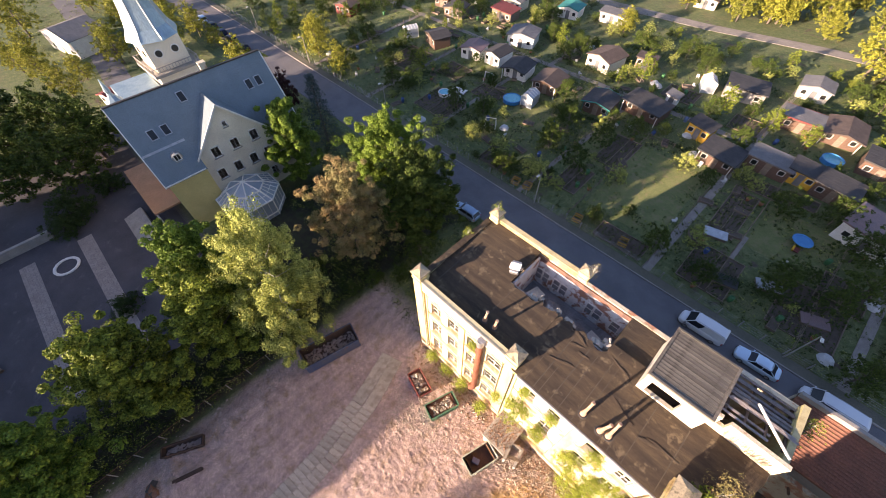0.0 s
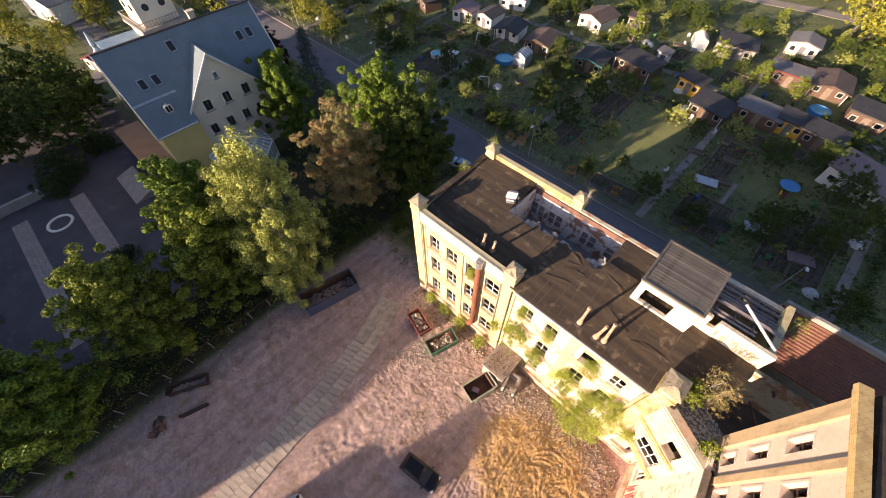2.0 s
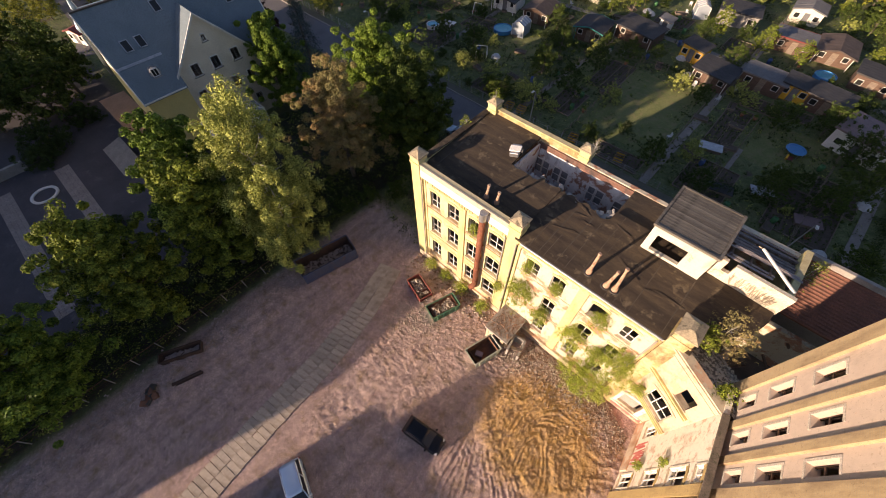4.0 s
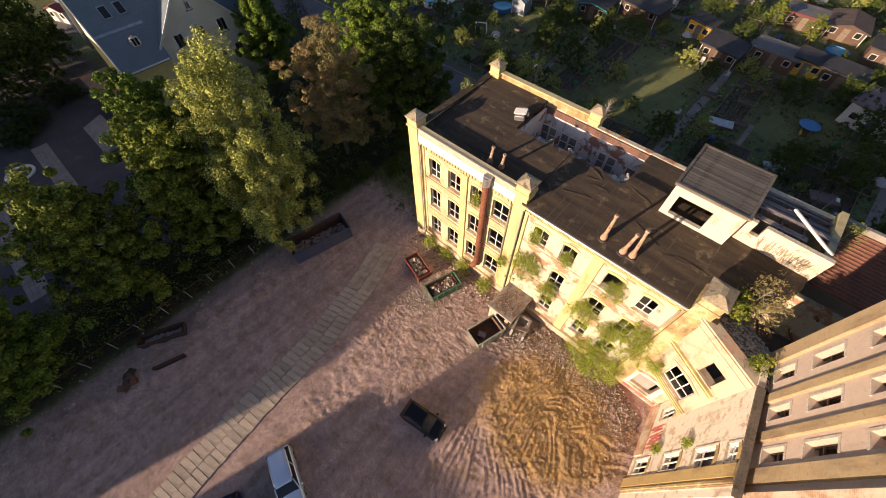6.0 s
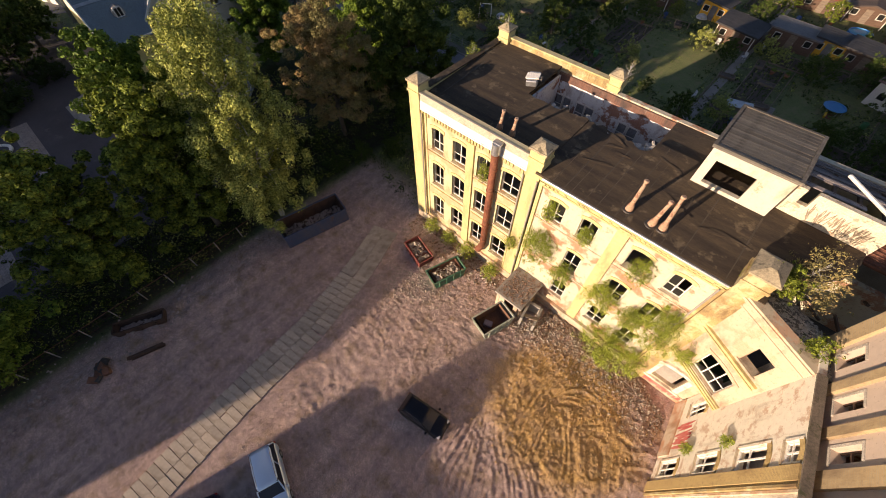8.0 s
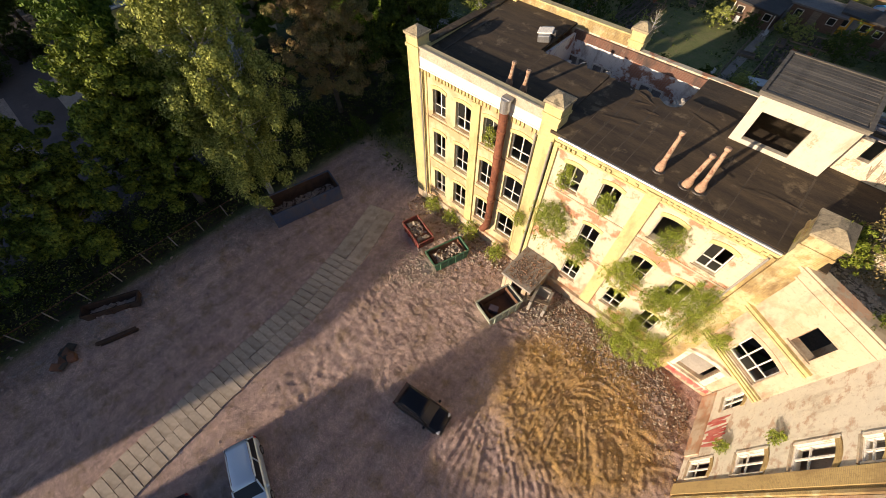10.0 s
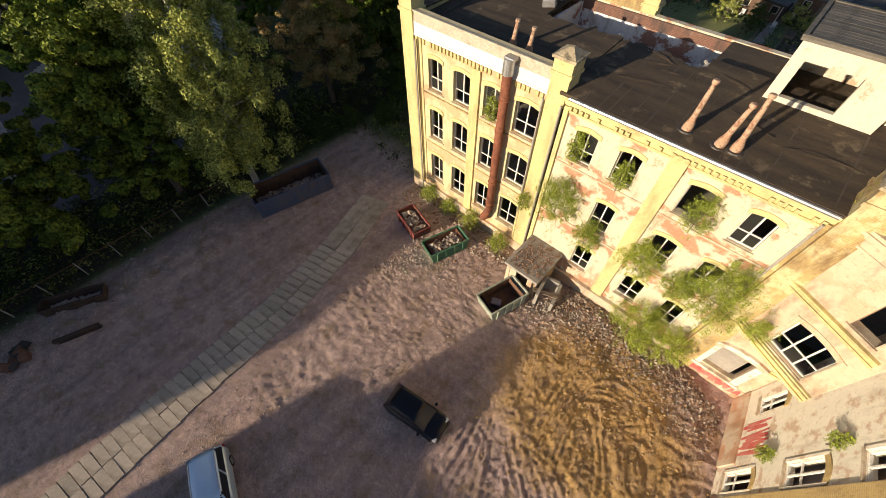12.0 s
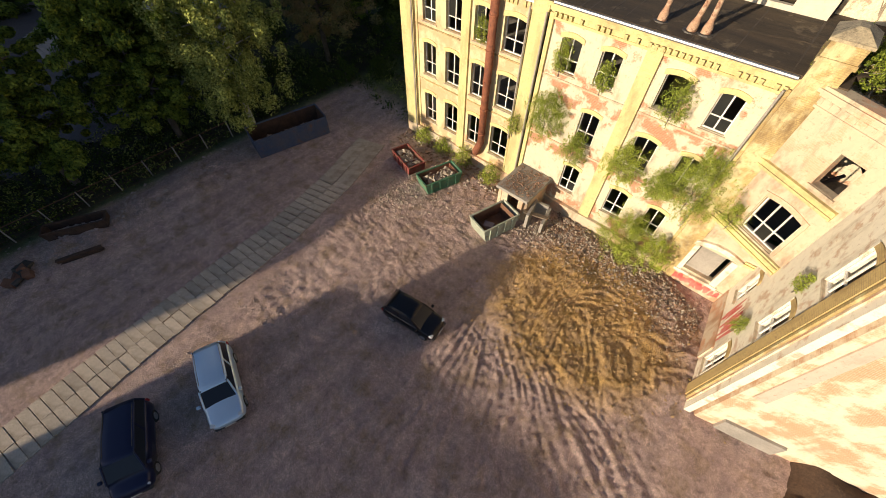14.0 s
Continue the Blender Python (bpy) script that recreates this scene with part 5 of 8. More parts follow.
def big_house():
    h = thing("villa", "large cream rendered house with blue-grey roof and glass conservatory", "house")
    X0, XR, X1, Y0, Y1, ZE, ZR = -47.0, -41.1, -35.9, -10.8, 8.2, 9.3, 17.0
    part("wall", boxes((X0, X1, Y0, -5.8, 0, ZE)), STUCCO_YELLOW, h, "ochre yellow rendered wall")
    part("wall", boxes((X0, X1 - 0.6, -5.8, Y1, 0, ZE)), STUCCO, h)
    # gable ends under the roof
    for y in (Y0, Y1 - 0.3):
        bm = bmesh.new()
        prism(bm, [(X0, ZE), (X1, ZE), (XR, ZR - 0.2)], y, y + 0.3)
        part("wall", bm, STUCCO, h)
    slope = (ZR - ZE) / (X1 - XR)
    for xe, ya, yb in ((X1 + 0.6, Y0 - 0.4, -5.75), (-36.4, -5.75, 3.9), (X1 + 0.6, 3.9, Y1 + 0.4), (X0 - 0.6, Y0 - 0.4, Y1 + 0.4)):
        bm = bmesh.new()
        ze = ZR - abs(xe - XR) * slope
        prism(bm, [(XR, ZR), (xe, ze), (xe, ze - 0.22), (XR, ZR - 0.25)], ya, yb)
        bmesh.ops.recalc_face_normals(bm, faces=bm.faces[:])
        part("roof", bm, SLATE, h)
    part("ridge", boxes((XR - 0.15, XR + 0.15, Y0 - 0.4, Y1 + 0.4, ZR - 0.05, ZR + 0.1)), DARK_METAL, h)
    for y in (Y0 - 0.45, Y1 + 0.33):
        bm = bmesh.new()
        prism(bm, [(XR, ZR + 0.06), (X1 + 0.6, ZR + 0.06 - (X1 + 0.6 - XR) * slope), (X1 + 0.6, ZR - 0.25 - (X1 + 0.6 - XR) * slope), (XR, ZR - 0.25)], y, y + 0.12)
        part("verge", bm, WHITE, h, "white verge board")
    # cross gable facing the yard
    gx, ga, gb, gz, top = -36.3, -5.8, 3.9, 9.6, 15.0
    mid = (ga + gb) / 2
    bm = bmesh.new()
    swap = Matrix(((0, 1, 0, 0), (1, 0, 0, 0), (0, 0, 1, 0), (0, 0, 0, 1)))
    prism(bm, [(ga, 0), (gb, 0), (gb, gz), (mid, top), (ga, gz)], gx - 5, gx, swap)
    bmesh.ops.recalc_face_normals(bm, faces=bm.faces[:])
    part("gable_wall", bm, STUCCO, h, "cream rendered gable with two rows of windows")
    for a, b in ((ga - 0.4, mid), (gb + 0.4, mid)):
        k = (top - gz) / (mid - ga)
        za = top - abs(a - mid) * k
        bm = bmesh.new()
        prism(bm, [(a, za + 0.1), (mid, top + 0.1), (mid, top + 0.3), (a, za + 0.3)], gx - 6, gx + 0.35, swap)
        bmesh.ops.recalc_face_normals(bm, faces=bm.faces[:])
        part("roof", bm, SLATE, h)
        bm = bmesh.new()
        prism(bm, [(a, za - 0.02), (mid, top - 0.02), (mid, top + 0.3), (a, za + 0.3)], gx + 0.35, gx + 0.45, swap)
        bmesh.ops.recalc_face_normals(bm, faces=bm.faces[:])
        part("verge", bm, WHITE, h, "white verge board")
    face = lambda y, z: pose(gx, y, z, 0, 0, 90)
    for z, ys in ((9.2, (-3.6, -0.9, 1.9)), (5.9, (-4.3, -1.9, 0.5, 2.8)), (2.4, (-4.5, 2.6))):
        for y in ys:
            house_window(h, face(y, z))
    house_window(h, face(mid, 12.3), 0.5, 0.8)
    # the low roof beside the gable with a round-headed dormer, a lead flashing where it begins
    part("flashing", boxes((-0.14, 0.14, Y0 - 0.4, -5.9, 0.02, 0.07)), GALV, h, "pale metal flashing", pose(-37.6, 0, ZR - (-37.6 - XR) * slope, 0, math.degrees(math.atan(slope)), 0))
    part("gutter", boxes((X1 + 0.55, X1 + 0.72, Y0 - 0.4, -5.9, 8.32, 8.46)), WHITE, h, "white eaves gutter")
    tilt = math.degrees(math.atan(slope))
    for y, d in ((-8.6, 4.0), (-7.0, 4.0), (-3.2, 1.6), (5.0, 3.0), (6.4, 3.0)):
        skylight(h, pose(XR + d * 0.62, y, ZR - d * 0.62 * slope, 0, tilt, 0), 1.3, 0.9)
    bm = bmesh.new()
    prism(bm, [(-0.6, 0), (0.6, 0), (0.6, 0.7), (0.4, 1.15), (0, 1.3), (-0.4, 1.15), (-0.6, 0.7)], 0, 1.8)
    part("dormer", bm, GALV, h, at=pose(-36.6, -7.9, 10.0, 0, 0, 90))
    house_window(h, pose(-36.55, -7.9, 10.65, 0, 0, 90), 0.7, 0.9)
    bm = bmesh.new()
    box(bm, -41.7, -41.1, 0.7, 1.5, 15.8, 17.8)
    box(bm, -41.78, -41.02, 0.62, 1.58, 17.8, 17.95)
    part("chimney", bm, BRICK_RED, h)
    # conservatory: eight sides, glazed, with a ribbed glass roof
    c, R, n = Vector((-34.0, -3.0, 0)), 4.4, 8
    ring = lambda r, z: [c + Vector((r * math.cos(math.pi / 8 + 2 * math.pi * k / n), r * math.sin(math.pi / 8 + 2 * math.pi * k / n), z)) for k in range(n)]
    for k in range(n):
        a, b = ring(R, 0)[k], ring(R, 0)[(k + 1) % n]
        up, mid_z = Vector((0, 0, 3.0)), Vector((0, 0, 0.7))
        i1, i2 = ring(R * 0.6, 4.1)[k], ring(R * 0.6, 4.1)[(k + 1) % n]
        tip = c + Vector((0, 0, 5.0))
        bm = bmesh.new()
        tube(bm, a, a + up, 0.08, 0.08, 6)
        tube(bm, a + up, i1, 0.13, 0.12, 6)
        tube(bm, i1, tip, 0.12, 0.1, 6)
        for p, q in ((a + up, b + up), (i1, i2), (a + mid_z, b + mid_z)):
            tube(bm, p, q, 0.12, 0.12, 6)
        for s in (0.25, 0.5, 0.75):
            tube(bm, (a + up).lerp(b + up, s), i1.lerp(i2, s), 0.07, 0.06, 5)
            tube(bm, a.lerp(b, s), (a + up).lerp(b + up, s), 0.035, 0.035, 5)
        tube(bm, (a + up).lerp(i1, 0.5), (b + up).lerp(i2, 0.5), 0.04, 0.04, 5)
        part("conservatory_frame", bm, WHITE, h, "white conservatory glazing bars")
        for quad in ((a, b, b + up, a + up), (a + up, b + up, i2, i1), (i1, i2, tip)):
            bm = bmesh.new()
            bm.faces.new([bm.verts.new(p) for p in quad])
            part("conservatory_pane", bm, GREEN_GLASS, h, "grey-blue conservatory glass")
    # canopy over the side terrace with its steps
    t = part("terrace", boxes((-52.0, -39.2, -14.4, -10.8, 2.7, 2.95)), TERRACE, h, "tan terrace deck above the side entrance")
    for x in (-51.8, -47.5, -43.4, -39.4):
        part("post", boxes((x, x + 0.2, -14.3, -14.1, 0, 2.7)), WHITE, t)
    bm = boxes((-52, -39.2, -14.42, -14.36, 3.75, 3.83), (-52, -39.2, -14.42, -14.36, 3.3, 3.36))
    for k in range(14):
        box(bm, -52 + k * 0.98, -51.94 + k * 0.98, -14.41, -14.36, 2.95, 3.8)
    part("railing", bm, DARK_METAL, t)
    for k in range(6):
        part("step", boxes((-45.5 + 0.1 * k, -38.0, -18.2 + k * 0.45, -17.72 + k * 0.45, 0, 0.17 * (k + 1))), CONCRETE, h)


def glass_panes():
    n = Nodes("conservatory_glass")
    return n.done(n.mix(n.noise(0.6), (0.28, 0.32, 0.35), (0.42, 0.46, 0.49)), 0.1)


GREEN_GLASS = glass_panes()
TERRACE = surface("terrace_deck", (0.40, 0.23, 0.14), (0.33, 0.2, 0.12), 0.6, 15, 0.85, 0.2)
big_house()


def church():
    t = thing("church_tower", "cream church tower with flared pale-blue metal spire", "church", pose(-57.5, 0.3, 0, 0, 0, 3))
    part("wall", boxes((-3, 3, -3, 3, 0, 12.4)), STUCCO, t)
    bm = boxes((-3.5, 3.5, -3.5, 3.5, 12.4, 12.8))
    for k in range(15):
        for s in (-3.45, 3.38):
            box(bm, -3.4 + k * 0.48, -3.33 + k * 0.48, s, s + 0.07, 12.8, 13.7)
            box(bm, s, s + 0.07, -3.4 + k * 0.48, -3.33 + k * 0.48, 12.8, 13.7)
    for s in (-3.47, 3.36):
        box(bm, -3.47, 3.47, s, s + 0.1, 13.7, 13.8)
        box(bm, s, s + 0.1, -3.36, 3.36, 13.7, 13.8)
    part("gallery", bm, CONCRETE, t, "stone gallery with balustrade")
    part("wall", boxes((-2.6, 2.6, -2.6, 2.6, 12.8, 17.0)), STUCCO, t)
    for a in (0, 90, 180, 270):
        m = pose(0, 0, 0, 0, 0, a)
        for dx in (-1.2, 1.2):
            bm = bmesh.new()
            lathe(bm, [(0.62, -0.06), (0.62, 0.06)], 14)
            w = part("round_window", bm, WHITE, t, at=m @ pose(dx, -2.6, 15.2, 90, 0, 0))
            bm = bmesh.new()
            lathe(bm, [(0.48, -0.08), (0.48, 0.09)], 14)
            part("pane", bm, GLASS, w)
    bm = bmesh.new()
    prof = [(3.7, 16.9), (3.6, 17.15), (2.9, 18.3), (2.3, 20.5), (1.75, 24.0), (1.15, 28.0), (0.4, 33.0), (0.1, 36.0)]
    lathe(bm, prof, 8)
    part("spire", bm, COPPER, t, "pale-blue sheet metal spire")
    bm = bmesh.new()
    for k in range(8):
        for (r0, z0), (r1, z1) in zip(prof[1:], prof[2:]):
            a = 2 * math.pi * k / 8
            tube(bm, (r0 * math.cos(a), r0 * math.sin(a), z0), (r1 * math.cos(a), r1 * math.sin(a), z1), 0.07, 0.06, 5)
    part("spire_seam", bm, GALV, t)
    n = thing("church_nave", "low church nave with pale metal roof", "church")
    part("wall", boxes((-64, -49.5, -8.0, -2.9, 0, 8.0)), STUCCO, n)
    bm = bmesh.new()
    prism(bm, [(-64.5, 8), (-49.0, 8), (-52.5, 11.0), (-61, 11.0)], -8.4, -2.9)
    part("roof", bm, COPPER, n)
    bm = bmesh.new()
    lathe(bm, [(0.95, 8.5), (0.95, 10.6), (1.25, 10.8), (1.35, 11.3), (1.0, 12.2), (0.45, 12.8), (0.3, 13.2), (0.4, 13.5), (0.05, 15.2)], 8, (-53.5, -9.3, 0))
    part("turret", bm, COPPER, n, "small onion-domed turret")


church()


def forecourt():
    """Asphalt court beside the villa with two paved strips, a round stone kerb and a clipped bush."""
    yard = sheet("forecourt", [(-70, -60), (-18.5, -60), (-18.5, -14), (-30, -12), (-70, -12)], 0.03, 0.3, TAR, "dark asphalt court beside the villa", "pavement")
    for name, y0, y1, ang in (("paved_strip", -31.4, -29.4, 3.5), ("paved_strip", -24.4, -22.6, 3.0)):
        bm = bmesh.new()
        for i in range(34):
            for j in range(4):
                box(bm, -46 + i * 0.72, -45.3 + i * 0.72, y0 + j * 0.47, y0 + 0.45 + j * 0.47, 0.02, 0.06)
        tagged(part(name, bm, PAVING), "strip of light square paving in the court", "paving", kind="structure")
    ring = thing("stone_ring", "round kerb of pale stones set in asphalt", "kerb ring", pose(-42.0, -26.6, 0.03))
    bm = bmesh.new()
    box(bm, 1.25, 1.6, -0.16, 0.16, 0, 0.16)
    stone = mesh_of(bevel(bm, 0.02), "stone", WHITE)
    for k in range(26):
        part("stone", stone, WHITE, ring, at=pose(0, 0, 0, 0, 0, 360 * k / 26))
    bm = boxes((-49.5, -49.0, -40, -26.5, 0, 1.3))
    tagged(part("garden_wall", bm, CONCRETE), "low pale garden wall beside the court", "wall", kind="structure")
    for x, y in ((-31.5, -36.0), (-36, -43)):
        b = thing("bench", "pale wooden bench in the court", "bench", pose(x, y, 0, 0, 0, 20))
        part("seat", boxes((-0.9, 0.9, -0.25, 0.25, 0.42, 0.48)), WOOD, b)
        for dx in (-0.75, 0.65):
            part("leg", boxes((dx, dx + 0.1, -0.22, 0.22, 0, 0.42)), WOOD_DARK, b)


TAR = surface("court_tar", (0.06, 0.056, 0.062), (0.085, 0.078, 0.084), 0.3, 20, 0.9, 0.3, stain=(0.12, 0.11, 0.11), stain_at=(0.58, 0.7))
PAVING = surface("paving", (0.32, 0.27, 0.24), (0.25, 0.21, 0.19), 0.8, 6, 0.9, 0.3)
forecourt()

# ---- vehicles ----
def paint(name, col, metal=0.3):
    n = Nodes(name)
    c = n.mix(n.noise(2.0, 4), tuple(v * 0.9 for v in col), col)
    m = n.done(c, 0.32, metal=metal)
    n.bsdf.inputs["Coat Weight"].default_value = 0.35
    n.bsdf.inputs["Coat Roughness"].default_value = 0.08
    n.bsdf.inputs["Specular IOR Level"].default_value = 0.25
    return m


PAINT_BLACK, PAINT_SILVER = paint("black_paint", (0.006, 0.006, 0.009), 0.0), paint("silver_paint", (0.62, 0.76, 0.88), 0.5)
PAINT_BLUE, PAINT_WHITE, PAINT_STREET = paint("navy_paint", (0.012, 0.016, 0.05)), paint("white_car_paint", (0.75, 0.76, 0.78), 0.0), paint("grey_blue_paint", (0.3, 0.42, 0.55), 0.4)
CAR_GLASS = paint("tinted_car_glass", (0.012, 0.016, 0.024), 0.0)
LAMP = paint("lamp_glass", (0.7, 0.7, 0.7), 0.2)
LAMP_RED = paint("tail_lamp", (0.4, 0.02, 0.02), 0.0)


def loft(bm, stations):
    """Closed rings, one after another along the body."""
    rings = [[bm.verts.new(p) for p in s] for s in stations]
    n = len(rings[0])
    for a, b in zip(rings, rings[1:]):
        for k in range(n):
            bm.faces.new((a[k], a[(k + 1) % n], b[(k + 1) % n], b[k]))
    bm.faces.new(rings[0][::-1])
    bm.faces.new(rings[-1])
    bmesh.ops.recalc_face_normals(bm, faces=bm.faces[:])


def car_body(L, W, spec):
    bm = bmesh.new()
    st = []
    for u, hw, lo, hi in spec:
        w = W / 2 * hw
        x = L * (0.5 - u)
        side = [(0.88, 0.0), (0.98, 0.14), (1.0, 0.35), (1.0, 0.6), (0.97, 0.82), (0.9, 0.95), (0.78, 1.0), (0.3, 1.035)]
        st.append([(x, w * a, lo + (hi - lo) * b) for a, b in side] + [(x, -w * a, lo + (hi - lo) * b) for a, b in side[::-1]])
    loft(bm, st)
    return bm


def car(name, label, mat, at, L=4.1, W=1.75, H=1.48, cabin=(0.27, 0.40, 0.86, 0.985), belt=0.93, hood=0.86, category="car", van=False, group=""):
    """Body, glazed cabin under a painted roof on pillars, wheels with rims, lamps, mirrors. The nose points along +x."""
    c = thing(name, label, category, at, group)
    spec = [(0.0, 0.52, 0.4, 0.58), (0.008, 0.68, 0.34, 0.64), (0.025, 0.81, 0.29, hood - 0.16), (0.055, 0.91, 0.26, hood - 0.1), (0.11, 0.97, 0.24, hood - 0.04), (0.2, 1.0, 0.22, hood), (cabin[0], 1.0, 0.22, belt - 0.01), (0.5, 1.0, 0.22, belt), (0.9, 1.0, 0.22, belt + 0.02), (0.95, 0.96, 0.24, belt), (0.98, 0.88, 0.28, belt - 0.03), (0.994, 0.76, 0.34, belt - 0.1), (1.0, 0.6, 0.4, belt - 0.2)]
    part("body", car_body(L, W, spec), mat, c, smooth=True)
    x = [L * (0.5 - u) for u in cabin]
    wb, wr = W / 2 * 0.88, W / 2 * 0.76
    def face(name, pts, m, label=""):
        bm = bmesh.new()
        bm.faces.new([bm.verts.new(p) for p in pts])
        r = bmesh.ops.extrude_face_region(bm, geom=bm.faces[:])
        mid = sum((Vector(p) for p in pts), Vector()) / len(pts)
        inward = (Vector((0, 0, belt + 0.1)) - mid).normalized() * 0.03
        for v in r["geom"]:
            if isinstance(v, bmesh.types.BMVert):
                v.co += inward
        bmesh.ops.recalc_face_normals(bm, faces=bm.faces[:])
        return part(name, bm, m, c, label)
    b0, z1 = belt - 0.02, H - 0.05
    face("windscreen", [(x[0], -wb, b0), (x[0], wb, b0), (x[1], wr, z1), (x[1], -wr, z1)], CAR_GLASS, "dark sloping windscreen")
    face("rear_window", [(x[3], -wb, b0), (x[3], wb, b0), (x[2], wr, z1), (x[2], -wr, z1)], mat if van else CAR_GLASS)
    for s in (-1, 1):
        m1 = x[0] + (x[3] - x[0]) * (0.36 if van else 0.52)
        n1 = x[1] + (x[2] - x[1]) * (0.36 if van else 0.52)
        face("side_window", [(x[0], s * wb, b0), (m1, s * wb, b0), (n1, s * wr, z1), (x[1], s * wr, z1)], CAR_GLASS)
        face("side_panel" if van else "side_window", [(m1 - 0.06, s * wb, b0), (x[3], s * wb, b0), (x[2], s * wr, z1), (n1 - 0.06, s * wr, z1)], mat if van else CAR_GLASS)
        for p, q in (((x[0], s * wb, b0), (x[1], s * wr, z1)), ((m1 - 0.03, s * wb, b0), (n1 - 0.03, s * wr, z1)), ((x[3], s * wb, b0), (x[2], s * wr, z1))):
            bm = bmesh.new()
            tube(bm, p, q, 0.05, 0.045, 6)
            part("pillar", bm, mat, c)
        bm = bmesh.new()
        box(bm, x[0] - 0.28, x[0] - 0.12, s * (W / 2 + 0.02), s * (W / 2 + 0.2), belt + 0.0, belt + 0.13)
        part("mirror", bevel(bm, 0.03), mat, c)
        part("headlight", bevel(boxes((L / 2 - 0.32, L / 2 - 0.1, s * W / 2 * 0.74 - 0.14, s * W / 2 * 0.74 + 0.1, 0.6, 0.76)), 0.03), LAMP, c, "clear headlight")
        part("tail_light", bevel(boxes((-L / 2 + 0.02, -L / 2 + 0.14, s * W / 2 * 0.84 - 0.09, s * W / 2 * 0.84 + 0.1, 0.66, 0.9)), 0.02), LAMP_RED, c, "red tail light")
        for wx in (L * 0.31, -L * 0.30):
            bm = bmesh.new()
            lathe(bm, [(0.22, -0.11), (0.3, -0.1), (0.315, -0.05), (0.315, 0.05), (0.3, 0.1), (0.22, 0.11)], 18)
            tyre = part("wheel", bm, BLACK, c, "black tyre", pose(wx, s * (W / 2 - 0.1), 0.315, 90, 0, 0), smooth=True)
            bm = bmesh.new()
            lathe(bm, [(0.2, -0.115), (0.06, -0.125), (0.06, 0.125), (0.2, 0.115)], 10)
            part("rim", bm, GALV, tyre, "metal rim")
    bm = bmesh.new()
    xm = (x[1] + x[2]) / 2
    st = []
    for px, f, dz in ((x[1] + 0.06, 0.94, -0.05), (x[1] - 0.2, 1.0, 0.0), (xm, 1.02, 0.03), (x[2] + 0.2, 1.0, 0.0), (x[2] - 0.08, 0.92, -0.06)):
        w = (wr + 0.02) * f
        st.append([(px, -w, z1 - 0.05 + dz), (px, w, z1 - 0.05 + dz), (px, w * 0.98, z1 + dz), (px, w * 0.86, z1 + 0.035 + dz), (px, w * 0.4, z1 + 0.06 + dz), (px, -w * 0.4, z1 + 0.06 + dz), (px, -w * 0.86, z1 + 0.035 + dz), (px, -w * 0.98, z1 + dz)])
    loft(bm, st)
    part("roof", bm, mat, c, smooth=True)
    for s in (-1, 1):
        bm = bmesh.new()
        tube(bm, (x[1] - 0.3, s * wr * 0.9, z1 + 0.05), (x[2] + 0.2, s * wr * 0.9, z1 + 0.05), 0.02, 0.02, 6)
        part("roof_rail", bm, DARK_METAL if mat is not PAINT_SILVER else GALV, c)
    part("bumper", bevel(boxes((L / 2 - 0.14, L / 2 + 0.02, -W * 0.4, W * 0.4, 0.3, 0.46)), 0.03), DARK_METAL, c)
    part("number_plate", boxes((L / 2 + 0.02, L / 2 + 0.035, -0.26, 0.26, 0.36, 0.47)), WHITE, c, "pale number plate")
    return c


def cars():
    car("hatchback", "black hatchback parked across the rubble yard", PAINT_BLACK, pose(13.65, -13.55, 0.02, 0, 0, 10), 3.6, 1.6, 1.42, (0.24, 0.43, 0.88, 0.985))
    car("minivan", "silver-blue people carrier parked beside the slab track", PAINT_SILVER, pose(9.0, -23.1, 0.03, 0, 0, -18.5), 4.3, 1.75, 1.62, (0.24, 0.4, 0.93, 0.975), belt=1.0)
    car("minivan", "dark navy people carrier parked beside the silver car", PAINT_BLUE, pose(8.68, -27.35, 0.03, 0, 0, -21.5), 4.15, 1.74, 1.7, (0.17, 0.33, 0.94, 0.975), belt=1.05, hood=0.95)
    z = -0.71
    car("delivery_van", "white delivery van with dark rear windows parked in the street", PAINT_WHITE, pose(22.1, 24.4, z, 0, 0, 181), 5.0, 1.95, 1.95, (0.13, 0.28, 0.95, 0.995), 1.1, 1.0, "van", True)
    car("saloon_car", "silver saloon parked in the street", PAINT_SILVER, pose(28.2, 24.4, z, 0, 0, 181), 4.5, 1.75, 1.42, (0.28, 0.42, 0.76, 0.9))
    car("delivery_van", "long white van parked in the street", PAINT_WHITE, pose(35.2, 24.4, z, 0, 0, 181), 5.4, 1.95, 2.0, (0.11, 0.25, 0.96, 0.995), 1.15, 1.05, "van", True)
    car("estate_car", "pale-blue estate car parked beside the trees", PAINT_STREET, pose(-10.5, 18.6, z + 0.02, 0, 0, 182), 4.4, 1.75, 1.5, (0.25, 0.4, 0.88, 0.98))
    for k, (x, mat, lab) in enumerate(((-101, PAINT_BLACK, "black"), (-95.5, PAINT_BLUE, "navy"), (-90.5, PAINT_BLUE, "dark blue"), (-84, PAINT_BLACK, "black"), (-107, PAINT_SILVER, "silver"))):
        car("parked_car", lab + " car parked along the far street", mat, pose(x, 20.4, z, 0, 0, 180), group="cars in the far street")


cars()

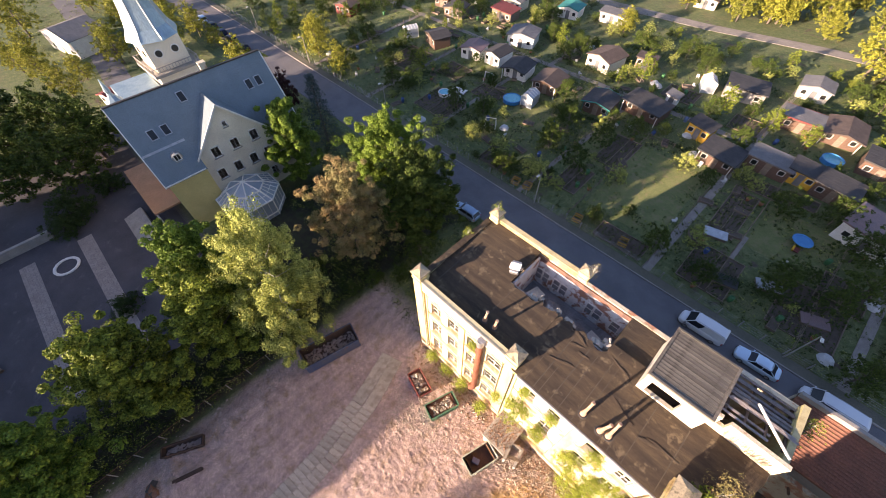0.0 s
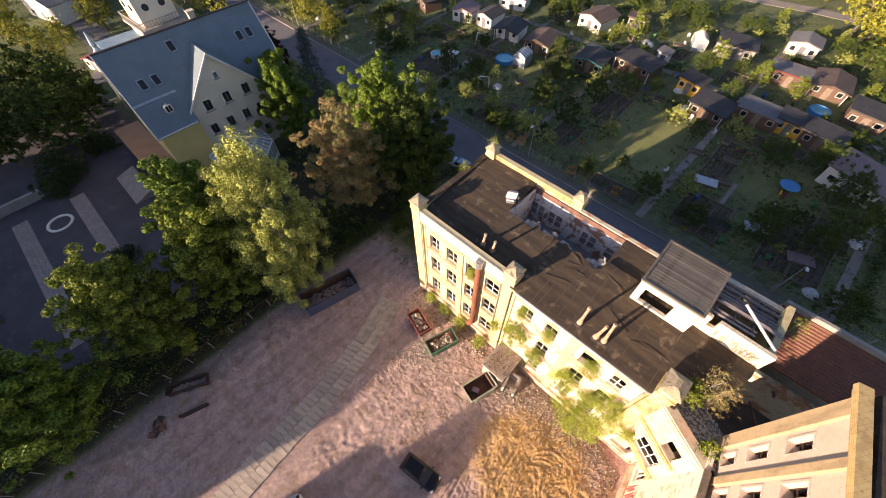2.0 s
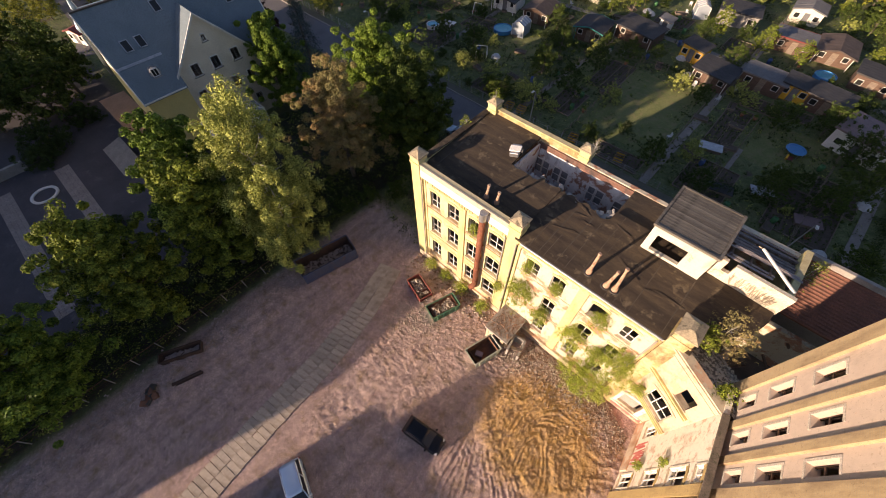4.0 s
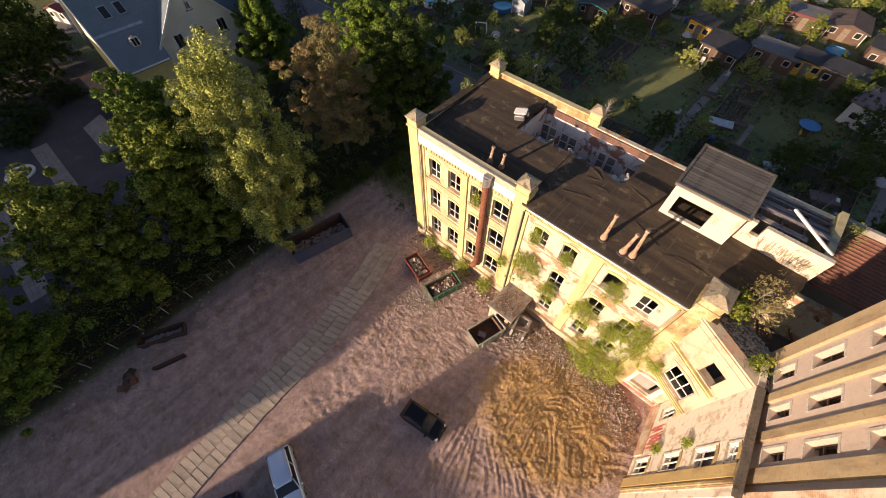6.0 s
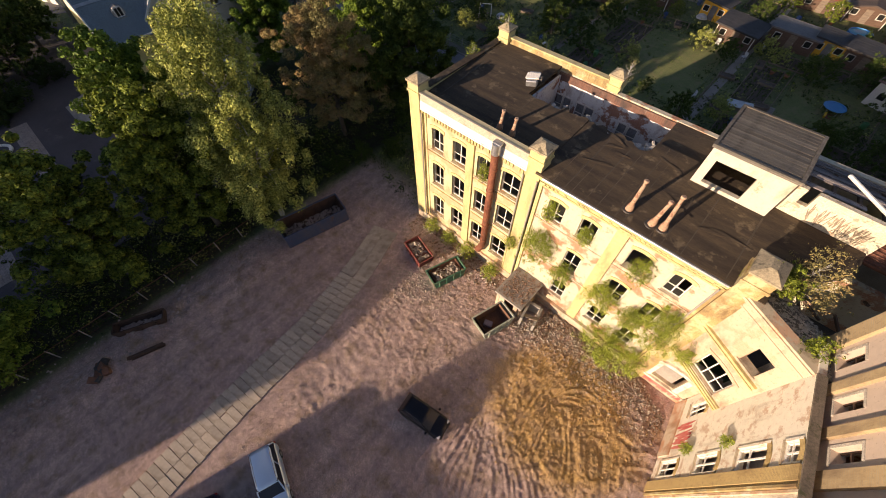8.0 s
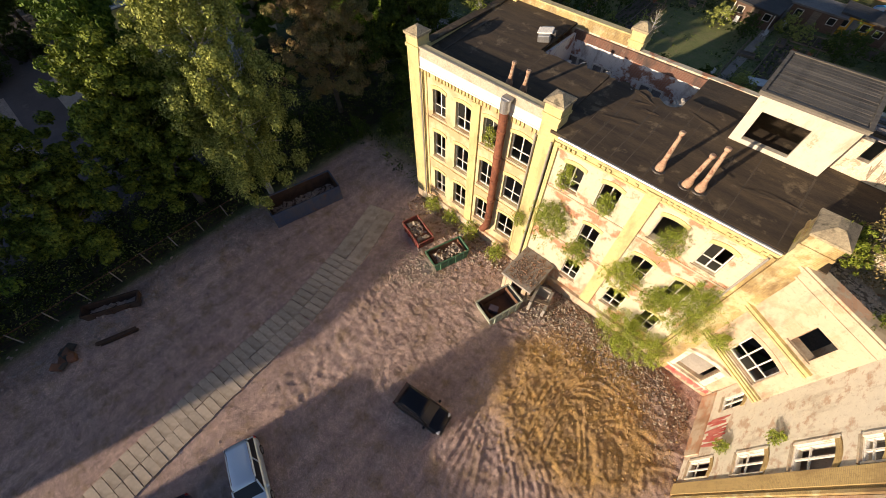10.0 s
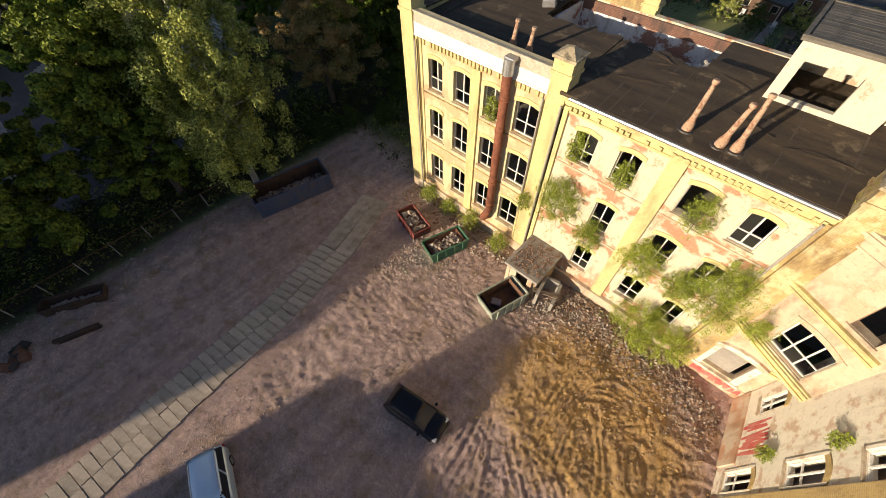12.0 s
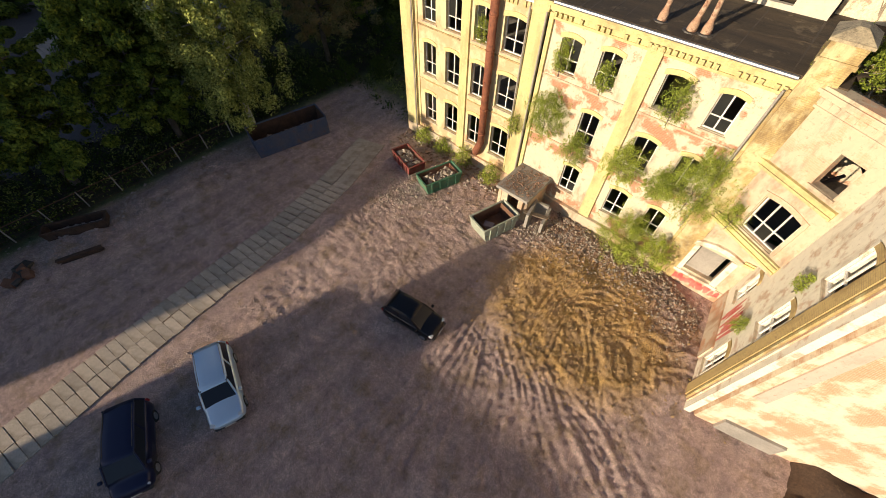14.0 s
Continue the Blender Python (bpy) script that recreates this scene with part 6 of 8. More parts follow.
# ---- allotment gardens beyond the street ----
ROOF_GREY = surface("grey_sheet", (0.13, 0.13, 0.13), (0.18, 0.175, 0.17), 0.7, 12, 0.8, 0.3)
ROOF_BLACK = surface("tar_roof", (0.03, 0.03, 0.032), (0.055, 0.052, 0.05), 0.7, 12, 0.8, 0.3)
ROOF_BROWN = surface("brown_roof", (0.075, 0.055, 0.045), (0.11, 0.08, 0.065), 0.7, 12, 0.85, 0.3)
ROOF_PINK = surface("pink_roof", (0.26, 0.17, 0.16), (0.21, 0.15, 0.145), 0.7, 12, 0.8, 0.3)
RED_PAINT = surface("red_paint", (0.2, 0.04, 0.035), (0.16, 0.04, 0.035), 1, 15, 0.8, 0.2)
YELLOW_PAINT = surface("yellow_paint", (0.75, 0.42, 0.03), (0.65, 0.36, 0.03), 1, 15, 0.8, 0.2)
TEAL_PAINT = surface("teal_paint", (0.02, 0.25, 0.22), (0.03, 0.2, 0.18), 1, 15, 0.8, 0.2)
BLUE_PLASTIC = surface("blue_plastic", (0.04, 0.22, 0.5), (0.05, 0.28, 0.55), 1, 20, 0.4, 0.1)
WATER = surface("pool_water", (0.12, 0.45, 0.55), (0.16, 0.5, 0.58), 1, 6, 0.08, 0.1)
HEDGE = leaf_material("hedge_leaf", (0.025, 0.045, 0.012), (0.065, 0.1, 0.028))
PATH_GREY = surface("garden_path", (0.30, 0.27, 0.23), (0.24, 0.21, 0.18), 0.7, 9, 0.95, 0.4)
SOIL = surface("dug_soil", (0.13, 0.1, 0.075), (0.09, 0.07, 0.052), 1.0, 8, 0.95, 0.8)
LAWN = surface("lawn", (0.12, 0.145, 0.046), (0.17, 0.185, 0.065), 0.5, 9, 0.95, 0.6, stain=(0.2, 0.175, 0.08), stain_at=(0.5, 0.66))


def on_ground(x, y, rz=0.0, dz=0.0):
    return pose(x, y, ground_z(x, y) + dz, 0, 0, rz)


def shed(label, x, y, rz, w, d, h, wall, roof, kind="gable", rise=0.9, porch=0.0, category="shed", name="garden_shed", trim=None):
    """A small garden house: walls, pitched or lean-to roof, door and windows, sometimes a porch."""
    s = thing(name, label, category, on_ground(x, y, rz, -0.15))
    rise *= 0.65
    bm = bmesh.new()
    if kind == "gable":
        prism(bm, [(-w / 2, 0), (w / 2, 0), (w / 2, h), (0, h + rise), (-w / 2, h)], -d / 2, d / 2)
    else:
        prism(bm, [(-w / 2, 0), (w / 2, 0), (w / 2, h), (-w / 2, h + rise)], -d / 2, d / 2)
    bmesh.ops.recalc_face_normals(bm, faces=bm.faces[:])
    part("wall", bm, wall, s)
    o, t = 0.3, 0.09
    slopes = [(-w / 2 - o, h - rise * o / (w / 2), 0, h + rise), (w / 2 + o, h - rise * o / (w / 2), 0, h + rise)] if kind == "gable" else [(-w / 2 - o, h + rise + rise * o / w, w / 2 + o, h - rise * o / w)]
    for xa, za, xb, zb in slopes:
        bm = bmesh.new()
        prism(bm, [(xa, za + 0.02), (xb, zb + 0.02), (xb, zb + t), (xa, za + t)], -d / 2 - o - porch, d / 2 + o)
        bmesh.ops.recalc_face_normals(bm, faces=bm.faces[:])
        r = part("roof", bm, roof, s)
        bm = bmesh.new()
        for k in range(1, 6):
            yy = -d / 2 - o - porch + (d + 2 * o + porch) * k / 6
            prism(bm, [(xa, za + t), (xb, zb + t), (xb, zb + t + 0.012), (xa, za + t + 0.012)], yy - 0.04, yy + 0.04)
        bmesh.ops.recalc_face_normals(bm, faces=bm.faces[:])
        part("roof_batten", bm, roof, r)
        for yy in (-d / 2 - o - porch - 0.03, d / 2 + o - 0.02):
            bm = bmesh.new()
            prism(bm, [(xa, za - 0.1), (xb, zb - 0.1), (xb, zb + t + 0.02), (xa, za + t + 0.02)], yy, yy + 0.05)
            bmesh.ops.recalc_face_normals(bm, faces=bm.faces[:])
            part("fascia", bm, trim or roof, r)
    dr = part("door", boxes((-0.45, 0.45, -d / 2 - 0.05, -d / 2 + 0.02, 0.1, 2.0)), ROOF_GREY if wall is not WOOD_DARK else WOOD, s)
    part("handle", boxes((0.32, 0.37, -d / 2 - 0.1, -d / 2 - 0.05, 1.0, 1.12)), GALV, dr)
    for dx in (-w * 0.32, w * 0.32):
        if w > 3:
            win = part("window", boxes((dx - 0.45, dx + 0.45, -d / 2 - 0.04, -d / 2 + 0.02, 1.0, 1.85)), WHITE, s)
            part("pane", boxes((dx - 0.38, dx + 0.38, -d / 2 - 0.05, -d / 2 - 0.02, 1.07, 1.78)), GLASS, win)
    if porch:
        for dx in (-w / 2 + 0.1, w / 2 - 0.2):
            part("porch_post", boxes((dx, dx + 0.1, -d / 2 - porch + 0.1, -d / 2 - porch + 0.2, 0, h)), trim or WHITE, s)
    return s


def sheds():
    S = shed
    S("white garden house with grey gable roof", -36.5, 65.5, 20, 6, 5, 2.6, WHITE, ROOF_GREY, rise=1.0, category="garden house")
    S("brown timber shed with dark roof", -51.0, 52.5, -20, 5, 4, 2.4, WOOD_DARK, ROOF_BLACK)
    S("white garden house with pink roof and sun sail", -41.0, 54.0, 15, 4.5, 4, 2.3, WHITE, ROOF_PINK)
    S("white garden house with black roof", -35.4, 55.5, 0, 4, 4.5, 2.4, WHITE, ROOF_BLACK)
    S("white garden house with black roof and porch", -28.7, 54.2, 10, 5, 4, 2.4, WHITE, ROOF_BLACK, porch=1.2)
    S("garden house with weathered brown roof", -21.0, 54.0, 8, 5, 4.5, 2.4, WOOD_DARK, ROOF_BROWN, rise=1.1, porch=0.8)
    S("cream garden house with light brown gable roof", -17.5, 68.8, -10, 5.5, 5.5, 2.5, STUCCO, ROOF_BROWN, rise=1.2, category="garden house")
    S("small brown lean-to shed", -11.2, 74.0, 10, 3.5, 2.5, 2.1, WOOD, ROOF_BROWN, "pent", 0.4)
    S("dark garden shed with teal roof edge", -10.0, 54.4, 5, 5, 4.5, 2.3, WOOD_DARK, ROOF_BLACK, rise=0.8, trim=TEAL_PAINT, porch=0.5)
    S("dark garden house with white trim and flat roof", -3.2, 58.4, -5, 7, 4, 2.3, WOOD_DARK, ROOF_BLACK, "pent", 0.5, 0.8)
    S("small white tool shed", -1.0, 64.0, 0, 1.9, 1.9, 2.1, WHITE, ROOF_GREY, "pent", 0.4)
    S("grey shed with dark flat roof", 7.4, 75.8, 12, 6.5, 5, 2.4, CONCRETE, ROOF_BLACK, "pent", 0.4)
    S("bright yellow garden shed with pale roof edge", 6.6, 58.4, -8, 3.6, 3.0, 2.3, YELLOW_PAINT, ROOF_BLACK, "pent", 0.5)
    S("black garden house with white windows", 11.5, 54.0, -3, 5.4, 4.2, 2.3, WOOD_DARK, ROOF_BLACK, "pent", 0.5, 0.6)
    S("low garden house with grey-brown flat roof", 17.7, 57.3, 0, 6, 3.6, 2.2, WOOD_DARK, ROOF_GREY, "pent", 0.3)
    S("black garden house with yellow boards", 22.0, 58.0, 0, 3.6, 3.6, 2.2, YELLOW_PAINT, ROOF_BLACK, "pent", 0.4)
    S("black felt-roofed garden shed with clutter", 26.4, 57.5, -4, 5, 4, 2.2, WOOD_DARK, ROOF_BLACK, "pent", 0.4)
    S("pale grey garden house in the sun", 16.6, 84.5, 5, 4.8, 4.2, 2.4, STUCCO, ROOF_GREY)
    S("dark shed with grey roof and red edge boards", 17.8, 72.0, 8, 6, 4, 2.2, WOOD_DARK, ROOF_GREY, "pent", 0.5, trim=RED_PAINT)
    S("garden house with brown roof and white lattice porch", 23.6, 73.0, 5, 5.2, 5, 2.3, WOOD_DARK, ROOF_BROWN, rise=1.0, porch=1.0)
    S("black garden house behind a hedge", 30.0, 67.5, 0, 5, 4.5, 2.3, WOOD_DARK, ROOF_BLACK, "pent", 0.5)
    S("white garden house with brown-violet roof", 32.2, 51.5, -12, 6.5, 5.5, 2.5, WHITE, ROOF_PINK, "pent", 0.7, category="garden house")
    S("rust-red shed near the street", -81.0, 49.0, 10, 5, 4, 2.3, RED_PAINT, ROOF_BROWN)
    S("teal-roofed garden house in the distance", -37.0, 85.5, 10, 5, 4.5, 2.4, WHITE, TEAL_PAINT)
    S("white garden house in the distance", -27.5, 89.5, 10, 6, 3.5, 2.2, WHITE, ROOF_GREY, "pent", 0.4)
    S("brown shed in the distance", -58.0, 66.0, 15, 5, 4, 2.4, WOOD, ROOF_BLACK)
    S("grey shed in the distance", -67.0, 72.0, -10, 5, 4, 2.4, WOOD_DARK, ROOF_GREY)
    S("grey shed beside a lane", -50.0, 80.0, 5, 5, 4, 2.4, STUCCO, ROOF_GREY)
    S("white shed far off", -88.0, 62.0, 5, 5, 4, 2.4, WHITE, ROOF_BROWN)
    S("brown shed far off", -70.0, 90.0, 5, 5, 4, 2.4, WOOD, ROOF_BROWN)
    S("dark shed by the street's end", 42.0, 60.0, 5, 5, 4, 2.4, WOOD_DARK, ROOF_BLACK)
    S("grey shed between fruit trees", 38.0, 78.0, 15, 5, 4, 2.4, STUCCO, ROOF_GREY)
    S("red-roofed shed beside the church garden", -80.0, -8.0, 20, 4, 3.5, 2.3, WHITE, RED_PAINT)
    S("pale house beyond the lawn", -112.0, -6.0, 15, 12, 8, 4.0, WHITE, ROOF_GREY, rise=2.5, category="house", name="bungalow")
    r = random.Random(23)
    walls = ((WHITE, "white"), (WOOD, "brown timber"), (STUCCO, "cream"), (WOOD_DARK, "dark timber"))
    roofs = ((ROOF_GREY, "grey"), (ROOF_BLACK, "black"), (ROOF_BROWN, "brown"), (RED_PAINT, "red"))
    for k in range(30):
        w, rf = r.choice(walls), r.choice(roofs)
        x, y = -130 + 4.2 * k + r.uniform(-2, 2), (70, 82, 93, 112)[k % 4] + r.uniform(-4, 4)
        if x > -45 and y < 95:
            continue
        S(w[1] + " garden hut with " + rf[1] + " roof far off", x, y, r.uniform(-20, 20), r.uniform(3.5, 6), r.uniform(3, 4.5), 2.3, w[0], rf[0], r.choice(("gable", "pent")), 0.7)


sheds()


def garden_things():
    for x, y, r, lab, rim in ((-35.4, 39.0, 1.2, "small round white paddling pool", WHITE), (-23.9, 46.0, 1.7, "round blue garden pool", BLUE_PLASTIC), (24.4, 65.5, 1.5, "blue paddling pool on a lawn", BLUE_PLASTIC)):
        p = thing("pool", lab, "pool", on_ground(x, y))
        bm = bmesh.new()
        lathe(bm, [(r, 0), (r + 0.05, 0.7), (r - 0.08, 0.72), (r - 0.1, 0.5)], 24)
        part("rim", bm, rim, p)
        bm = bmesh.new()
        lathe(bm, [(r - 0.06, 0.3), (r - 0.06, 0.6)], 24)
        part("water", bm, WATER, p, "clear pool water")
    t = thing("trampoline", "round blue trampoline with red and yellow slide", "trampoline", on_ground(26.2, 45.3))
    bm = bmesh.new()
    lathe(bm, [(1.2, 0.75), (1.25, 0.82), (1.0, 0.84), (0.95, 0.8)], 24)
    part("rim", bm, BLUE_PLASTIC, t)
    bm = bmesh.new()
    lathe(bm, [(1.0, 0.77), (1.0, 0.79)], 24)
    part("mat", bm, BLUE_PLASTIC, t)
    for k in range(6):
        a = math.pi * k / 3
        part("leg", boxes((-0.03, 0.03, -0.03, 0.03, 0, 0.78)), GALV, t, at=pose(1.1 * math.cos(a), 1.1 * math.sin(a), 0))
    part("slide", boxes((-0.3, 0.3, -2.1, -1.1, 0.25, 0.33)), RED_PAINT, t, "red plastic slide", pose(0, 0, 0))
    part("slide_side", boxes((-0.5, -0.3, -2.1, -1.1, 0.2, 0.45)), YELLOW_PAINT, t)
    g = thing("glass_house", "small white-framed greenhouse in a garden", "greenhouse", on_ground(-20.8, 47.4, 8))
    for x0, y0 in ((-1.2, -1.5), (1.1, -1.5), (-1.2, 1.4), (1.1, 1.4)):
        part("post", boxes((x0, x0 + 0.1, y0, y0 + 0.1, 0, 2.0)), WHITE, g)
    bm = bmesh.new()
    prism(bm, [(-1.15, 0), (1.15, 0), (1.15, 2.0), (0, 2.6), (-1.15, 2.0)], -1.45, 1.45)
    part("glazing", bm, GREEN_GLASS, g)
    bm = bmesh.new()
    for y in (-1.5, -0.75, 0, 0.75, 1.5):
        tube(bm, (-1.2, y, 2.0), (0, y, 2.65), 0.05, 0.05, 5)
        tube(bm, (1.2, y, 2.0), (0, y, 2.65), 0.05, 0.05, 5)
    part("rafter", bm, WHITE, g)
    copy_thing(g, on_ground(1.6, 73.5, 25))
    copy_thing(g, on_ground(-58.5, 50.8, -20))
    for x, y, c in ((-32.0, 39.0, -10), (-31.7, 48.2, 15), (-21.8, 37.2, 30)):
        s = thing("swing_frame", "white tubular garden swing frame", "swing", on_ground(x, y, c))
        for sx in (-1, 1):
            bm = bmesh.new()
            tube(bm, (sx, -0.7, 0), (sx * 0.9, 0, 1.9), 0.06, 0.06, 6)
            tube(bm, (sx, 0.7, 0), (sx * 0.9, 0, 1.9), 0.06, 0.06, 6)
            part("leg", bm, WHITE, s)
        bm = bmesh.new()
        tube(bm, (-0.95, 0, 1.9), (0.95, 0, 1.9), 0.06, 0.06, 6)
        part("crossbar", bm, WHITE, s)
        part("seat", boxes((-0.6, 0.6, -0.2, 0.2, 0.5, 0.56)), WOOD, s)
    for x, y, r, mat in ((31.2, 34.4, 20, ROOF_PINK), (25.7, 35.8, 25, GALV), (-33.8, 41.5, 10, WHITE), (17.5, 39.5, 15, GALV), (21.5, 33.0, 12, ROOF_BLACK)):
        f = thing("cold_frame", "low cold frame with sheet lid in a garden bed", "cold frame", on_ground(x, y, r))
        part("box", boxes((-1.4, 1.4, -0.8, 0.8, 0, 0.4)), WOOD, f)
        part("lid", boxes((-1.5, 1.5, -0.85, 0.85, 0.4, 0.46)), mat, f)
    for x, y in ((-9.5, 29.2), (-7.5, 29.6), (2.0, 29.2), (9.0, 29.8)):
        f = thing("compost_bin", "slatted wooden compost bin near the fence", "compost bin", on_ground(x, y, 10))
        for a in range(4):
            for k in range(4):
                part("slat", boxes((-0.6, 0.6, -0.62, -0.58, 0.05 + 0.22 * k, 0.2 + 0.22 * k)), WOOD if k % 2 else YELLOW_PAINT, f, at=pose(0, 0, 0, 0, 0, 90 * a))


garden_things()


def strip(name, pts, width, mat, label, category, dz=0.05, step=1.5):
    """A path that follows the ground."""
    bm = bmesh.new()
    rows = []
    for (xa, ya), (xb, yb) in zip(pts, pts[1:]):
        n = max(1, int(math.hypot(xb - xa, yb - ya) / step))
        d = Vector((yb - ya, xa - xb)).normalized() * width / 2
        for k in range(n + 1):
            x, y = xa + (xb - xa) * k / n, ya + (yb - ya) * k / n
            rows.append([bm.verts.new((x + s * d.x, y + s * d.y, ground_z(x, y) + dz + h)) for s, h in ((-1, -0.15), (-1, 0), (1, 0), (1, -0.15))])
    for a, b in zip(rows, rows[1:]):
        for k in range(3):
            bm.faces.new((a[k], a[k + 1], b[k + 1], b[k]))
    bmesh.ops.recalc_face_normals(bm, faces=bm.faces[:])
    return tagged(part(name, bm, mat), label, category, kind="structure")


def plots():
    for pts, w in (([(13.4, 27.7), (13.7, 38), (14.0, 49), (14.3, 63), (14.6, 92)], 1.1), ([(-8, 28), (-7.5, 40), (-6.6, 52), (-6.5, 62)], 0.8), ([(-30, 28), (-29.5, 40), (-29, 60)], 0.9),
                   ([(-47, 28), (-46, 60)], 0.9), ([(36, 28), (36.5, 60), (37, 95)], 1.1), ([(-110, 60), (-60, 60.5), (-12, 61.5), (50, 62)], 1.3), ([(-66, 28), (-65, 60)], 0.9), ([(20.5, 30), (20.8, 42)], 0.6), ([(-26, 61), (-25, 95)], 0.9)):
        strip("garden_path", pts, w, PATH_GREY, "narrow worn path between garden plots", "path")
    strip("lane", [(-130, 97), (-40, 98.5), (-9, 101.5), (13, 106), (60, 112)], 3.5, PATH_GREY, "pale gravel lane behind the gardens", "road", 0.07, 3)
    for x0, x1, y0, y1 in ((1.0, 12.0, 33, 50), (-6.5, 0.5, 41, 51), (21, 30, 40.5, 50), (-44, -31, 57.5, 64), (-28, -12, 76, 86), (-22, -15, 36, 47), (18, 27, 62.5, 69)):
        strip("lawn", [((x0 + x1) / 2, y0), ((x0 + x1) / 2, y1)], x1 - x0, LAWN, "mown yellowish lawn in a garden plot", "lawn", 0.03)
    r = random.Random(5)
    # dug beds with rows of vegetables
    rows = []
    for bx, by, w, d in ((-3.5, 42, 4.5, 8), (-5.2, 33, 4, 6), (5.0, 28.6, 7, 3), (16.0, 40, 3.5, 10), (16.5, 30, 6, 7), (17, 51, 5, 3), (-38, 33, 8, 7), (-32, 43, 6, 4), (-43, 44, 6, 5), (27, 31, 7, 8), (-18, 29.5, 5, 4), (9.0, 64, 5, 5), (-4, 66, 6, 5), (-55, 40, 7, 8), (30, 38, 5, 5), (22, 52.2, 4, 2.5)):
        strip("vegetable_bed", [(bx + w / 2, by), (bx + w / 2, by + d)], w, SOIL, "dug vegetable bed with dark soil", "bed", 0.06)
        for xa, ya, xb, yb in ((bx, by, bx, by + d), (bx + w, by, bx + w, by + d), (bx, by, bx + w, by), (bx, by + d, bx + w, by + d), (bx + w / 2, by, bx + w / 2, by + d)):
            strip("bed_edging", [(xa, ya), (xb, yb)], 0.1, WOOD, "pale edging boards round a vegetable bed", "edging", 0.2)
        for k in range(int(w / 0.7)):
            for j in range(int(d / 0.35)):
                if r.random() < 0.75:
                    x, y = bx + 0.35 + 0.7 * k, by + 0.2 + 0.35 * j
                    rows.append(((x, y, ground_z(x, y) + 0.15), 0.22, 5))
    tagged(part("vegetables", leaf_mesh("vegetables", rows, 0.12, LEAF, 31), LEAF), "rows of leafy vegetables in garden beds", "vegetables", kind="stuff")
    # hedges and rough growth between the plots
    line = []
    for xa, ya, xb, yb, h in ((16, 31.5, 31, 35.5, 1.5), (-29.5, 36, -18, 36.5, 1.2), (-46, 40, -31, 50.5, 0.9), (4, 53, 14, 52.8, 0.8), (29.5, 55, 29.5, 64, 1.5), (-60, 46, -48, 46, 1.2), (-11, 61, 5, 63, 1.0), (-22, 48.5, -7, 50.5, 0.9), (15, 61, 36, 60.5, 1.2), (-47, 58, -30, 59.5, 1.5), (-75, 44, -62, 45, 1.4), (38, 30, 38, 60, 1.4), (-24, 64, -9, 66, 1.2), (0, 80, 30, 80, 1.3), (-45, 70, -12, 74, 1.1)):
        n = int(math.hypot(xb - xa, yb - ya) / 0.5)
        for k in range(n):
            x, y = xa + (xb - xa) * k / n, ya + (yb - ya) * k / n
            for z in (0.3, h * 0.75):
                line.append(((x + r.gauss(0, 0.15), y + r.gauss(0, 0.15), ground_z(x, y) + z), h * 0.45, 24))
    tagged(part("hedge", leaf_mesh("hedge", line, 0.11, HEDGE, 32), HEDGE), "dark clipped hedges between garden plots", "hedge", kind="stuff")
    for n, mat, count, size in (("undergrowth", LEAF, 2000, 0.1), ("tall_weeds", LEAF_BIRCH, 1500, 0.09), ("dark_weeds", HEDGE, 1800, 0.1), ("dry_grass", LEAF_SUNNY, 700, 0.08)):
        weeds = []
        for k in range(count):
            x, y = r.uniform(-110, 60), 28.3 + 72 * r.random() ** 1.3
            if ((3 < x < 11 and 36 < y < 48) or (21 < x < 30 and 40.5 < y < 50)) and r.random() < 0.8:
                continue
            weeds.append(((x, y, ground_z(x, y) + 0.1), r.uniform(0.2, 0.75), 16))
        for k in range(count):
            x, y = r.uniform(-50, 40), r.uniform(28.5, 66)
            if noise.noise((x * 0.16, y * 0.16, 4)) > -0.05 and not (3 < x < 11 and 36 < y < 48):
                weeds.append(((x, y, ground_z(x, y) + 0.1), r.uniform(0.15, 0.6), 14))
        for k in range(count // 3):
            x, y = r.uniform(-60, -1), r.uniform(0.5, 18.5)
            if x > -33 or y > 9:
                weeds.append(((x, y, ground_z(x, y) + 0.2), r.uniform(0.3, 0.9), 26))
        for k in range(count // 4):
            x, y = r.uniform(-19, -10.9), r.uniform(-44, 1)
            weeds.append(((x, y, 0.2), r.uniform(0.3, 1.0), 26))
        for k in range(count // 3):
            x, y = r.uniform(-170, -64), r.uniform(-20, 18)
            weeds.append(((x, y, 0.1), r.uniform(0.3, 1.0), 16))
        tagged(part(n, leaf_mesh(n, weeds, size, mat, 33 + count), mat), "low weeds and shrubs on rough ground", "undergrowth", kind="stuff")


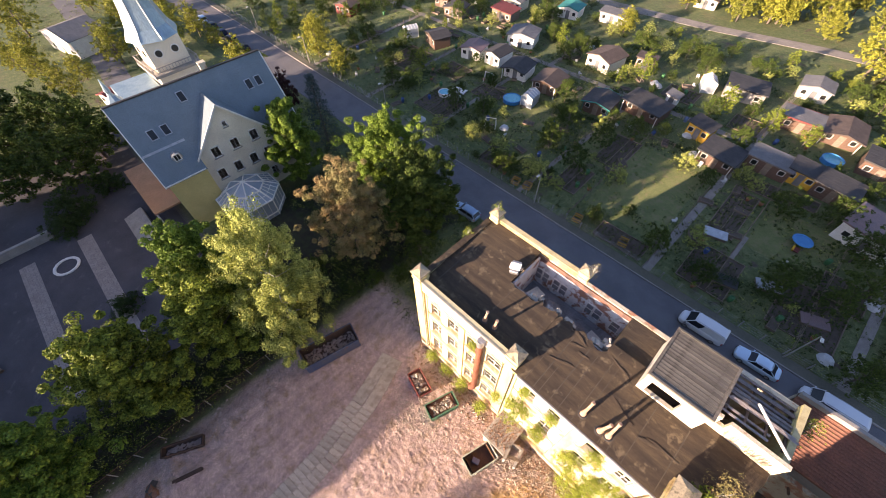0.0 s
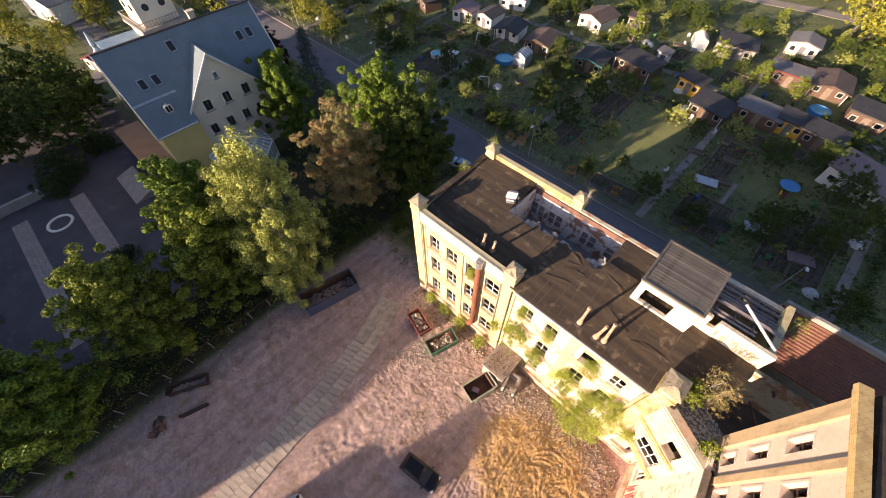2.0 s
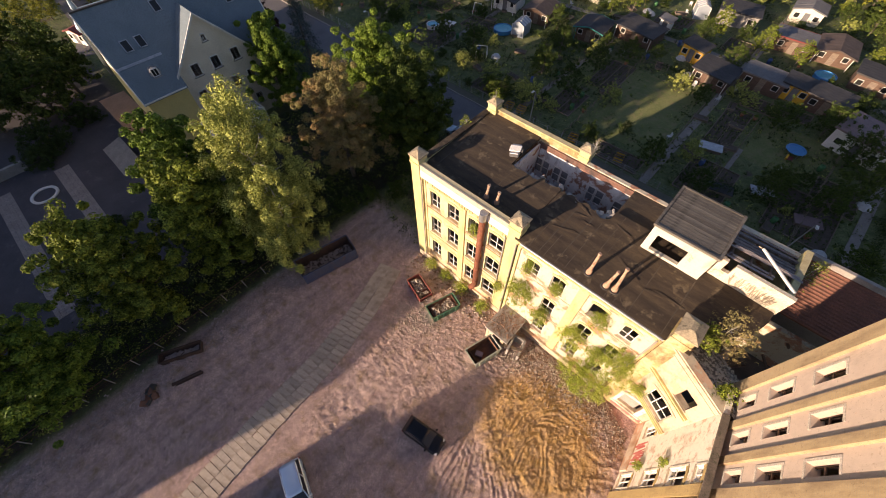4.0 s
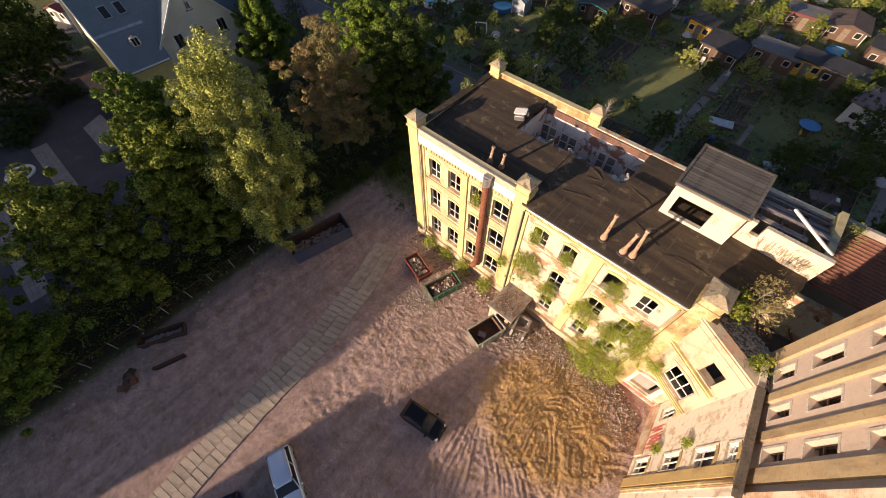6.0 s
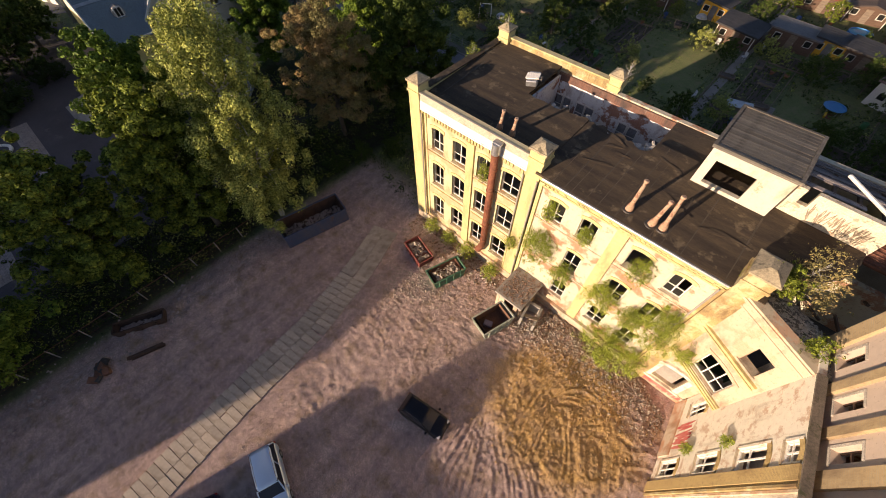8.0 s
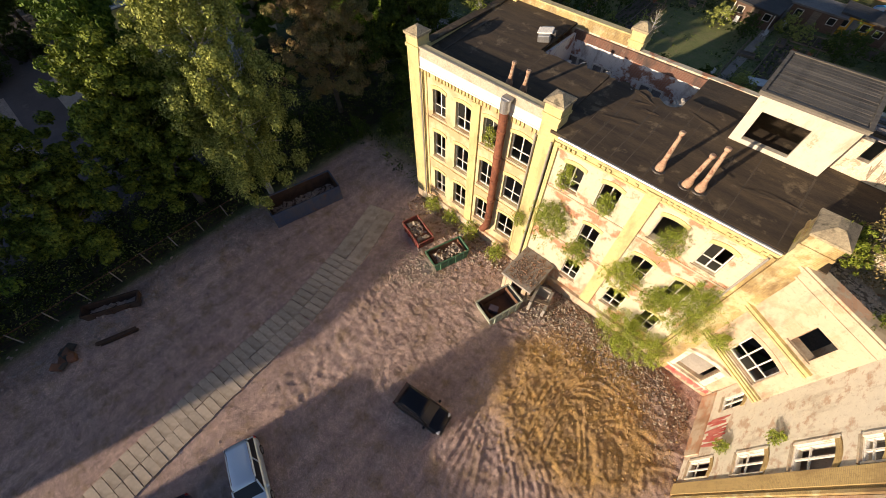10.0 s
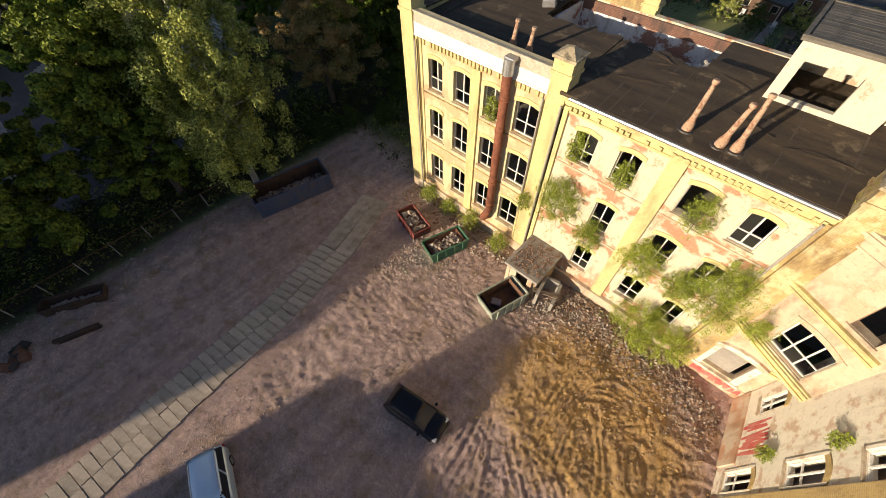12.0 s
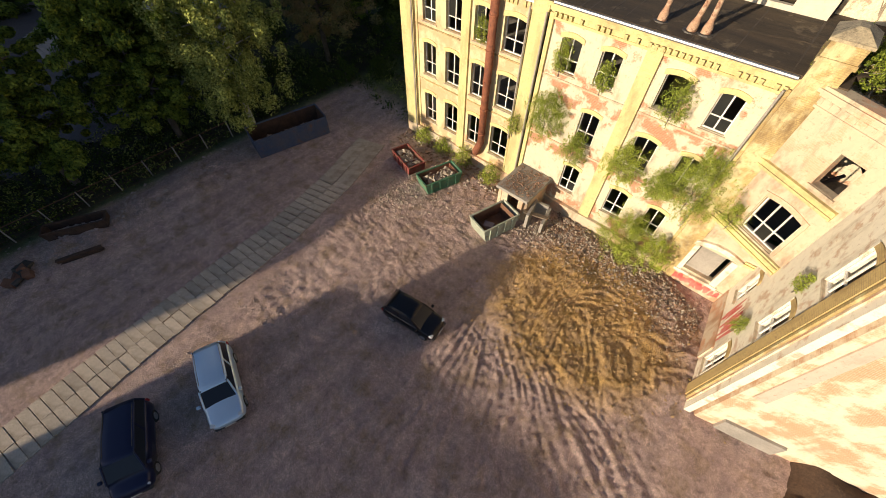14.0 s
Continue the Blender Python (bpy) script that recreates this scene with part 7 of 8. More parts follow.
def clutter():
    """Barrels, crates, chairs, planters and sheets lying about in the gardens."""
    r = random.Random(14)
    tints = [surface("plastic_" + n, c, tuple(v * 0.8 for v in c), 2, 20, 0.6, 0.1) for n, c in (("blue", (0.05, 0.1, 0.24)), ("green", (0.05, 0.18, 0.06)), ("white", (0.6, 0.6, 0.58)), ("terracotta", (0.4, 0.16, 0.08)))]
    protos = []
    for k, (mat, lab) in enumerate(zip(tints, ("blue plastic rain barrel beside a shed", "green plastic rain barrel beside a shed"))):
        b = thing("rain_barrel", lab, "barrel", on_ground(-8 + 3 * k, 52.2), "garden barrels")
        bm = bmesh.new()
        lathe(bm, [(0.26, 0), (0.32, 0.3), (0.34, 0.6), (0.3, 0.9), (0.24, 0.9), (0.24, 0.8)], 12)
        part("barrel", bm, mat, b, smooth=True)
        protos.append(b)
    c = thing("garden_chair", "white plastic garden chair on grass", "chair", on_ground(10.0, 51.0), "garden chairs")
    part("seat", boxes((-0.25, 0.25, -0.25, 0.25, 0.4, 0.45)), tints[2], c)
    part("backrest", boxes((-0.25, 0.25, 0.22, 0.27, 0.45, 0.95)), tints[2], c)
    for dx in (-0.22, 0.18):
        for dy in (-0.22, 0.18):
            part("leg", boxes((dx, dx + 0.04, dy, dy + 0.04, 0, 0.4)), tints[2], c)
    protos.append(c)
    p = thing("planter", "terracotta planter with leafy plant", "planter", on_ground(9.0, 52.0), "garden planters")
    bm = bmesh.new()
    lathe(bm, [(0.2, 0), (0.3, 0.4), (0.33, 0.42), (0.33, 0.46), (0.27, 0.46)], 12)
    part("pot", bm, tints[3], p)
    part("plant", leaf_mesh("plant", [((0, 0, 0.65), 0.35, 60)], 0.1, LEAF_BRIGHT, 5), LEAF_BRIGHT, p)
    protos.append(p)
    w = thing("raised_bed", "wooden raised bed with dark soil", "raised bed", on_ground(18.5, 46), "raised beds")
    for d in ((-1, 1, -0.5, -0.45), (-1, 1, 0.45, 0.5), (-1, -0.95, -0.45, 0.45), (0.95, 1, -0.45, 0.45)):
        part("board", boxes((*d, 0, 0.35)), WOOD, w)
    part("soil", boxes((-0.95, 0.95, -0.45, 0.45, 0.05, 0.28)), SOIL, w)
    protos.append(w)
    t = thing("tarpaulin", "pale sheet covering a heap in a garden", "tarpaulin", on_ground(8.2, 53.2), "covered heaps")
    bm = bmesh.new()
    lathe(bm, [(0.9, 0), (0.8, 0.2), (0.5, 0.5), (0.15, 0.6)], 9)
    part("sheet", bm, tints[2], t)
    protos.append(t)
    for k in range(190):
        x, y = r.uniform(-75, 40), 29.5 + 48 * r.random()
        if (1 < x < 12 and 33 < y < 50) or (21 < x < 29 and 41 < y < 49):
            continue
        copy_thing(protos[r.choice((0, 1, 1, 2, 2, 3, 3, 4, 4, 4, 4, 5))], on_ground(x, y, r.uniform(0, 360)))
    # plot fences
    for xa, ya, xb, yb in ((13.0, 29, 13.2, 50), (20.3, 30, 20.6, 58), (-7.8, 29, -7.2, 52), (-30.3, 29, -29.8, 58), (-46.5, 29, -46, 58), (0.4, 29, 0.6, 52), (-15, 50, -14, 60), (30.5, 29, 31, 58), (-7, 52.2, 5, 52.6), (-65, 29, -64.5, 58)):
        f = thing("plot_fence", "low weathered fence between garden plots", "fence")
        n = int(math.hypot(xb - xa, yb - ya) / 2)
        for k in range(n + 1):
            x, y = xa + (xb - xa) * k / n, ya + (yb - ya) * k / n
            part("post", boxes((-0.05, 0.05, -0.05, 0.05, 0, 1.0)), WOOD, f, at=on_ground(x, y))
        for h in (0.4, 0.85):
            for k in range(0, n, 4):
                e = min(n, k + 4)
                p0, p1 = (xa + (xb - xa) * k / n, ya + (yb - ya) * k / n), (xa + (xb - xa) * e / n, ya + (yb - ya) * e / n)
                bm = bmesh.new()
                tube(bm, (*p0, ground_z(*p0) + h), (*p1, ground_z(*p1) + h), 0.03, 0.03, 4)
                part("rail", bm, WOOD, f)
    # roads and hedges beyond the church
    strip("far_road", [(-150, -2), (-120, -3), (-84, -6), (-74, -10)], 5.0, ASPHALT, "grey side road beyond the church", "road", 0.05, 4)
    strip("meadow", [(-170, 12), (-84, 9)], 9, LAWN, "sunlit mown meadow beyond the church", "meadow", 0.03, 4)


plots()
clutter()


def garden_trees():
    """A few kinds of fruit tree and bush, then many of them."""
    kinds = [
        broadleaf("apple_tree", "small round apple tree in a garden", 4.6, 2.3, 0.12, LEAF, 41, 3600, 0.105, lobes=16, low=0.25, at=on_ground(-4.7, 37.8), group="garden fruit trees"),
        broadleaf("apple_tree", "small spreading fruit tree in a garden", 4.0, 2.5, 0.12, LEAF, 42, 3600, 0.105, lobes=16, low=0.25, at=on_ground(22.5, 49.0), group="garden fruit trees"),
        broadleaf("pear_tree", "slim yellowish fruit tree in a garden", 5.2, 1.7, 0.12, LEAF_SUNNY, 43, 3400, 0.1, lobes=16, low=0.2, at=on_ground(6.7, 66.8), group="garden fruit trees"),
        broadleaf("shrub", "loose grey-green garden shrub on grass", 2.6, 1.7, 0.07, LEAF_BIRCH, 44, 2200, 0.09, lobes=12, low=0.1, at=on_ground(-9.8, 32.5), group="garden shrubs", category="shrub"),
        broadleaf("shrub", "dense dark green garden shrub", 2.2, 1.5, 0.07, LEAF, 45, 2200, 0.09, lobes=12, low=0.1, at=on_ground(-14.5, 30.6), group="garden shrubs", category="shrub"),
    ]
    far = [
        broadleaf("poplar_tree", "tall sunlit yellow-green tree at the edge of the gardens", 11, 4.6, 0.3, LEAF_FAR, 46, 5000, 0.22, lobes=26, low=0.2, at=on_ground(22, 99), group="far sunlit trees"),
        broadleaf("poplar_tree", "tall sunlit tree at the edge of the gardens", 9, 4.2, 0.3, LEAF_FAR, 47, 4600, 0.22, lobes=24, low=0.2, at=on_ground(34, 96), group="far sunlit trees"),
    ]
    r = random.Random(9)
    put = [(-4.7, 37.8), (22.5, 49.0), (6.7, 66.8)]
    marked = [(0, -11.2, 45.8, 1.1), (0, -4.0, 45.0, 0.9), (4, -12.0, 31.0, 1.3), (3, -16.5, 33, 1.2), (3, -7.5, 32.5, 1.2), (0, 31.7, 46.5, 1.2), (3, 16.0, 36, 0.9), (4, 29.9, 59.5, 1.2), (2, 14.4, 66, 1.0), (0, 12.4, 31.5, 0.8), (1, -10.5, 39.5, 1.0), (0, -16.0, 52.0, 0.9), (2, 20.0, 66.5, 0.8), (0, 33.5, 40.5, 1.2), (1, 26.5, 38.5, 0.8), (3, -25.5, 41.5, 0.9), (4, -43, 36, 1.4), (4, 3.5, 31, 0.9)]
    def place(src, x, y, s, z=None):
        m = on_ground(x, y, r.uniform(0, 360)) @ Matrix.Diagonal((s, s, s * r.uniform(0.85, 1.15), 1))
        copy_thing(src, m)
        put.append((x, y))
    for k, x, y, s in marked:
        place(kinds[k], x, y, s)
    sheds_at = [o.location for o in bpy.data.objects if o.parent is None and o.name.startswith(("garden_shed", "bungalow", "pool", "trampoline", "glass_house"))]
    tries = 0
    while len(put) < 340 and tries < 9000:
        tries += 1
        x, y = r.uniform(-105, 58), r.uniform(29, 94)
        if any((x - a) ** 2 + (y - b) ** 2 < 4 for a, b in put) or any((x - p.x) ** 2 + (y - p.y) ** 2 < 15 for p in sheds_at):
            continue
        if (3 < x < 11.5 and 36 < y < 49) or (20.5 < x < 30 and 40 < y < 50.5) or (-22 < x < -14 and 36 < y < 47) or abs(x - 14) < 1.2 or (-45 < x < -31 and 57 < y < 64):
            continue
        if x > -12 and y < 50 and r.random() < 0.3:
            continue
        place(kinds[r.choice((0, 0, 1, 2, 3, 3, 4, 4))], x, y, r.uniform(0.4, 1.05))
    for k in range(110):
        x = -20 + 95 * r.random() if k < 60 else r.uniform(-140, -20)
        y = (r.uniform(104, 132) if x < 22 else r.uniform(95, 126)) if k < 60 else r.uniform(84, 135)
        if abs(y - 101.5 - (x + 9) * 0.2) > 4 and not any((x - p.x) ** 2 + (y - p.y) ** 2 < 25 for p in sheds_at):
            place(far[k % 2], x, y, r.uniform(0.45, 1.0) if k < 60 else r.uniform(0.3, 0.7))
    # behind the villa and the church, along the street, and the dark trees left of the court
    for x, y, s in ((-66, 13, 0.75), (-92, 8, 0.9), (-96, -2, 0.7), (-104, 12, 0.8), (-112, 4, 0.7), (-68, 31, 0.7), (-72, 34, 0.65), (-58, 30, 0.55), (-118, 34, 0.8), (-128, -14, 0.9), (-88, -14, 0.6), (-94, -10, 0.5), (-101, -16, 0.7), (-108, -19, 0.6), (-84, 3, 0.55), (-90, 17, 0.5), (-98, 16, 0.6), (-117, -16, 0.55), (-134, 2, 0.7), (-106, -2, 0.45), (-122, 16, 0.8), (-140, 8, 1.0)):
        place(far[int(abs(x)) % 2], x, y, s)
    dark = broadleaf("chestnut_tree", "dark shaded tree beside the villa court", 9.5, 4.4, 0.3, LEAF, 48, 9000, 0.2, lobes=28, low=0.22, at=pose(-57, -19.5, 0), group="shaded trees beside the court")
    for x, y, s in ((-63, -15.5, 1.0), (-66, -24, 1.0), (-70, -17.5, 1.05), (-60.5, -26.5, 0.9), (-75, -24, 1.1), (-58, -36, 0.8)):
        copy_thing(dark, pose(x, y, 0, 0, 0, x * 37) @ Matrix.Diagonal((s, s, s, 1)))
    cop = broadleaf("beech_tree", "dark copper beech beside the street", 7.5, 3.0, 0.2, LEAF_RED, 49, 5000, 0.17, lobes=22, low=0.2, at=pose(-52.5, 14.0, -0.4))
    bush = broadleaf("shrub", "dense dark evergreen bush in the court", 3.6, 3.2, 0.1, HEDGE, 50, 7000, 0.13, lobes=20, low=0.05, at=pose(-51, -22.8, 0), category="shrub", group="court bushes")
    for x, y, s in ((-54.0, -17.2, 0.75), (-45.5, -12.9, 0.5), (-48.5, -24.5, 0.7)):
        copy_thing(bush, pose(x, y, 0, 0, 0, x * 11) @ Matrix.Diagonal((s, s, s * 0.9, 1)))
    low = broadleaf("shrub", "clipped round bush on a paved strip", 1.3, 2.0, 0.05, HEDGE, 51, 4500, 0.09, lobes=22, low=0.02, at=pose(-29.6, -22.9, 0), category="shrub")
    # undergrowth trees between villa garden and yard
    for x, y, s in ((-17.5, -3.0, 0.9), (-11.0, -1.8, 0.85), (-10.5, 1.2, 0.9), (-8.5, 4.2, 0.9), (-6.0, 7.0, 0.9), (-9.0, 8.0, 1.0), (-22.0, 7.5, 1.1), (-24.5, 2.0, 0.9), (-26.0, 11.0, 1.2), (-3.6, 9.6, 0.7), (-19.0, -8.0, 1.0), (-20.5, -18.0, 1.0), (-18.0, -26.5, 1.0), (-16.0, -36.5, 1.1)):
        copy_thing(kinds[4 if s < 1 else 0], pose(x, y, ground_z(x, y), 0, 0, x * 53) @ Matrix.Diagonal((s, s, s, 1)))


garden_trees()


def street_things():
    f = thing("street_fence", "thin wire fence with grey posts along the street", "fence")
    for k in range(70):
        x = -112 + 2.45 * k
        z = ground_z(x, 28.1)
        part("post", boxes((-0.05, 0.05, -0.05, 0.05, 0, 1.35)), CONCRETE, f, at=pose(x, 28.1, z - 0.05))
    bm = bmesh.new()
    for h in (0.25, 0.6, 0.95, 1.25):
        tube(bm, (-112, 28.1, ground_z(0, 28.1) + h), (58, 28.1, ground_z(0, 28.1) + h), 0.012, 0.012, 4)
    part("wire", bm, GALV, f)
    for x, tilt in ((-4.6, -3), (30.2, 5), (-40.0, 0), (-67.0, 0), (-90.0, 0)):
        l = thing("street_lamp", "grey street lamp with small head on a tall post", "street lamp", pose(x, 27.6, -0.7, 0, 0, tilt), "lamps along the street")
        bm = bmesh.new()
        tube(bm, (0, 0, 0), (0, 0, 5.6), 0.085, 0.06, 10)
        tube(bm, (0, 0, 5.6), (0, -0.5, 5.9), 0.05, 0.045, 8)
        part("pole", bm, CONCRETE, l)
        part("head", bevel(boxes((-0.14, 0.14, -1.0, -0.45, 5.82, 5.98)), 0.04), WHITE, l, "pale lamp head")


street_things()

# ---- things in the yard ----
BLUE_STEEL = surface("blue_skip_paint", (0.05, 0.08, 0.16), (0.09, 0.1, 0.14), 1.2, 10, 0.7, 0.3, stain=(0.16, 0.08, 0.05))
GREEN_STEEL = surface("green_skip_paint", (0.05, 0.16, 0.09), (0.08, 0.2, 0.12), 1.5, 10, 0.7, 0.3, stain=(0.2, 0.1, 0.05))
RED_STEEL = surface("red_skip_paint", (0.26, 0.045, 0.04), (0.2, 0.04, 0.035), 1.5, 10, 0.8, 0.3, stain=(0.16, 0.09, 0.06), stain_at=(0.48, 0.6))
PALE_STEEL = surface("pale_skip_paint", (0.42, 0.44, 0.36), (0.3, 0.35, 0.27), 1.5, 10, 0.7, 0.3, stain=(0.24, 0.13, 0.07))
RUST_BROWN = surface("rust_brown", (0.2, 0.1, 0.055), (0.13, 0.07, 0.045), 1.6, 16, 0.9, 0.3)
CRATE = surface("violet_plastic", (0.2, 0.17, 0.24), (0.25, 0.22, 0.28), 2, 20, 0.6, 0.1)
RUST_DARK = surface("dark_rust", (0.06, 0.035, 0.025), (0.1, 0.055, 0.035), 2.0, 18, 0.9, 0.4)
STONE = surface("stone_rubble", (0.46, 0.36, 0.31), (0.34, 0.26, 0.23), 0.8, 12, 0.95, 0.4)
STONE_PALE = surface("pale_rubble", (0.46, 0.39, 0.31), (0.33, 0.27, 0.22), 0.8, 12, 0.95, 0.4)
BRICK_BIT = surface("brick_rubble", (0.27, 0.16, 0.1), (0.2, 0.13, 0.09), 0.8, 12, 0.95, 0.4)
SLAB = surface("concrete_slab", (0.5, 0.42, 0.33), (0.42, 0.35, 0.275), 0.8, 14, 0.92, 0.35, stain=(0.25, 0.2, 0.14), stain_at=(0.5, 0.7), vary=0.25)
CLAY = surface("ochre_clay", (0.44, 0.28, 0.115), (0.31, 0.205, 0.095), 0.8, 12, 0.95, 0.5)
LEAF_WALL = leaf_material("wall_birch_leaf", (0.15, 0.21, 0.03), (0.44, 0.5, 0.085))


def yard_z(x, y):
    return ground_z(x, y) + yard_relief(x, y)


def scatter():
    r = random.Random(21)
    pts = []
    for k in range(3600):
        x, y = r.uniform(-10, 27), r.uniform(-38, -1)
        if abs(x - track_x(y)) < 1.8:
            continue
        pts.append((x, y, yard_z(x, y) + 0.01, 0.02 + 0.06 * r.random() ** 3))
    for k in range(2200):
        x, y = r.gauss(12, 3.5), r.gauss(-20, 5)
        pts.append((x, y, yard_z(x, y) + 0.01, 0.03 + 0.07 * r.random() ** 2))
    for k in range(1500):
        x, y = r.gauss(-8, 1.0), r.uniform(-40, -12)
        pts.append((x, y, yard_z(x, y) + 0.02, 0.04 + 0.16 * r.random() ** 3))
    for k in range(9000):
        x, y = r.uniform(9, 27), r.uniform(-31, -10)
        if noise.noise((x * 0.3, y * 0.3, 21)) > r.uniform(-0.25, 0.35):
            pts.append((x, y, yard_z(x, y) + 0.005, 0.025 + 0.05 * r.random() ** 2))
    for k in range(4500):
        x, y = r.uniform(1.5, 16), r.uniform(-20, -3)
        if abs(x - track_x(y)) > 1.9 and noise.noise((x * 0.5, y * 0.5, 33)) > r.uniform(-0.4, 0.3):
            pts.append((x, y, yard_z(x, y) + 0.005, 0.02 + 0.06 * r.random() ** 2.5))
    rubble("gravel", pts, STONE, 1, "loose stones scattered over the yard")
    pts = []
    for k in range(5200):
        x = r.uniform(15.5, 26.5)
        y = -0.3 - abs(r.gauss(0, 1.7)) - max(0, x - 23.5) * 0.55
        pts.append((x, y, yard_z(x, y) + 0.25 * max(0, 1 + y / 3) * r.random(), 0.03 + 0.12 * r.random() ** 3))
    for k in range(800):
        x, y = r.uniform(0, 12), -0.3 - abs(r.gauss(0, 1.0))
        pts.append((x, y, yard_z(x, y) + 0.03, 0.05 + 0.15 * r.random() ** 2))
    rubble("brick_rubble", pts[::2], BRICK_BIT, 2, "broken brick rubble heaped along the factory wall")
    rubble("plaster_rubble", pts[1::2], STONE_PALE, 3, "pale plaster rubble heaped along the factory wall")
    pts = []
    for k in range(1900):
        x, y = r.gauss(4.8, 2.2), r.gauss(-6.2, 1.6)
        pts.append((x, y, yard_z(x, y) + 0.02, 0.025 + 0.09 * r.random() ** 3))
    for k in range(500):
        x, y = r.gauss(14.8, 1.2), r.gauss(-2.6, 0.9)
        pts.append((x, y, yard_z(x, y) + 0.05, 0.04 + 0.1 * r.random() ** 2))
    clods = []
    for k in range(2600):
        x, y = r.gauss(21, 3.0), r.gauss(-6.5, 2.6)
        if y < -0.6 - max(0, x - 23) * 0.6:
            clods.append((x, y, yard_z(x, y), 0.03 + 0.1 * r.random() ** 4))
    rubble("clay_clods", clods, CLAY, 5, "clods of turned ochre clay", 0.7)
    rubble("debris", pts, STONE_PALE, 4, "pale building debris beside the skips")


scatter()


def skip(name, label, at, L, W, h, mat, inner, ribs=6, slant=0.0, fill=None, fill_h=0.5):
    """An open steel container with ribs, a rolled rim, and what lies in it."""
    s = thing(name, label, "skip", at)
    t = 0.06
    for n, pts in (("side", [(-L / 2, 0), (L / 2, 0), (L / 2 + slant, h), (-L / 2 - slant, h)]),):
        for y in (-W / 2, W / 2 - t):
            bm = bmesh.new()
            prism(bm, pts, y, y + t)
            bmesh.ops.recalc_face_normals(bm, faces=bm.faces[:])
            part("side", bm, mat, s)
    for sx in (-1, 1):
        bm = bmesh.new()
        prism(bm, [(sx * L / 2, 0), (sx * (L / 2 - t), 0), (sx * (L / 2 + slant - t), h), (sx * (L / 2 + slant), h)], -W / 2 + t, W / 2 - t)
        bmesh.ops.recalc_face_normals(bm, faces=bm.faces[:])
        part("end", bm, mat, s)
    part("floor", boxes((-L / 2 + t, L / 2 - t, -W / 2 + t, W / 2 - t, 0.05, 0.12)), inner, s, "rusty floor")
    bm = bmesh.new()
    for y in (-W / 2 - 0.04, W / 2 - 0.06):
        box(bm, -L / 2 - slant, L / 2 + slant, y, y + 0.1, h, h + 0.1)
    for x in (-L / 2 - slant - 0.04, L / 2 + slant - 0.06):
        box(bm, x, x + 0.1, -W / 2 + 0.06, W / 2 - 0.06, h, h + 0.1)
    part("rim", bm, mat, s)
    for k in range(ribs):
        x = -L / 2 + L * (k + 0.5) / ribs
        for y in (-W / 2 - 0.08, W / 2):
            part("rib", boxes((x - 0.05, x + 0.05, y, y + 0.08, 0.05, h)), mat, s)
    part("lining", boxes((-L / 2 + t, L / 2 - t, -W / 2 + t, -W / 2 + t + 0.01, 0.12, h), (-L / 2 + t, L / 2 - t, W / 2 - t - 0.01, W / 2 - t, 0.12, h), (-L / 2 + t, -L / 2 + t + 0.012, -W / 2 + t + 0.01, W / 2 - t - 0.01, 0.12, h), (L / 2 - t - 0.012, L / 2 - t, -W / 2 + t + 0.01, W / 2 - t - 0.01, 0.12, h)), inner, s, "rusty inside")
    if fill:
        r = random.Random(int(L * 100))
        spots = [(r.uniform(-L / 2 + 0.25, L / 2 - 0.25), r.uniform(-W / 2 + 0.25, W / 2 - 0.25), fill_h * r.uniform(0.5, 1.0), 0.05 + 0.2 * r.random() ** 2) for _ in range(int(150 * L * W / 4))]
        heap = rubble("load", spots, fill, int(L * 10), "")
        heap.parent = s
        del heap["kind"], heap["category"]
        tagged(heap, "heaped waste inside")
        part("bedding", boxes((-L / 2 + 0.1, L / 2 - 0.1, -W / 2 + 0.1, W / 2 - 0.1, 0.1, fill_h * 0.6)), inner, s)
    return s


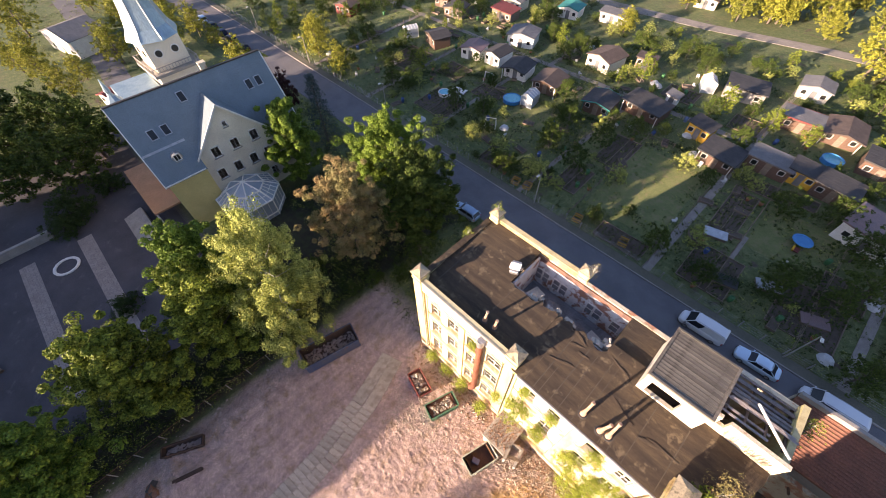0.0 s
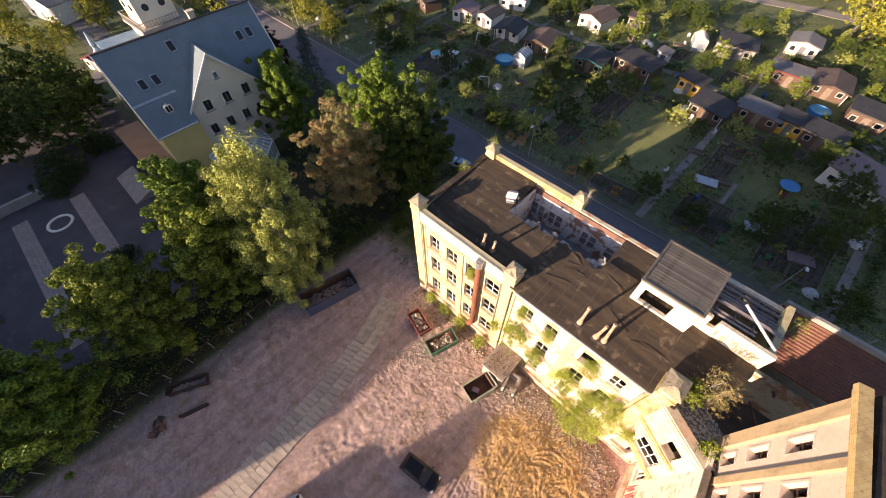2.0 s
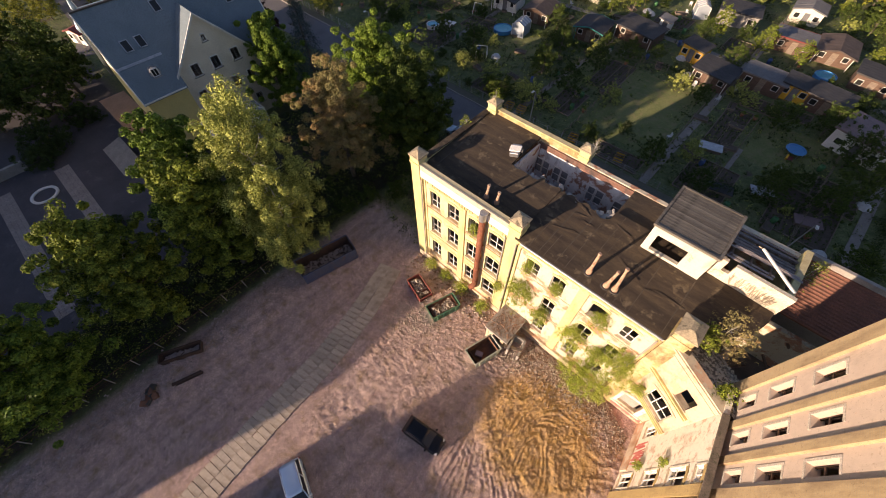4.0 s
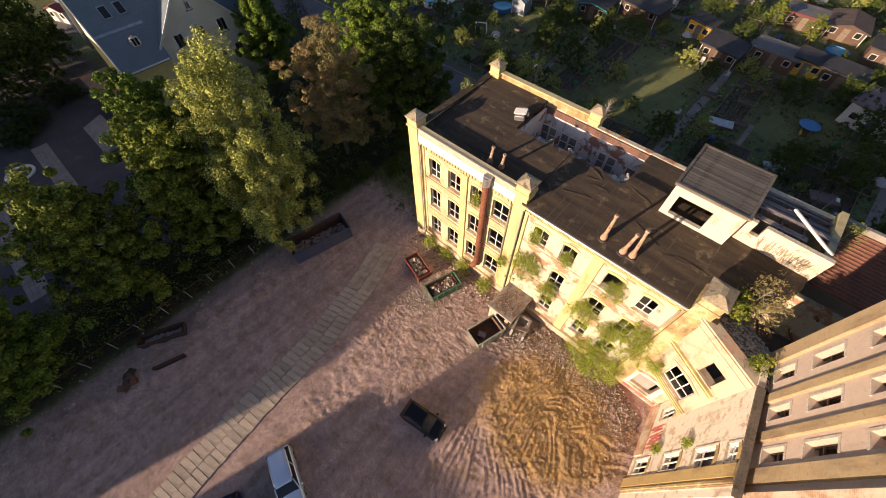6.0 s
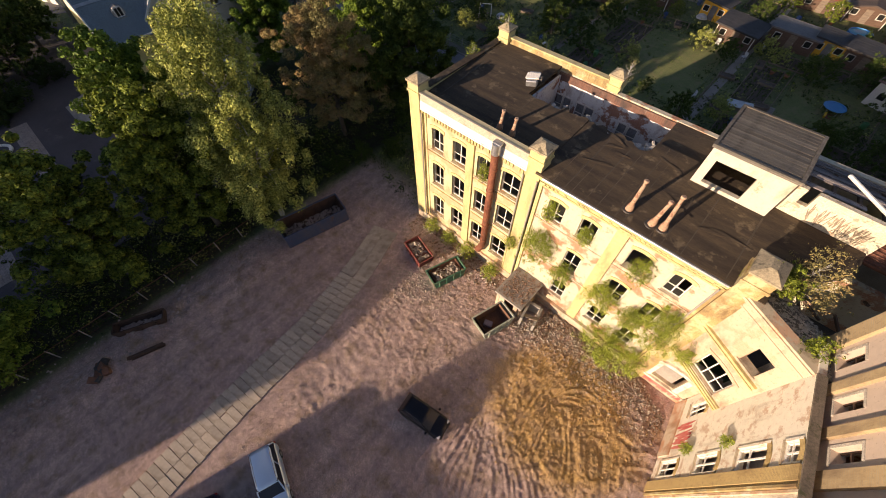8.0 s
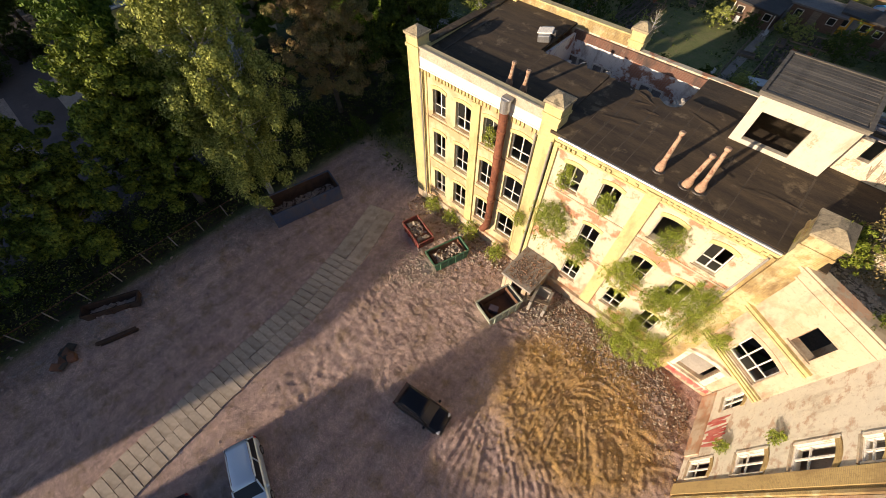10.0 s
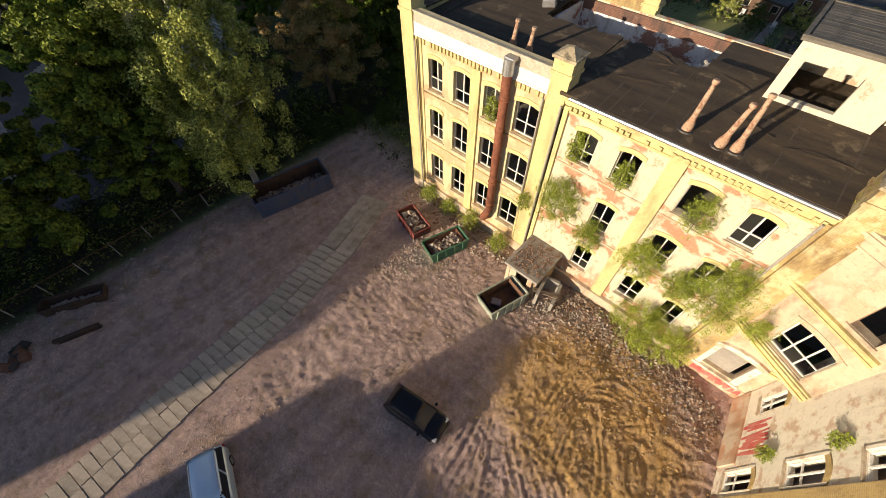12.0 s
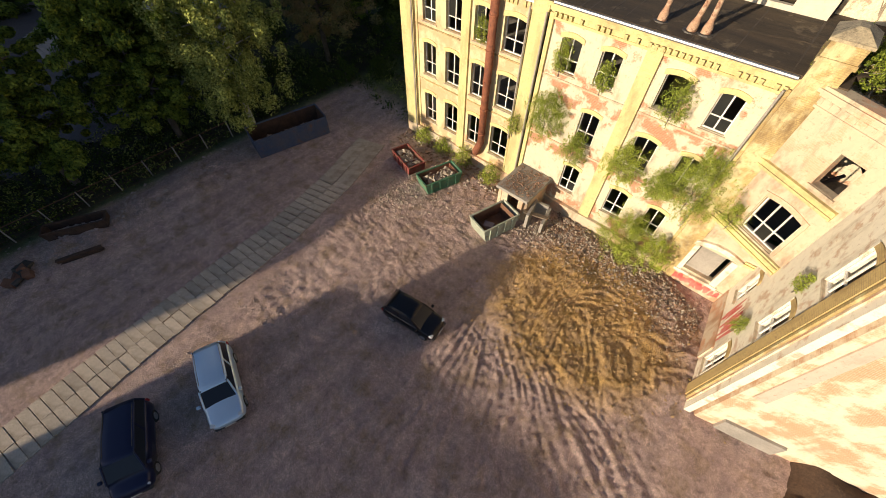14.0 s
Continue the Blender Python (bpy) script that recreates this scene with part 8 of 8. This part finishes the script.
def yard_things():
    skip("roll_off_container", "long dark-blue steel container with rusty scrap inside", pose(-6.6, -8.2, 0.02, 0, 0, 77), 6.2, 2.4, 1.55, BLUE_STEEL, RUST_DARK, 8, 0.0, STONE, 0.4)
    skip("skip", "small red skip with white waste beside the factory", pose(3.4, -3.7, 0.03, 0, 0, -15), 2.5, 1.5, 0.75, RED_STEEL, RUST, 4, 0.15, STONE_PALE, 0.75)
    skip("skip", "green skip full of rubble beside the factory", pose(6.75, -3.7, 0.03, 0, 0, 72), 2.8, 1.55, 0.9, GREEN_STEEL, RUST, 4, 0.2, STONE_PALE, 0.9)
    skip("skip", "open pale-green skip with rusty brown inside beside the porch", pose(12.7, -4.55, 0.03, 0, 0, 74), 2.5, 1.7, 1.15, PALE_STEEL, RUST_BROWN, 4, 0.25)
    cb = thing("crate", "violet-grey plastic crate lying in the open skip", "crate", pose(12.55, -4.9, 0.17, 0, 0, 20))
    part("body", bevel(boxes((-0.35, 0.35, -0.25, 0.25, 0, 0.35)), 0.02), CRATE, cb)
    t = skip("trough", "rusty steel trough lying beside the fence", pose(-8.5, -24.2, 0.2, 0, 0, 64), 3.6, 1.0, 0.6, RUST_DARK, RUST_DARK, 3, 0.1, STONE, 0.25)
    b = thing("steel_beam", "rusty steel beam lying in the yard", "beam", pose(-5.9, -25.0, 0.15, 0, 0, 72))
    part("flange", boxes((-1.3, 1.3, -0.14, 0.14, 0, 0.04)), RUST_DARK, b)
    part("flange", boxes((-1.3, 1.3, -0.14, 0.14, 0.3, 0.34)), RUST_DARK, b)
    part("web", boxes((-1.3, 1.3, -0.03, 0.03, 0.04, 0.3)), RUST_DARK, b)
    m = thing("scrap_machine", "dark heap of broken machine parts near the fence", "scrap", pose(-6.6, -28.0, 0.1, 0, 0, 30))
    r = random.Random(3)
    for k in range(9):
        bm = bmesh.new()
        if k % 3:
            box(bm, -0.4 * r.random() - 0.1, 0.5 * r.random() + 0.1, -0.25, 0.3 * r.random(), 0, 0.3 + 0.4 * r.random())
            bevel(bm, 0.03)
        else:
            tube(bm, (-0.5, 0, 0.2), (0.6, 0.1, 0.5), 0.18, 0.14, 10)
        part("machine_part", bm, DARK_METAL if k % 2 else RUST, m, at=pose(r.uniform(-0.8, 0.8), r.uniform(-0.6, 0.6), 0, r.uniform(-20, 20), r.uniform(-20, 20), r.uniform(0, 180)))
    # fence between yard and trees
    f = thing("yard_fence", "rusty wire mesh fence with leaning posts behind the yard", "fence")
    for k in range(16):
        y = -46 + 2.3 * k
        bm = bmesh.new()
        tube(bm, (0, 0, 0), (0.06 * math.sin(k * 5), 0.05 * math.cos(k * 3), 1.5), 0.05, 0.045, 6)
        part("post", bm, CONCRETE, f, at=pose(-10.7, y, -0.05))
        if k < 15:
            bm = bmesh.new()
            for h in (0.06, 0.5, 1.0):
                tube(bm, (0, 0, h), (0, 2.3, h), 0.02, 0.02, 4)
            for j in range(12):
                tube(bm, (0, j * 0.19, 0.06), (0, j * 0.19, 1.42), 0.007, 0.007, 3)
            part("mesh_panel", bm, RUST_DARK, f, at=pose(-10.7, y, -0.05))
            bm = bmesh.new()
            tube(bm, (0, 0, 1.45), (0, 2.3, 1.45), 0.03, 0.03, 6)
            part("top_rail", bm, RUST_BROWN, f, at=pose(-10.7, y, -0.05))
    # porch at the foot of the factory
    p = thing("porch", "low brick cellar porch with debris on its slab roof", "porch", pose(11.75, -2.95, 0))
    part("wall", boxes((0, 0.25, 0, 2.9, 0, 2.2)), PLASTER, p)
    part("wall", boxes((2.0, 2.25, 0.3, 2.9, 0, 2.2)), PLASTER, p)
    part("wall", boxes((0.25, 0.75, 0.05, 0.3, 0, 2.2), (1.65, 2.0, 0.05, 0.3, 0, 2.2), (0.75, 1.65, 0.05, 0.3, 1.95, 2.2)), PLASTER, p)
    part("roof", boxes((-0.15, 2.4, -0.15, 2.95, 2.2, 2.42)), CONCRETE, p)
    r = random.Random(8)
    heap = rubble("roof_debris", [(r.uniform(0, 2.3), r.uniform(0, 2.8), 2.45, 0.04 + 0.09 * r.random() ** 2) for _ in range(420)], BRICK_BIT, 12, "")
    heap.parent = p
    del heap["category"]
    q = thing("coal_chute", "broken concrete chute beside the cellar porch", "chute", pose(14.3, -3.1, 0, 0, 0, 12))
    part("side", boxes((0, 0.2, 0, 1.8, 0, 1.3)), CONCRETE, q)
    part("side", boxes((1.1, 1.3, 0, 1.8, 0, 1.0)), CONCRETE, q)
    part("back", boxes((0.2, 1.1, 1.6, 1.8, 0, 1.2)), CONCRETE, q)
    part("plank", boxes((-0.2, 1.5, 0.2, 0.5, 0.0, 0.08)), WOOD, q, at=pose(0, 0, 1.2, 0, 10, 15))


yard_things()


def wall_plants():
    """Birch saplings and shrubs that root in the masonry."""
    for x, y, z, h, sp, n, lab in ((12.75, -0.5, 5.9, 2.4, 1.15, 2600, "hanging"), (15.1, -0.45, 4.9, 1.7, 0.75, 1300, "small"), (18.2, -0.5, 5.3, 2.0, 1.0, 2000, "bushy"), (20.4, -0.45, 5.2, 1.6, 0.8, 1300, "small"), (22.0, -0.7, 5.6, 3.1, 1.45, 3800, "large"),
                                   (20.3, -1.0, 0.5, 2.8, 1.5, 3600, "large"), (22.3, -1.0, 0.9, 2.0, 1.0, 1500, "bushy"), (15.3, -0.2, 9.6, 1.4, 0.5, 600, "small"), (19.1, -0.3, 9.5, 1.8, 0.7, 900, "small"), (12.6, 0.0, 9.6, 1.6, 0.5, 700, "small"), (7.0, 0.0, 9.5, 1.4, 0.45, 500, "small"),
                                   (9.6, -1.0, 0.1, 1.5, 0.7, 900, "small"), (2.2, -0.6, 0.1, 1.1, 0.7, 800, "low"), (4.4, -0.6, 0.1, 1.0, 0.7, 700, "low"), (6.6, -0.7, 0.1, 1.3, 0.8, 900, "low"), (10.6, -0.5, 4.8, 1.2, 0.45, 400, "small"), (24.2, -0.8, 5.9, 1.2, 0.5, 500, "small"), (27.1, -4.7, 7.6, 0.8, 0.3, 300, "small"), (27.0, -4.6, 3.6, 0.9, 0.32, 300, "small"),
                                   (23.2, 0.6, 13.0, 1.6, 0.5, 400, "small")):
        broadleaf("wall_birch", lab + " birch sapling growing out of the factory wall", h * 1.1, sp * 1.15, 0.03, LEAF_WALL, int(x * 100 + z), int(n * 4.6), 0.033, lobes=34, low=0.08, droop=1.1, at=pose(x, y, z), category="sapling", group="saplings on the factory wall")
    for x, y, z, h, sp, n, mat, lab in ((25.2, 2.4, 11.6, 3.4, 1.6, 2200, LEAF_DRY, "dry pale birch"), (24.3, 1.4, 12.5, 1.8, 1.0, 5200, LEAF_SUNNY, "bright yellow-green shrub"), (26.2, 3.2, 11.0, 2.6, 1.3, 1500, LEAF_DRY, "dry bare shrub"), (27.6, 10.2, 13.2, 1.6, 0.9, 800, LEAF_SUNNY, "yellow-green sapling"),
                                        (0.6, 10.3, 14.3, 1.3, 0.6, 500, LEAF_SUNNY, "yellow-green sapling"), (-0.1, 7.0, 13.3, 1.0, 0.6, 500, LEAF_SUNNY, "yellow-green sapling"), (10.9, 10.6, 13.8, 1.9, 0.7, 200, LEAF_DRY, "leafless sapling"), (0.3, 0.5, 12.2, 1.2, 0.35, 300, LEAF_WALL, "small sapling"), (26.6, -1.0, 12.6, 1.1, 0.7, 1500, LEAF_SUNNY, "low shrub")):
        broadleaf("roof_sapling", lab + " rooted in the ruined roof edge", h, sp, 0.05, mat, int(x * 77 + z), n, 0.05, lobes=20, low=0.15, at=pose(x, y, z), category="sapling", bark=BARK_PALE)


wall_plants()


def slab_track():
    """A track of long concrete slabs laid side by side."""
    t = thing("slab_track", "track of worn concrete slabs across the yard", "track", kind="structure")
    line = TRACK
    bm = bmesh.new()
    box(bm, -0.655, 0.655, -0.262, 0.262, 0, 0.12)
    me = mesh_of(bevel(bm, 0.012), "slab", SLAB)
    bm = bmesh.new()
    box(bm, -0.655, 0.655, -1.49, 1.49, 0, 0.12)
    me_long = mesh_of(bevel(bm, 0.012), "slab", SLAB)
    r = random.Random(4)
    for (xa, ya), (xb, yb) in zip(line, line[1:]):
        d = math.hypot(xb - xa, yb - ya)
        long = 3.0 if ya > -10 else 0.545
        n = round(d / long)
        for k in range(n):
            x, y = xa + (xb - xa) * (k + 0.5) / n, ya + (yb - ya) * (k + 0.5) / n
            ang = math.degrees(math.atan2(yb - ya, xb - xa)) - 90
            for side in (-0.665, 0.665):
                part("slab", me_long if long > 1 else me, SLAB, t, at=pose(x + r.gauss(0, 0.02), y, 0, 0, 0, ang) @ pose(side, 0, -0.085 + r.gauss(0, 0.006), r.gauss(0, 0.4), r.gauss(0, 0.4), r.gauss(0, 0.5)))


slab_track()

def soil_heap():
    """A heap of dark earth tipped against the tall block."""
    n, rows = 30, []
    bm = bmesh.new()
    for j in range(n + 1):
        row = []
        for i in range(n + 1):
            u, v = i / n, j / n
            x, y = 32.4 + 8.5 * u, -12.5 + 7.2 * v + 1.9 * u
            edge = smooth01(u, 0.0, 0.05) * smooth01(1 - u, 0.0, 0.1) * smooth01(v, 0.0, 0.25)
            z = edge * (0.55 + 0.5 * noise.noise((x * 0.5, y * 0.5, 3)) + 0.25 * noise.noise((x * 1.4, y * 1.4, 1)) + 0.1 * noise.noise((x * 4, y * 4, 6))) - 0.06
            row.append(bm.verts.new((x + 0.2 * noise.noise((y, 0, 2)) * (1 - u), y, z)))
        rows.append(row)
    for a, b in zip(rows, rows[1:]):
        for i in range(n):
            bm.faces.new((a[i], a[i + 1], b[i + 1], b[i]))
    tagged(part("soil_heap", bm, DARK_EARTH, smooth=True), "heap of dark brown earth tipped beside the mill block", "soil heap", kind="stuff")


DARK_EARTH = surface("dark_earth", (0.085, 0.05, 0.03), (0.05, 0.03, 0.02), 0.9, 9, 0.95, 0.8, stain=(0.13, 0.085, 0.055), stain_at=(0.6, 0.7))
soil_heap()

# ---- unseen plain blocks added behind the yard to cast its shadows ----
def unseen_blocks():
    b = thing("mill_building", "plain rendered unseen building added to shadow the yard", "building")
    part("wall", boxes((-3.6, 34, -72, -60, 0, 10.0)), PLASTER_GREY, b)
    part("stair_tower", boxes((-1.4, 1.6, -61.5, -60, 0, 12.1), (-1.4, 1.6, -66, -61.5, 10.0, 12.1)), PLASTER_GREY, b)
    part("roof", boxes((-3.8, 34.2, -72.2, -66.2, 10.0, 10.3)), ROOF_FELT, b)
    # unseen, added only to shade the trees and the left of the yard
    c = thing("warehouse", "plain brick unseen block added to shade trees and yard", "building")
    part("wall", boxes((-20.0, -11.3, -74, -60, 0, 12.9)), BRICK_RED, c)
    part("wall", boxes((-70, -20.0, -74, -60, 0, 19.8)), BRICK_RED, c)
    part("roof", boxes((-70.2, -19.8, -74.2, -59.8, 19.8, 20.1)), ROOF_FELT, c)


unseen_blocks()
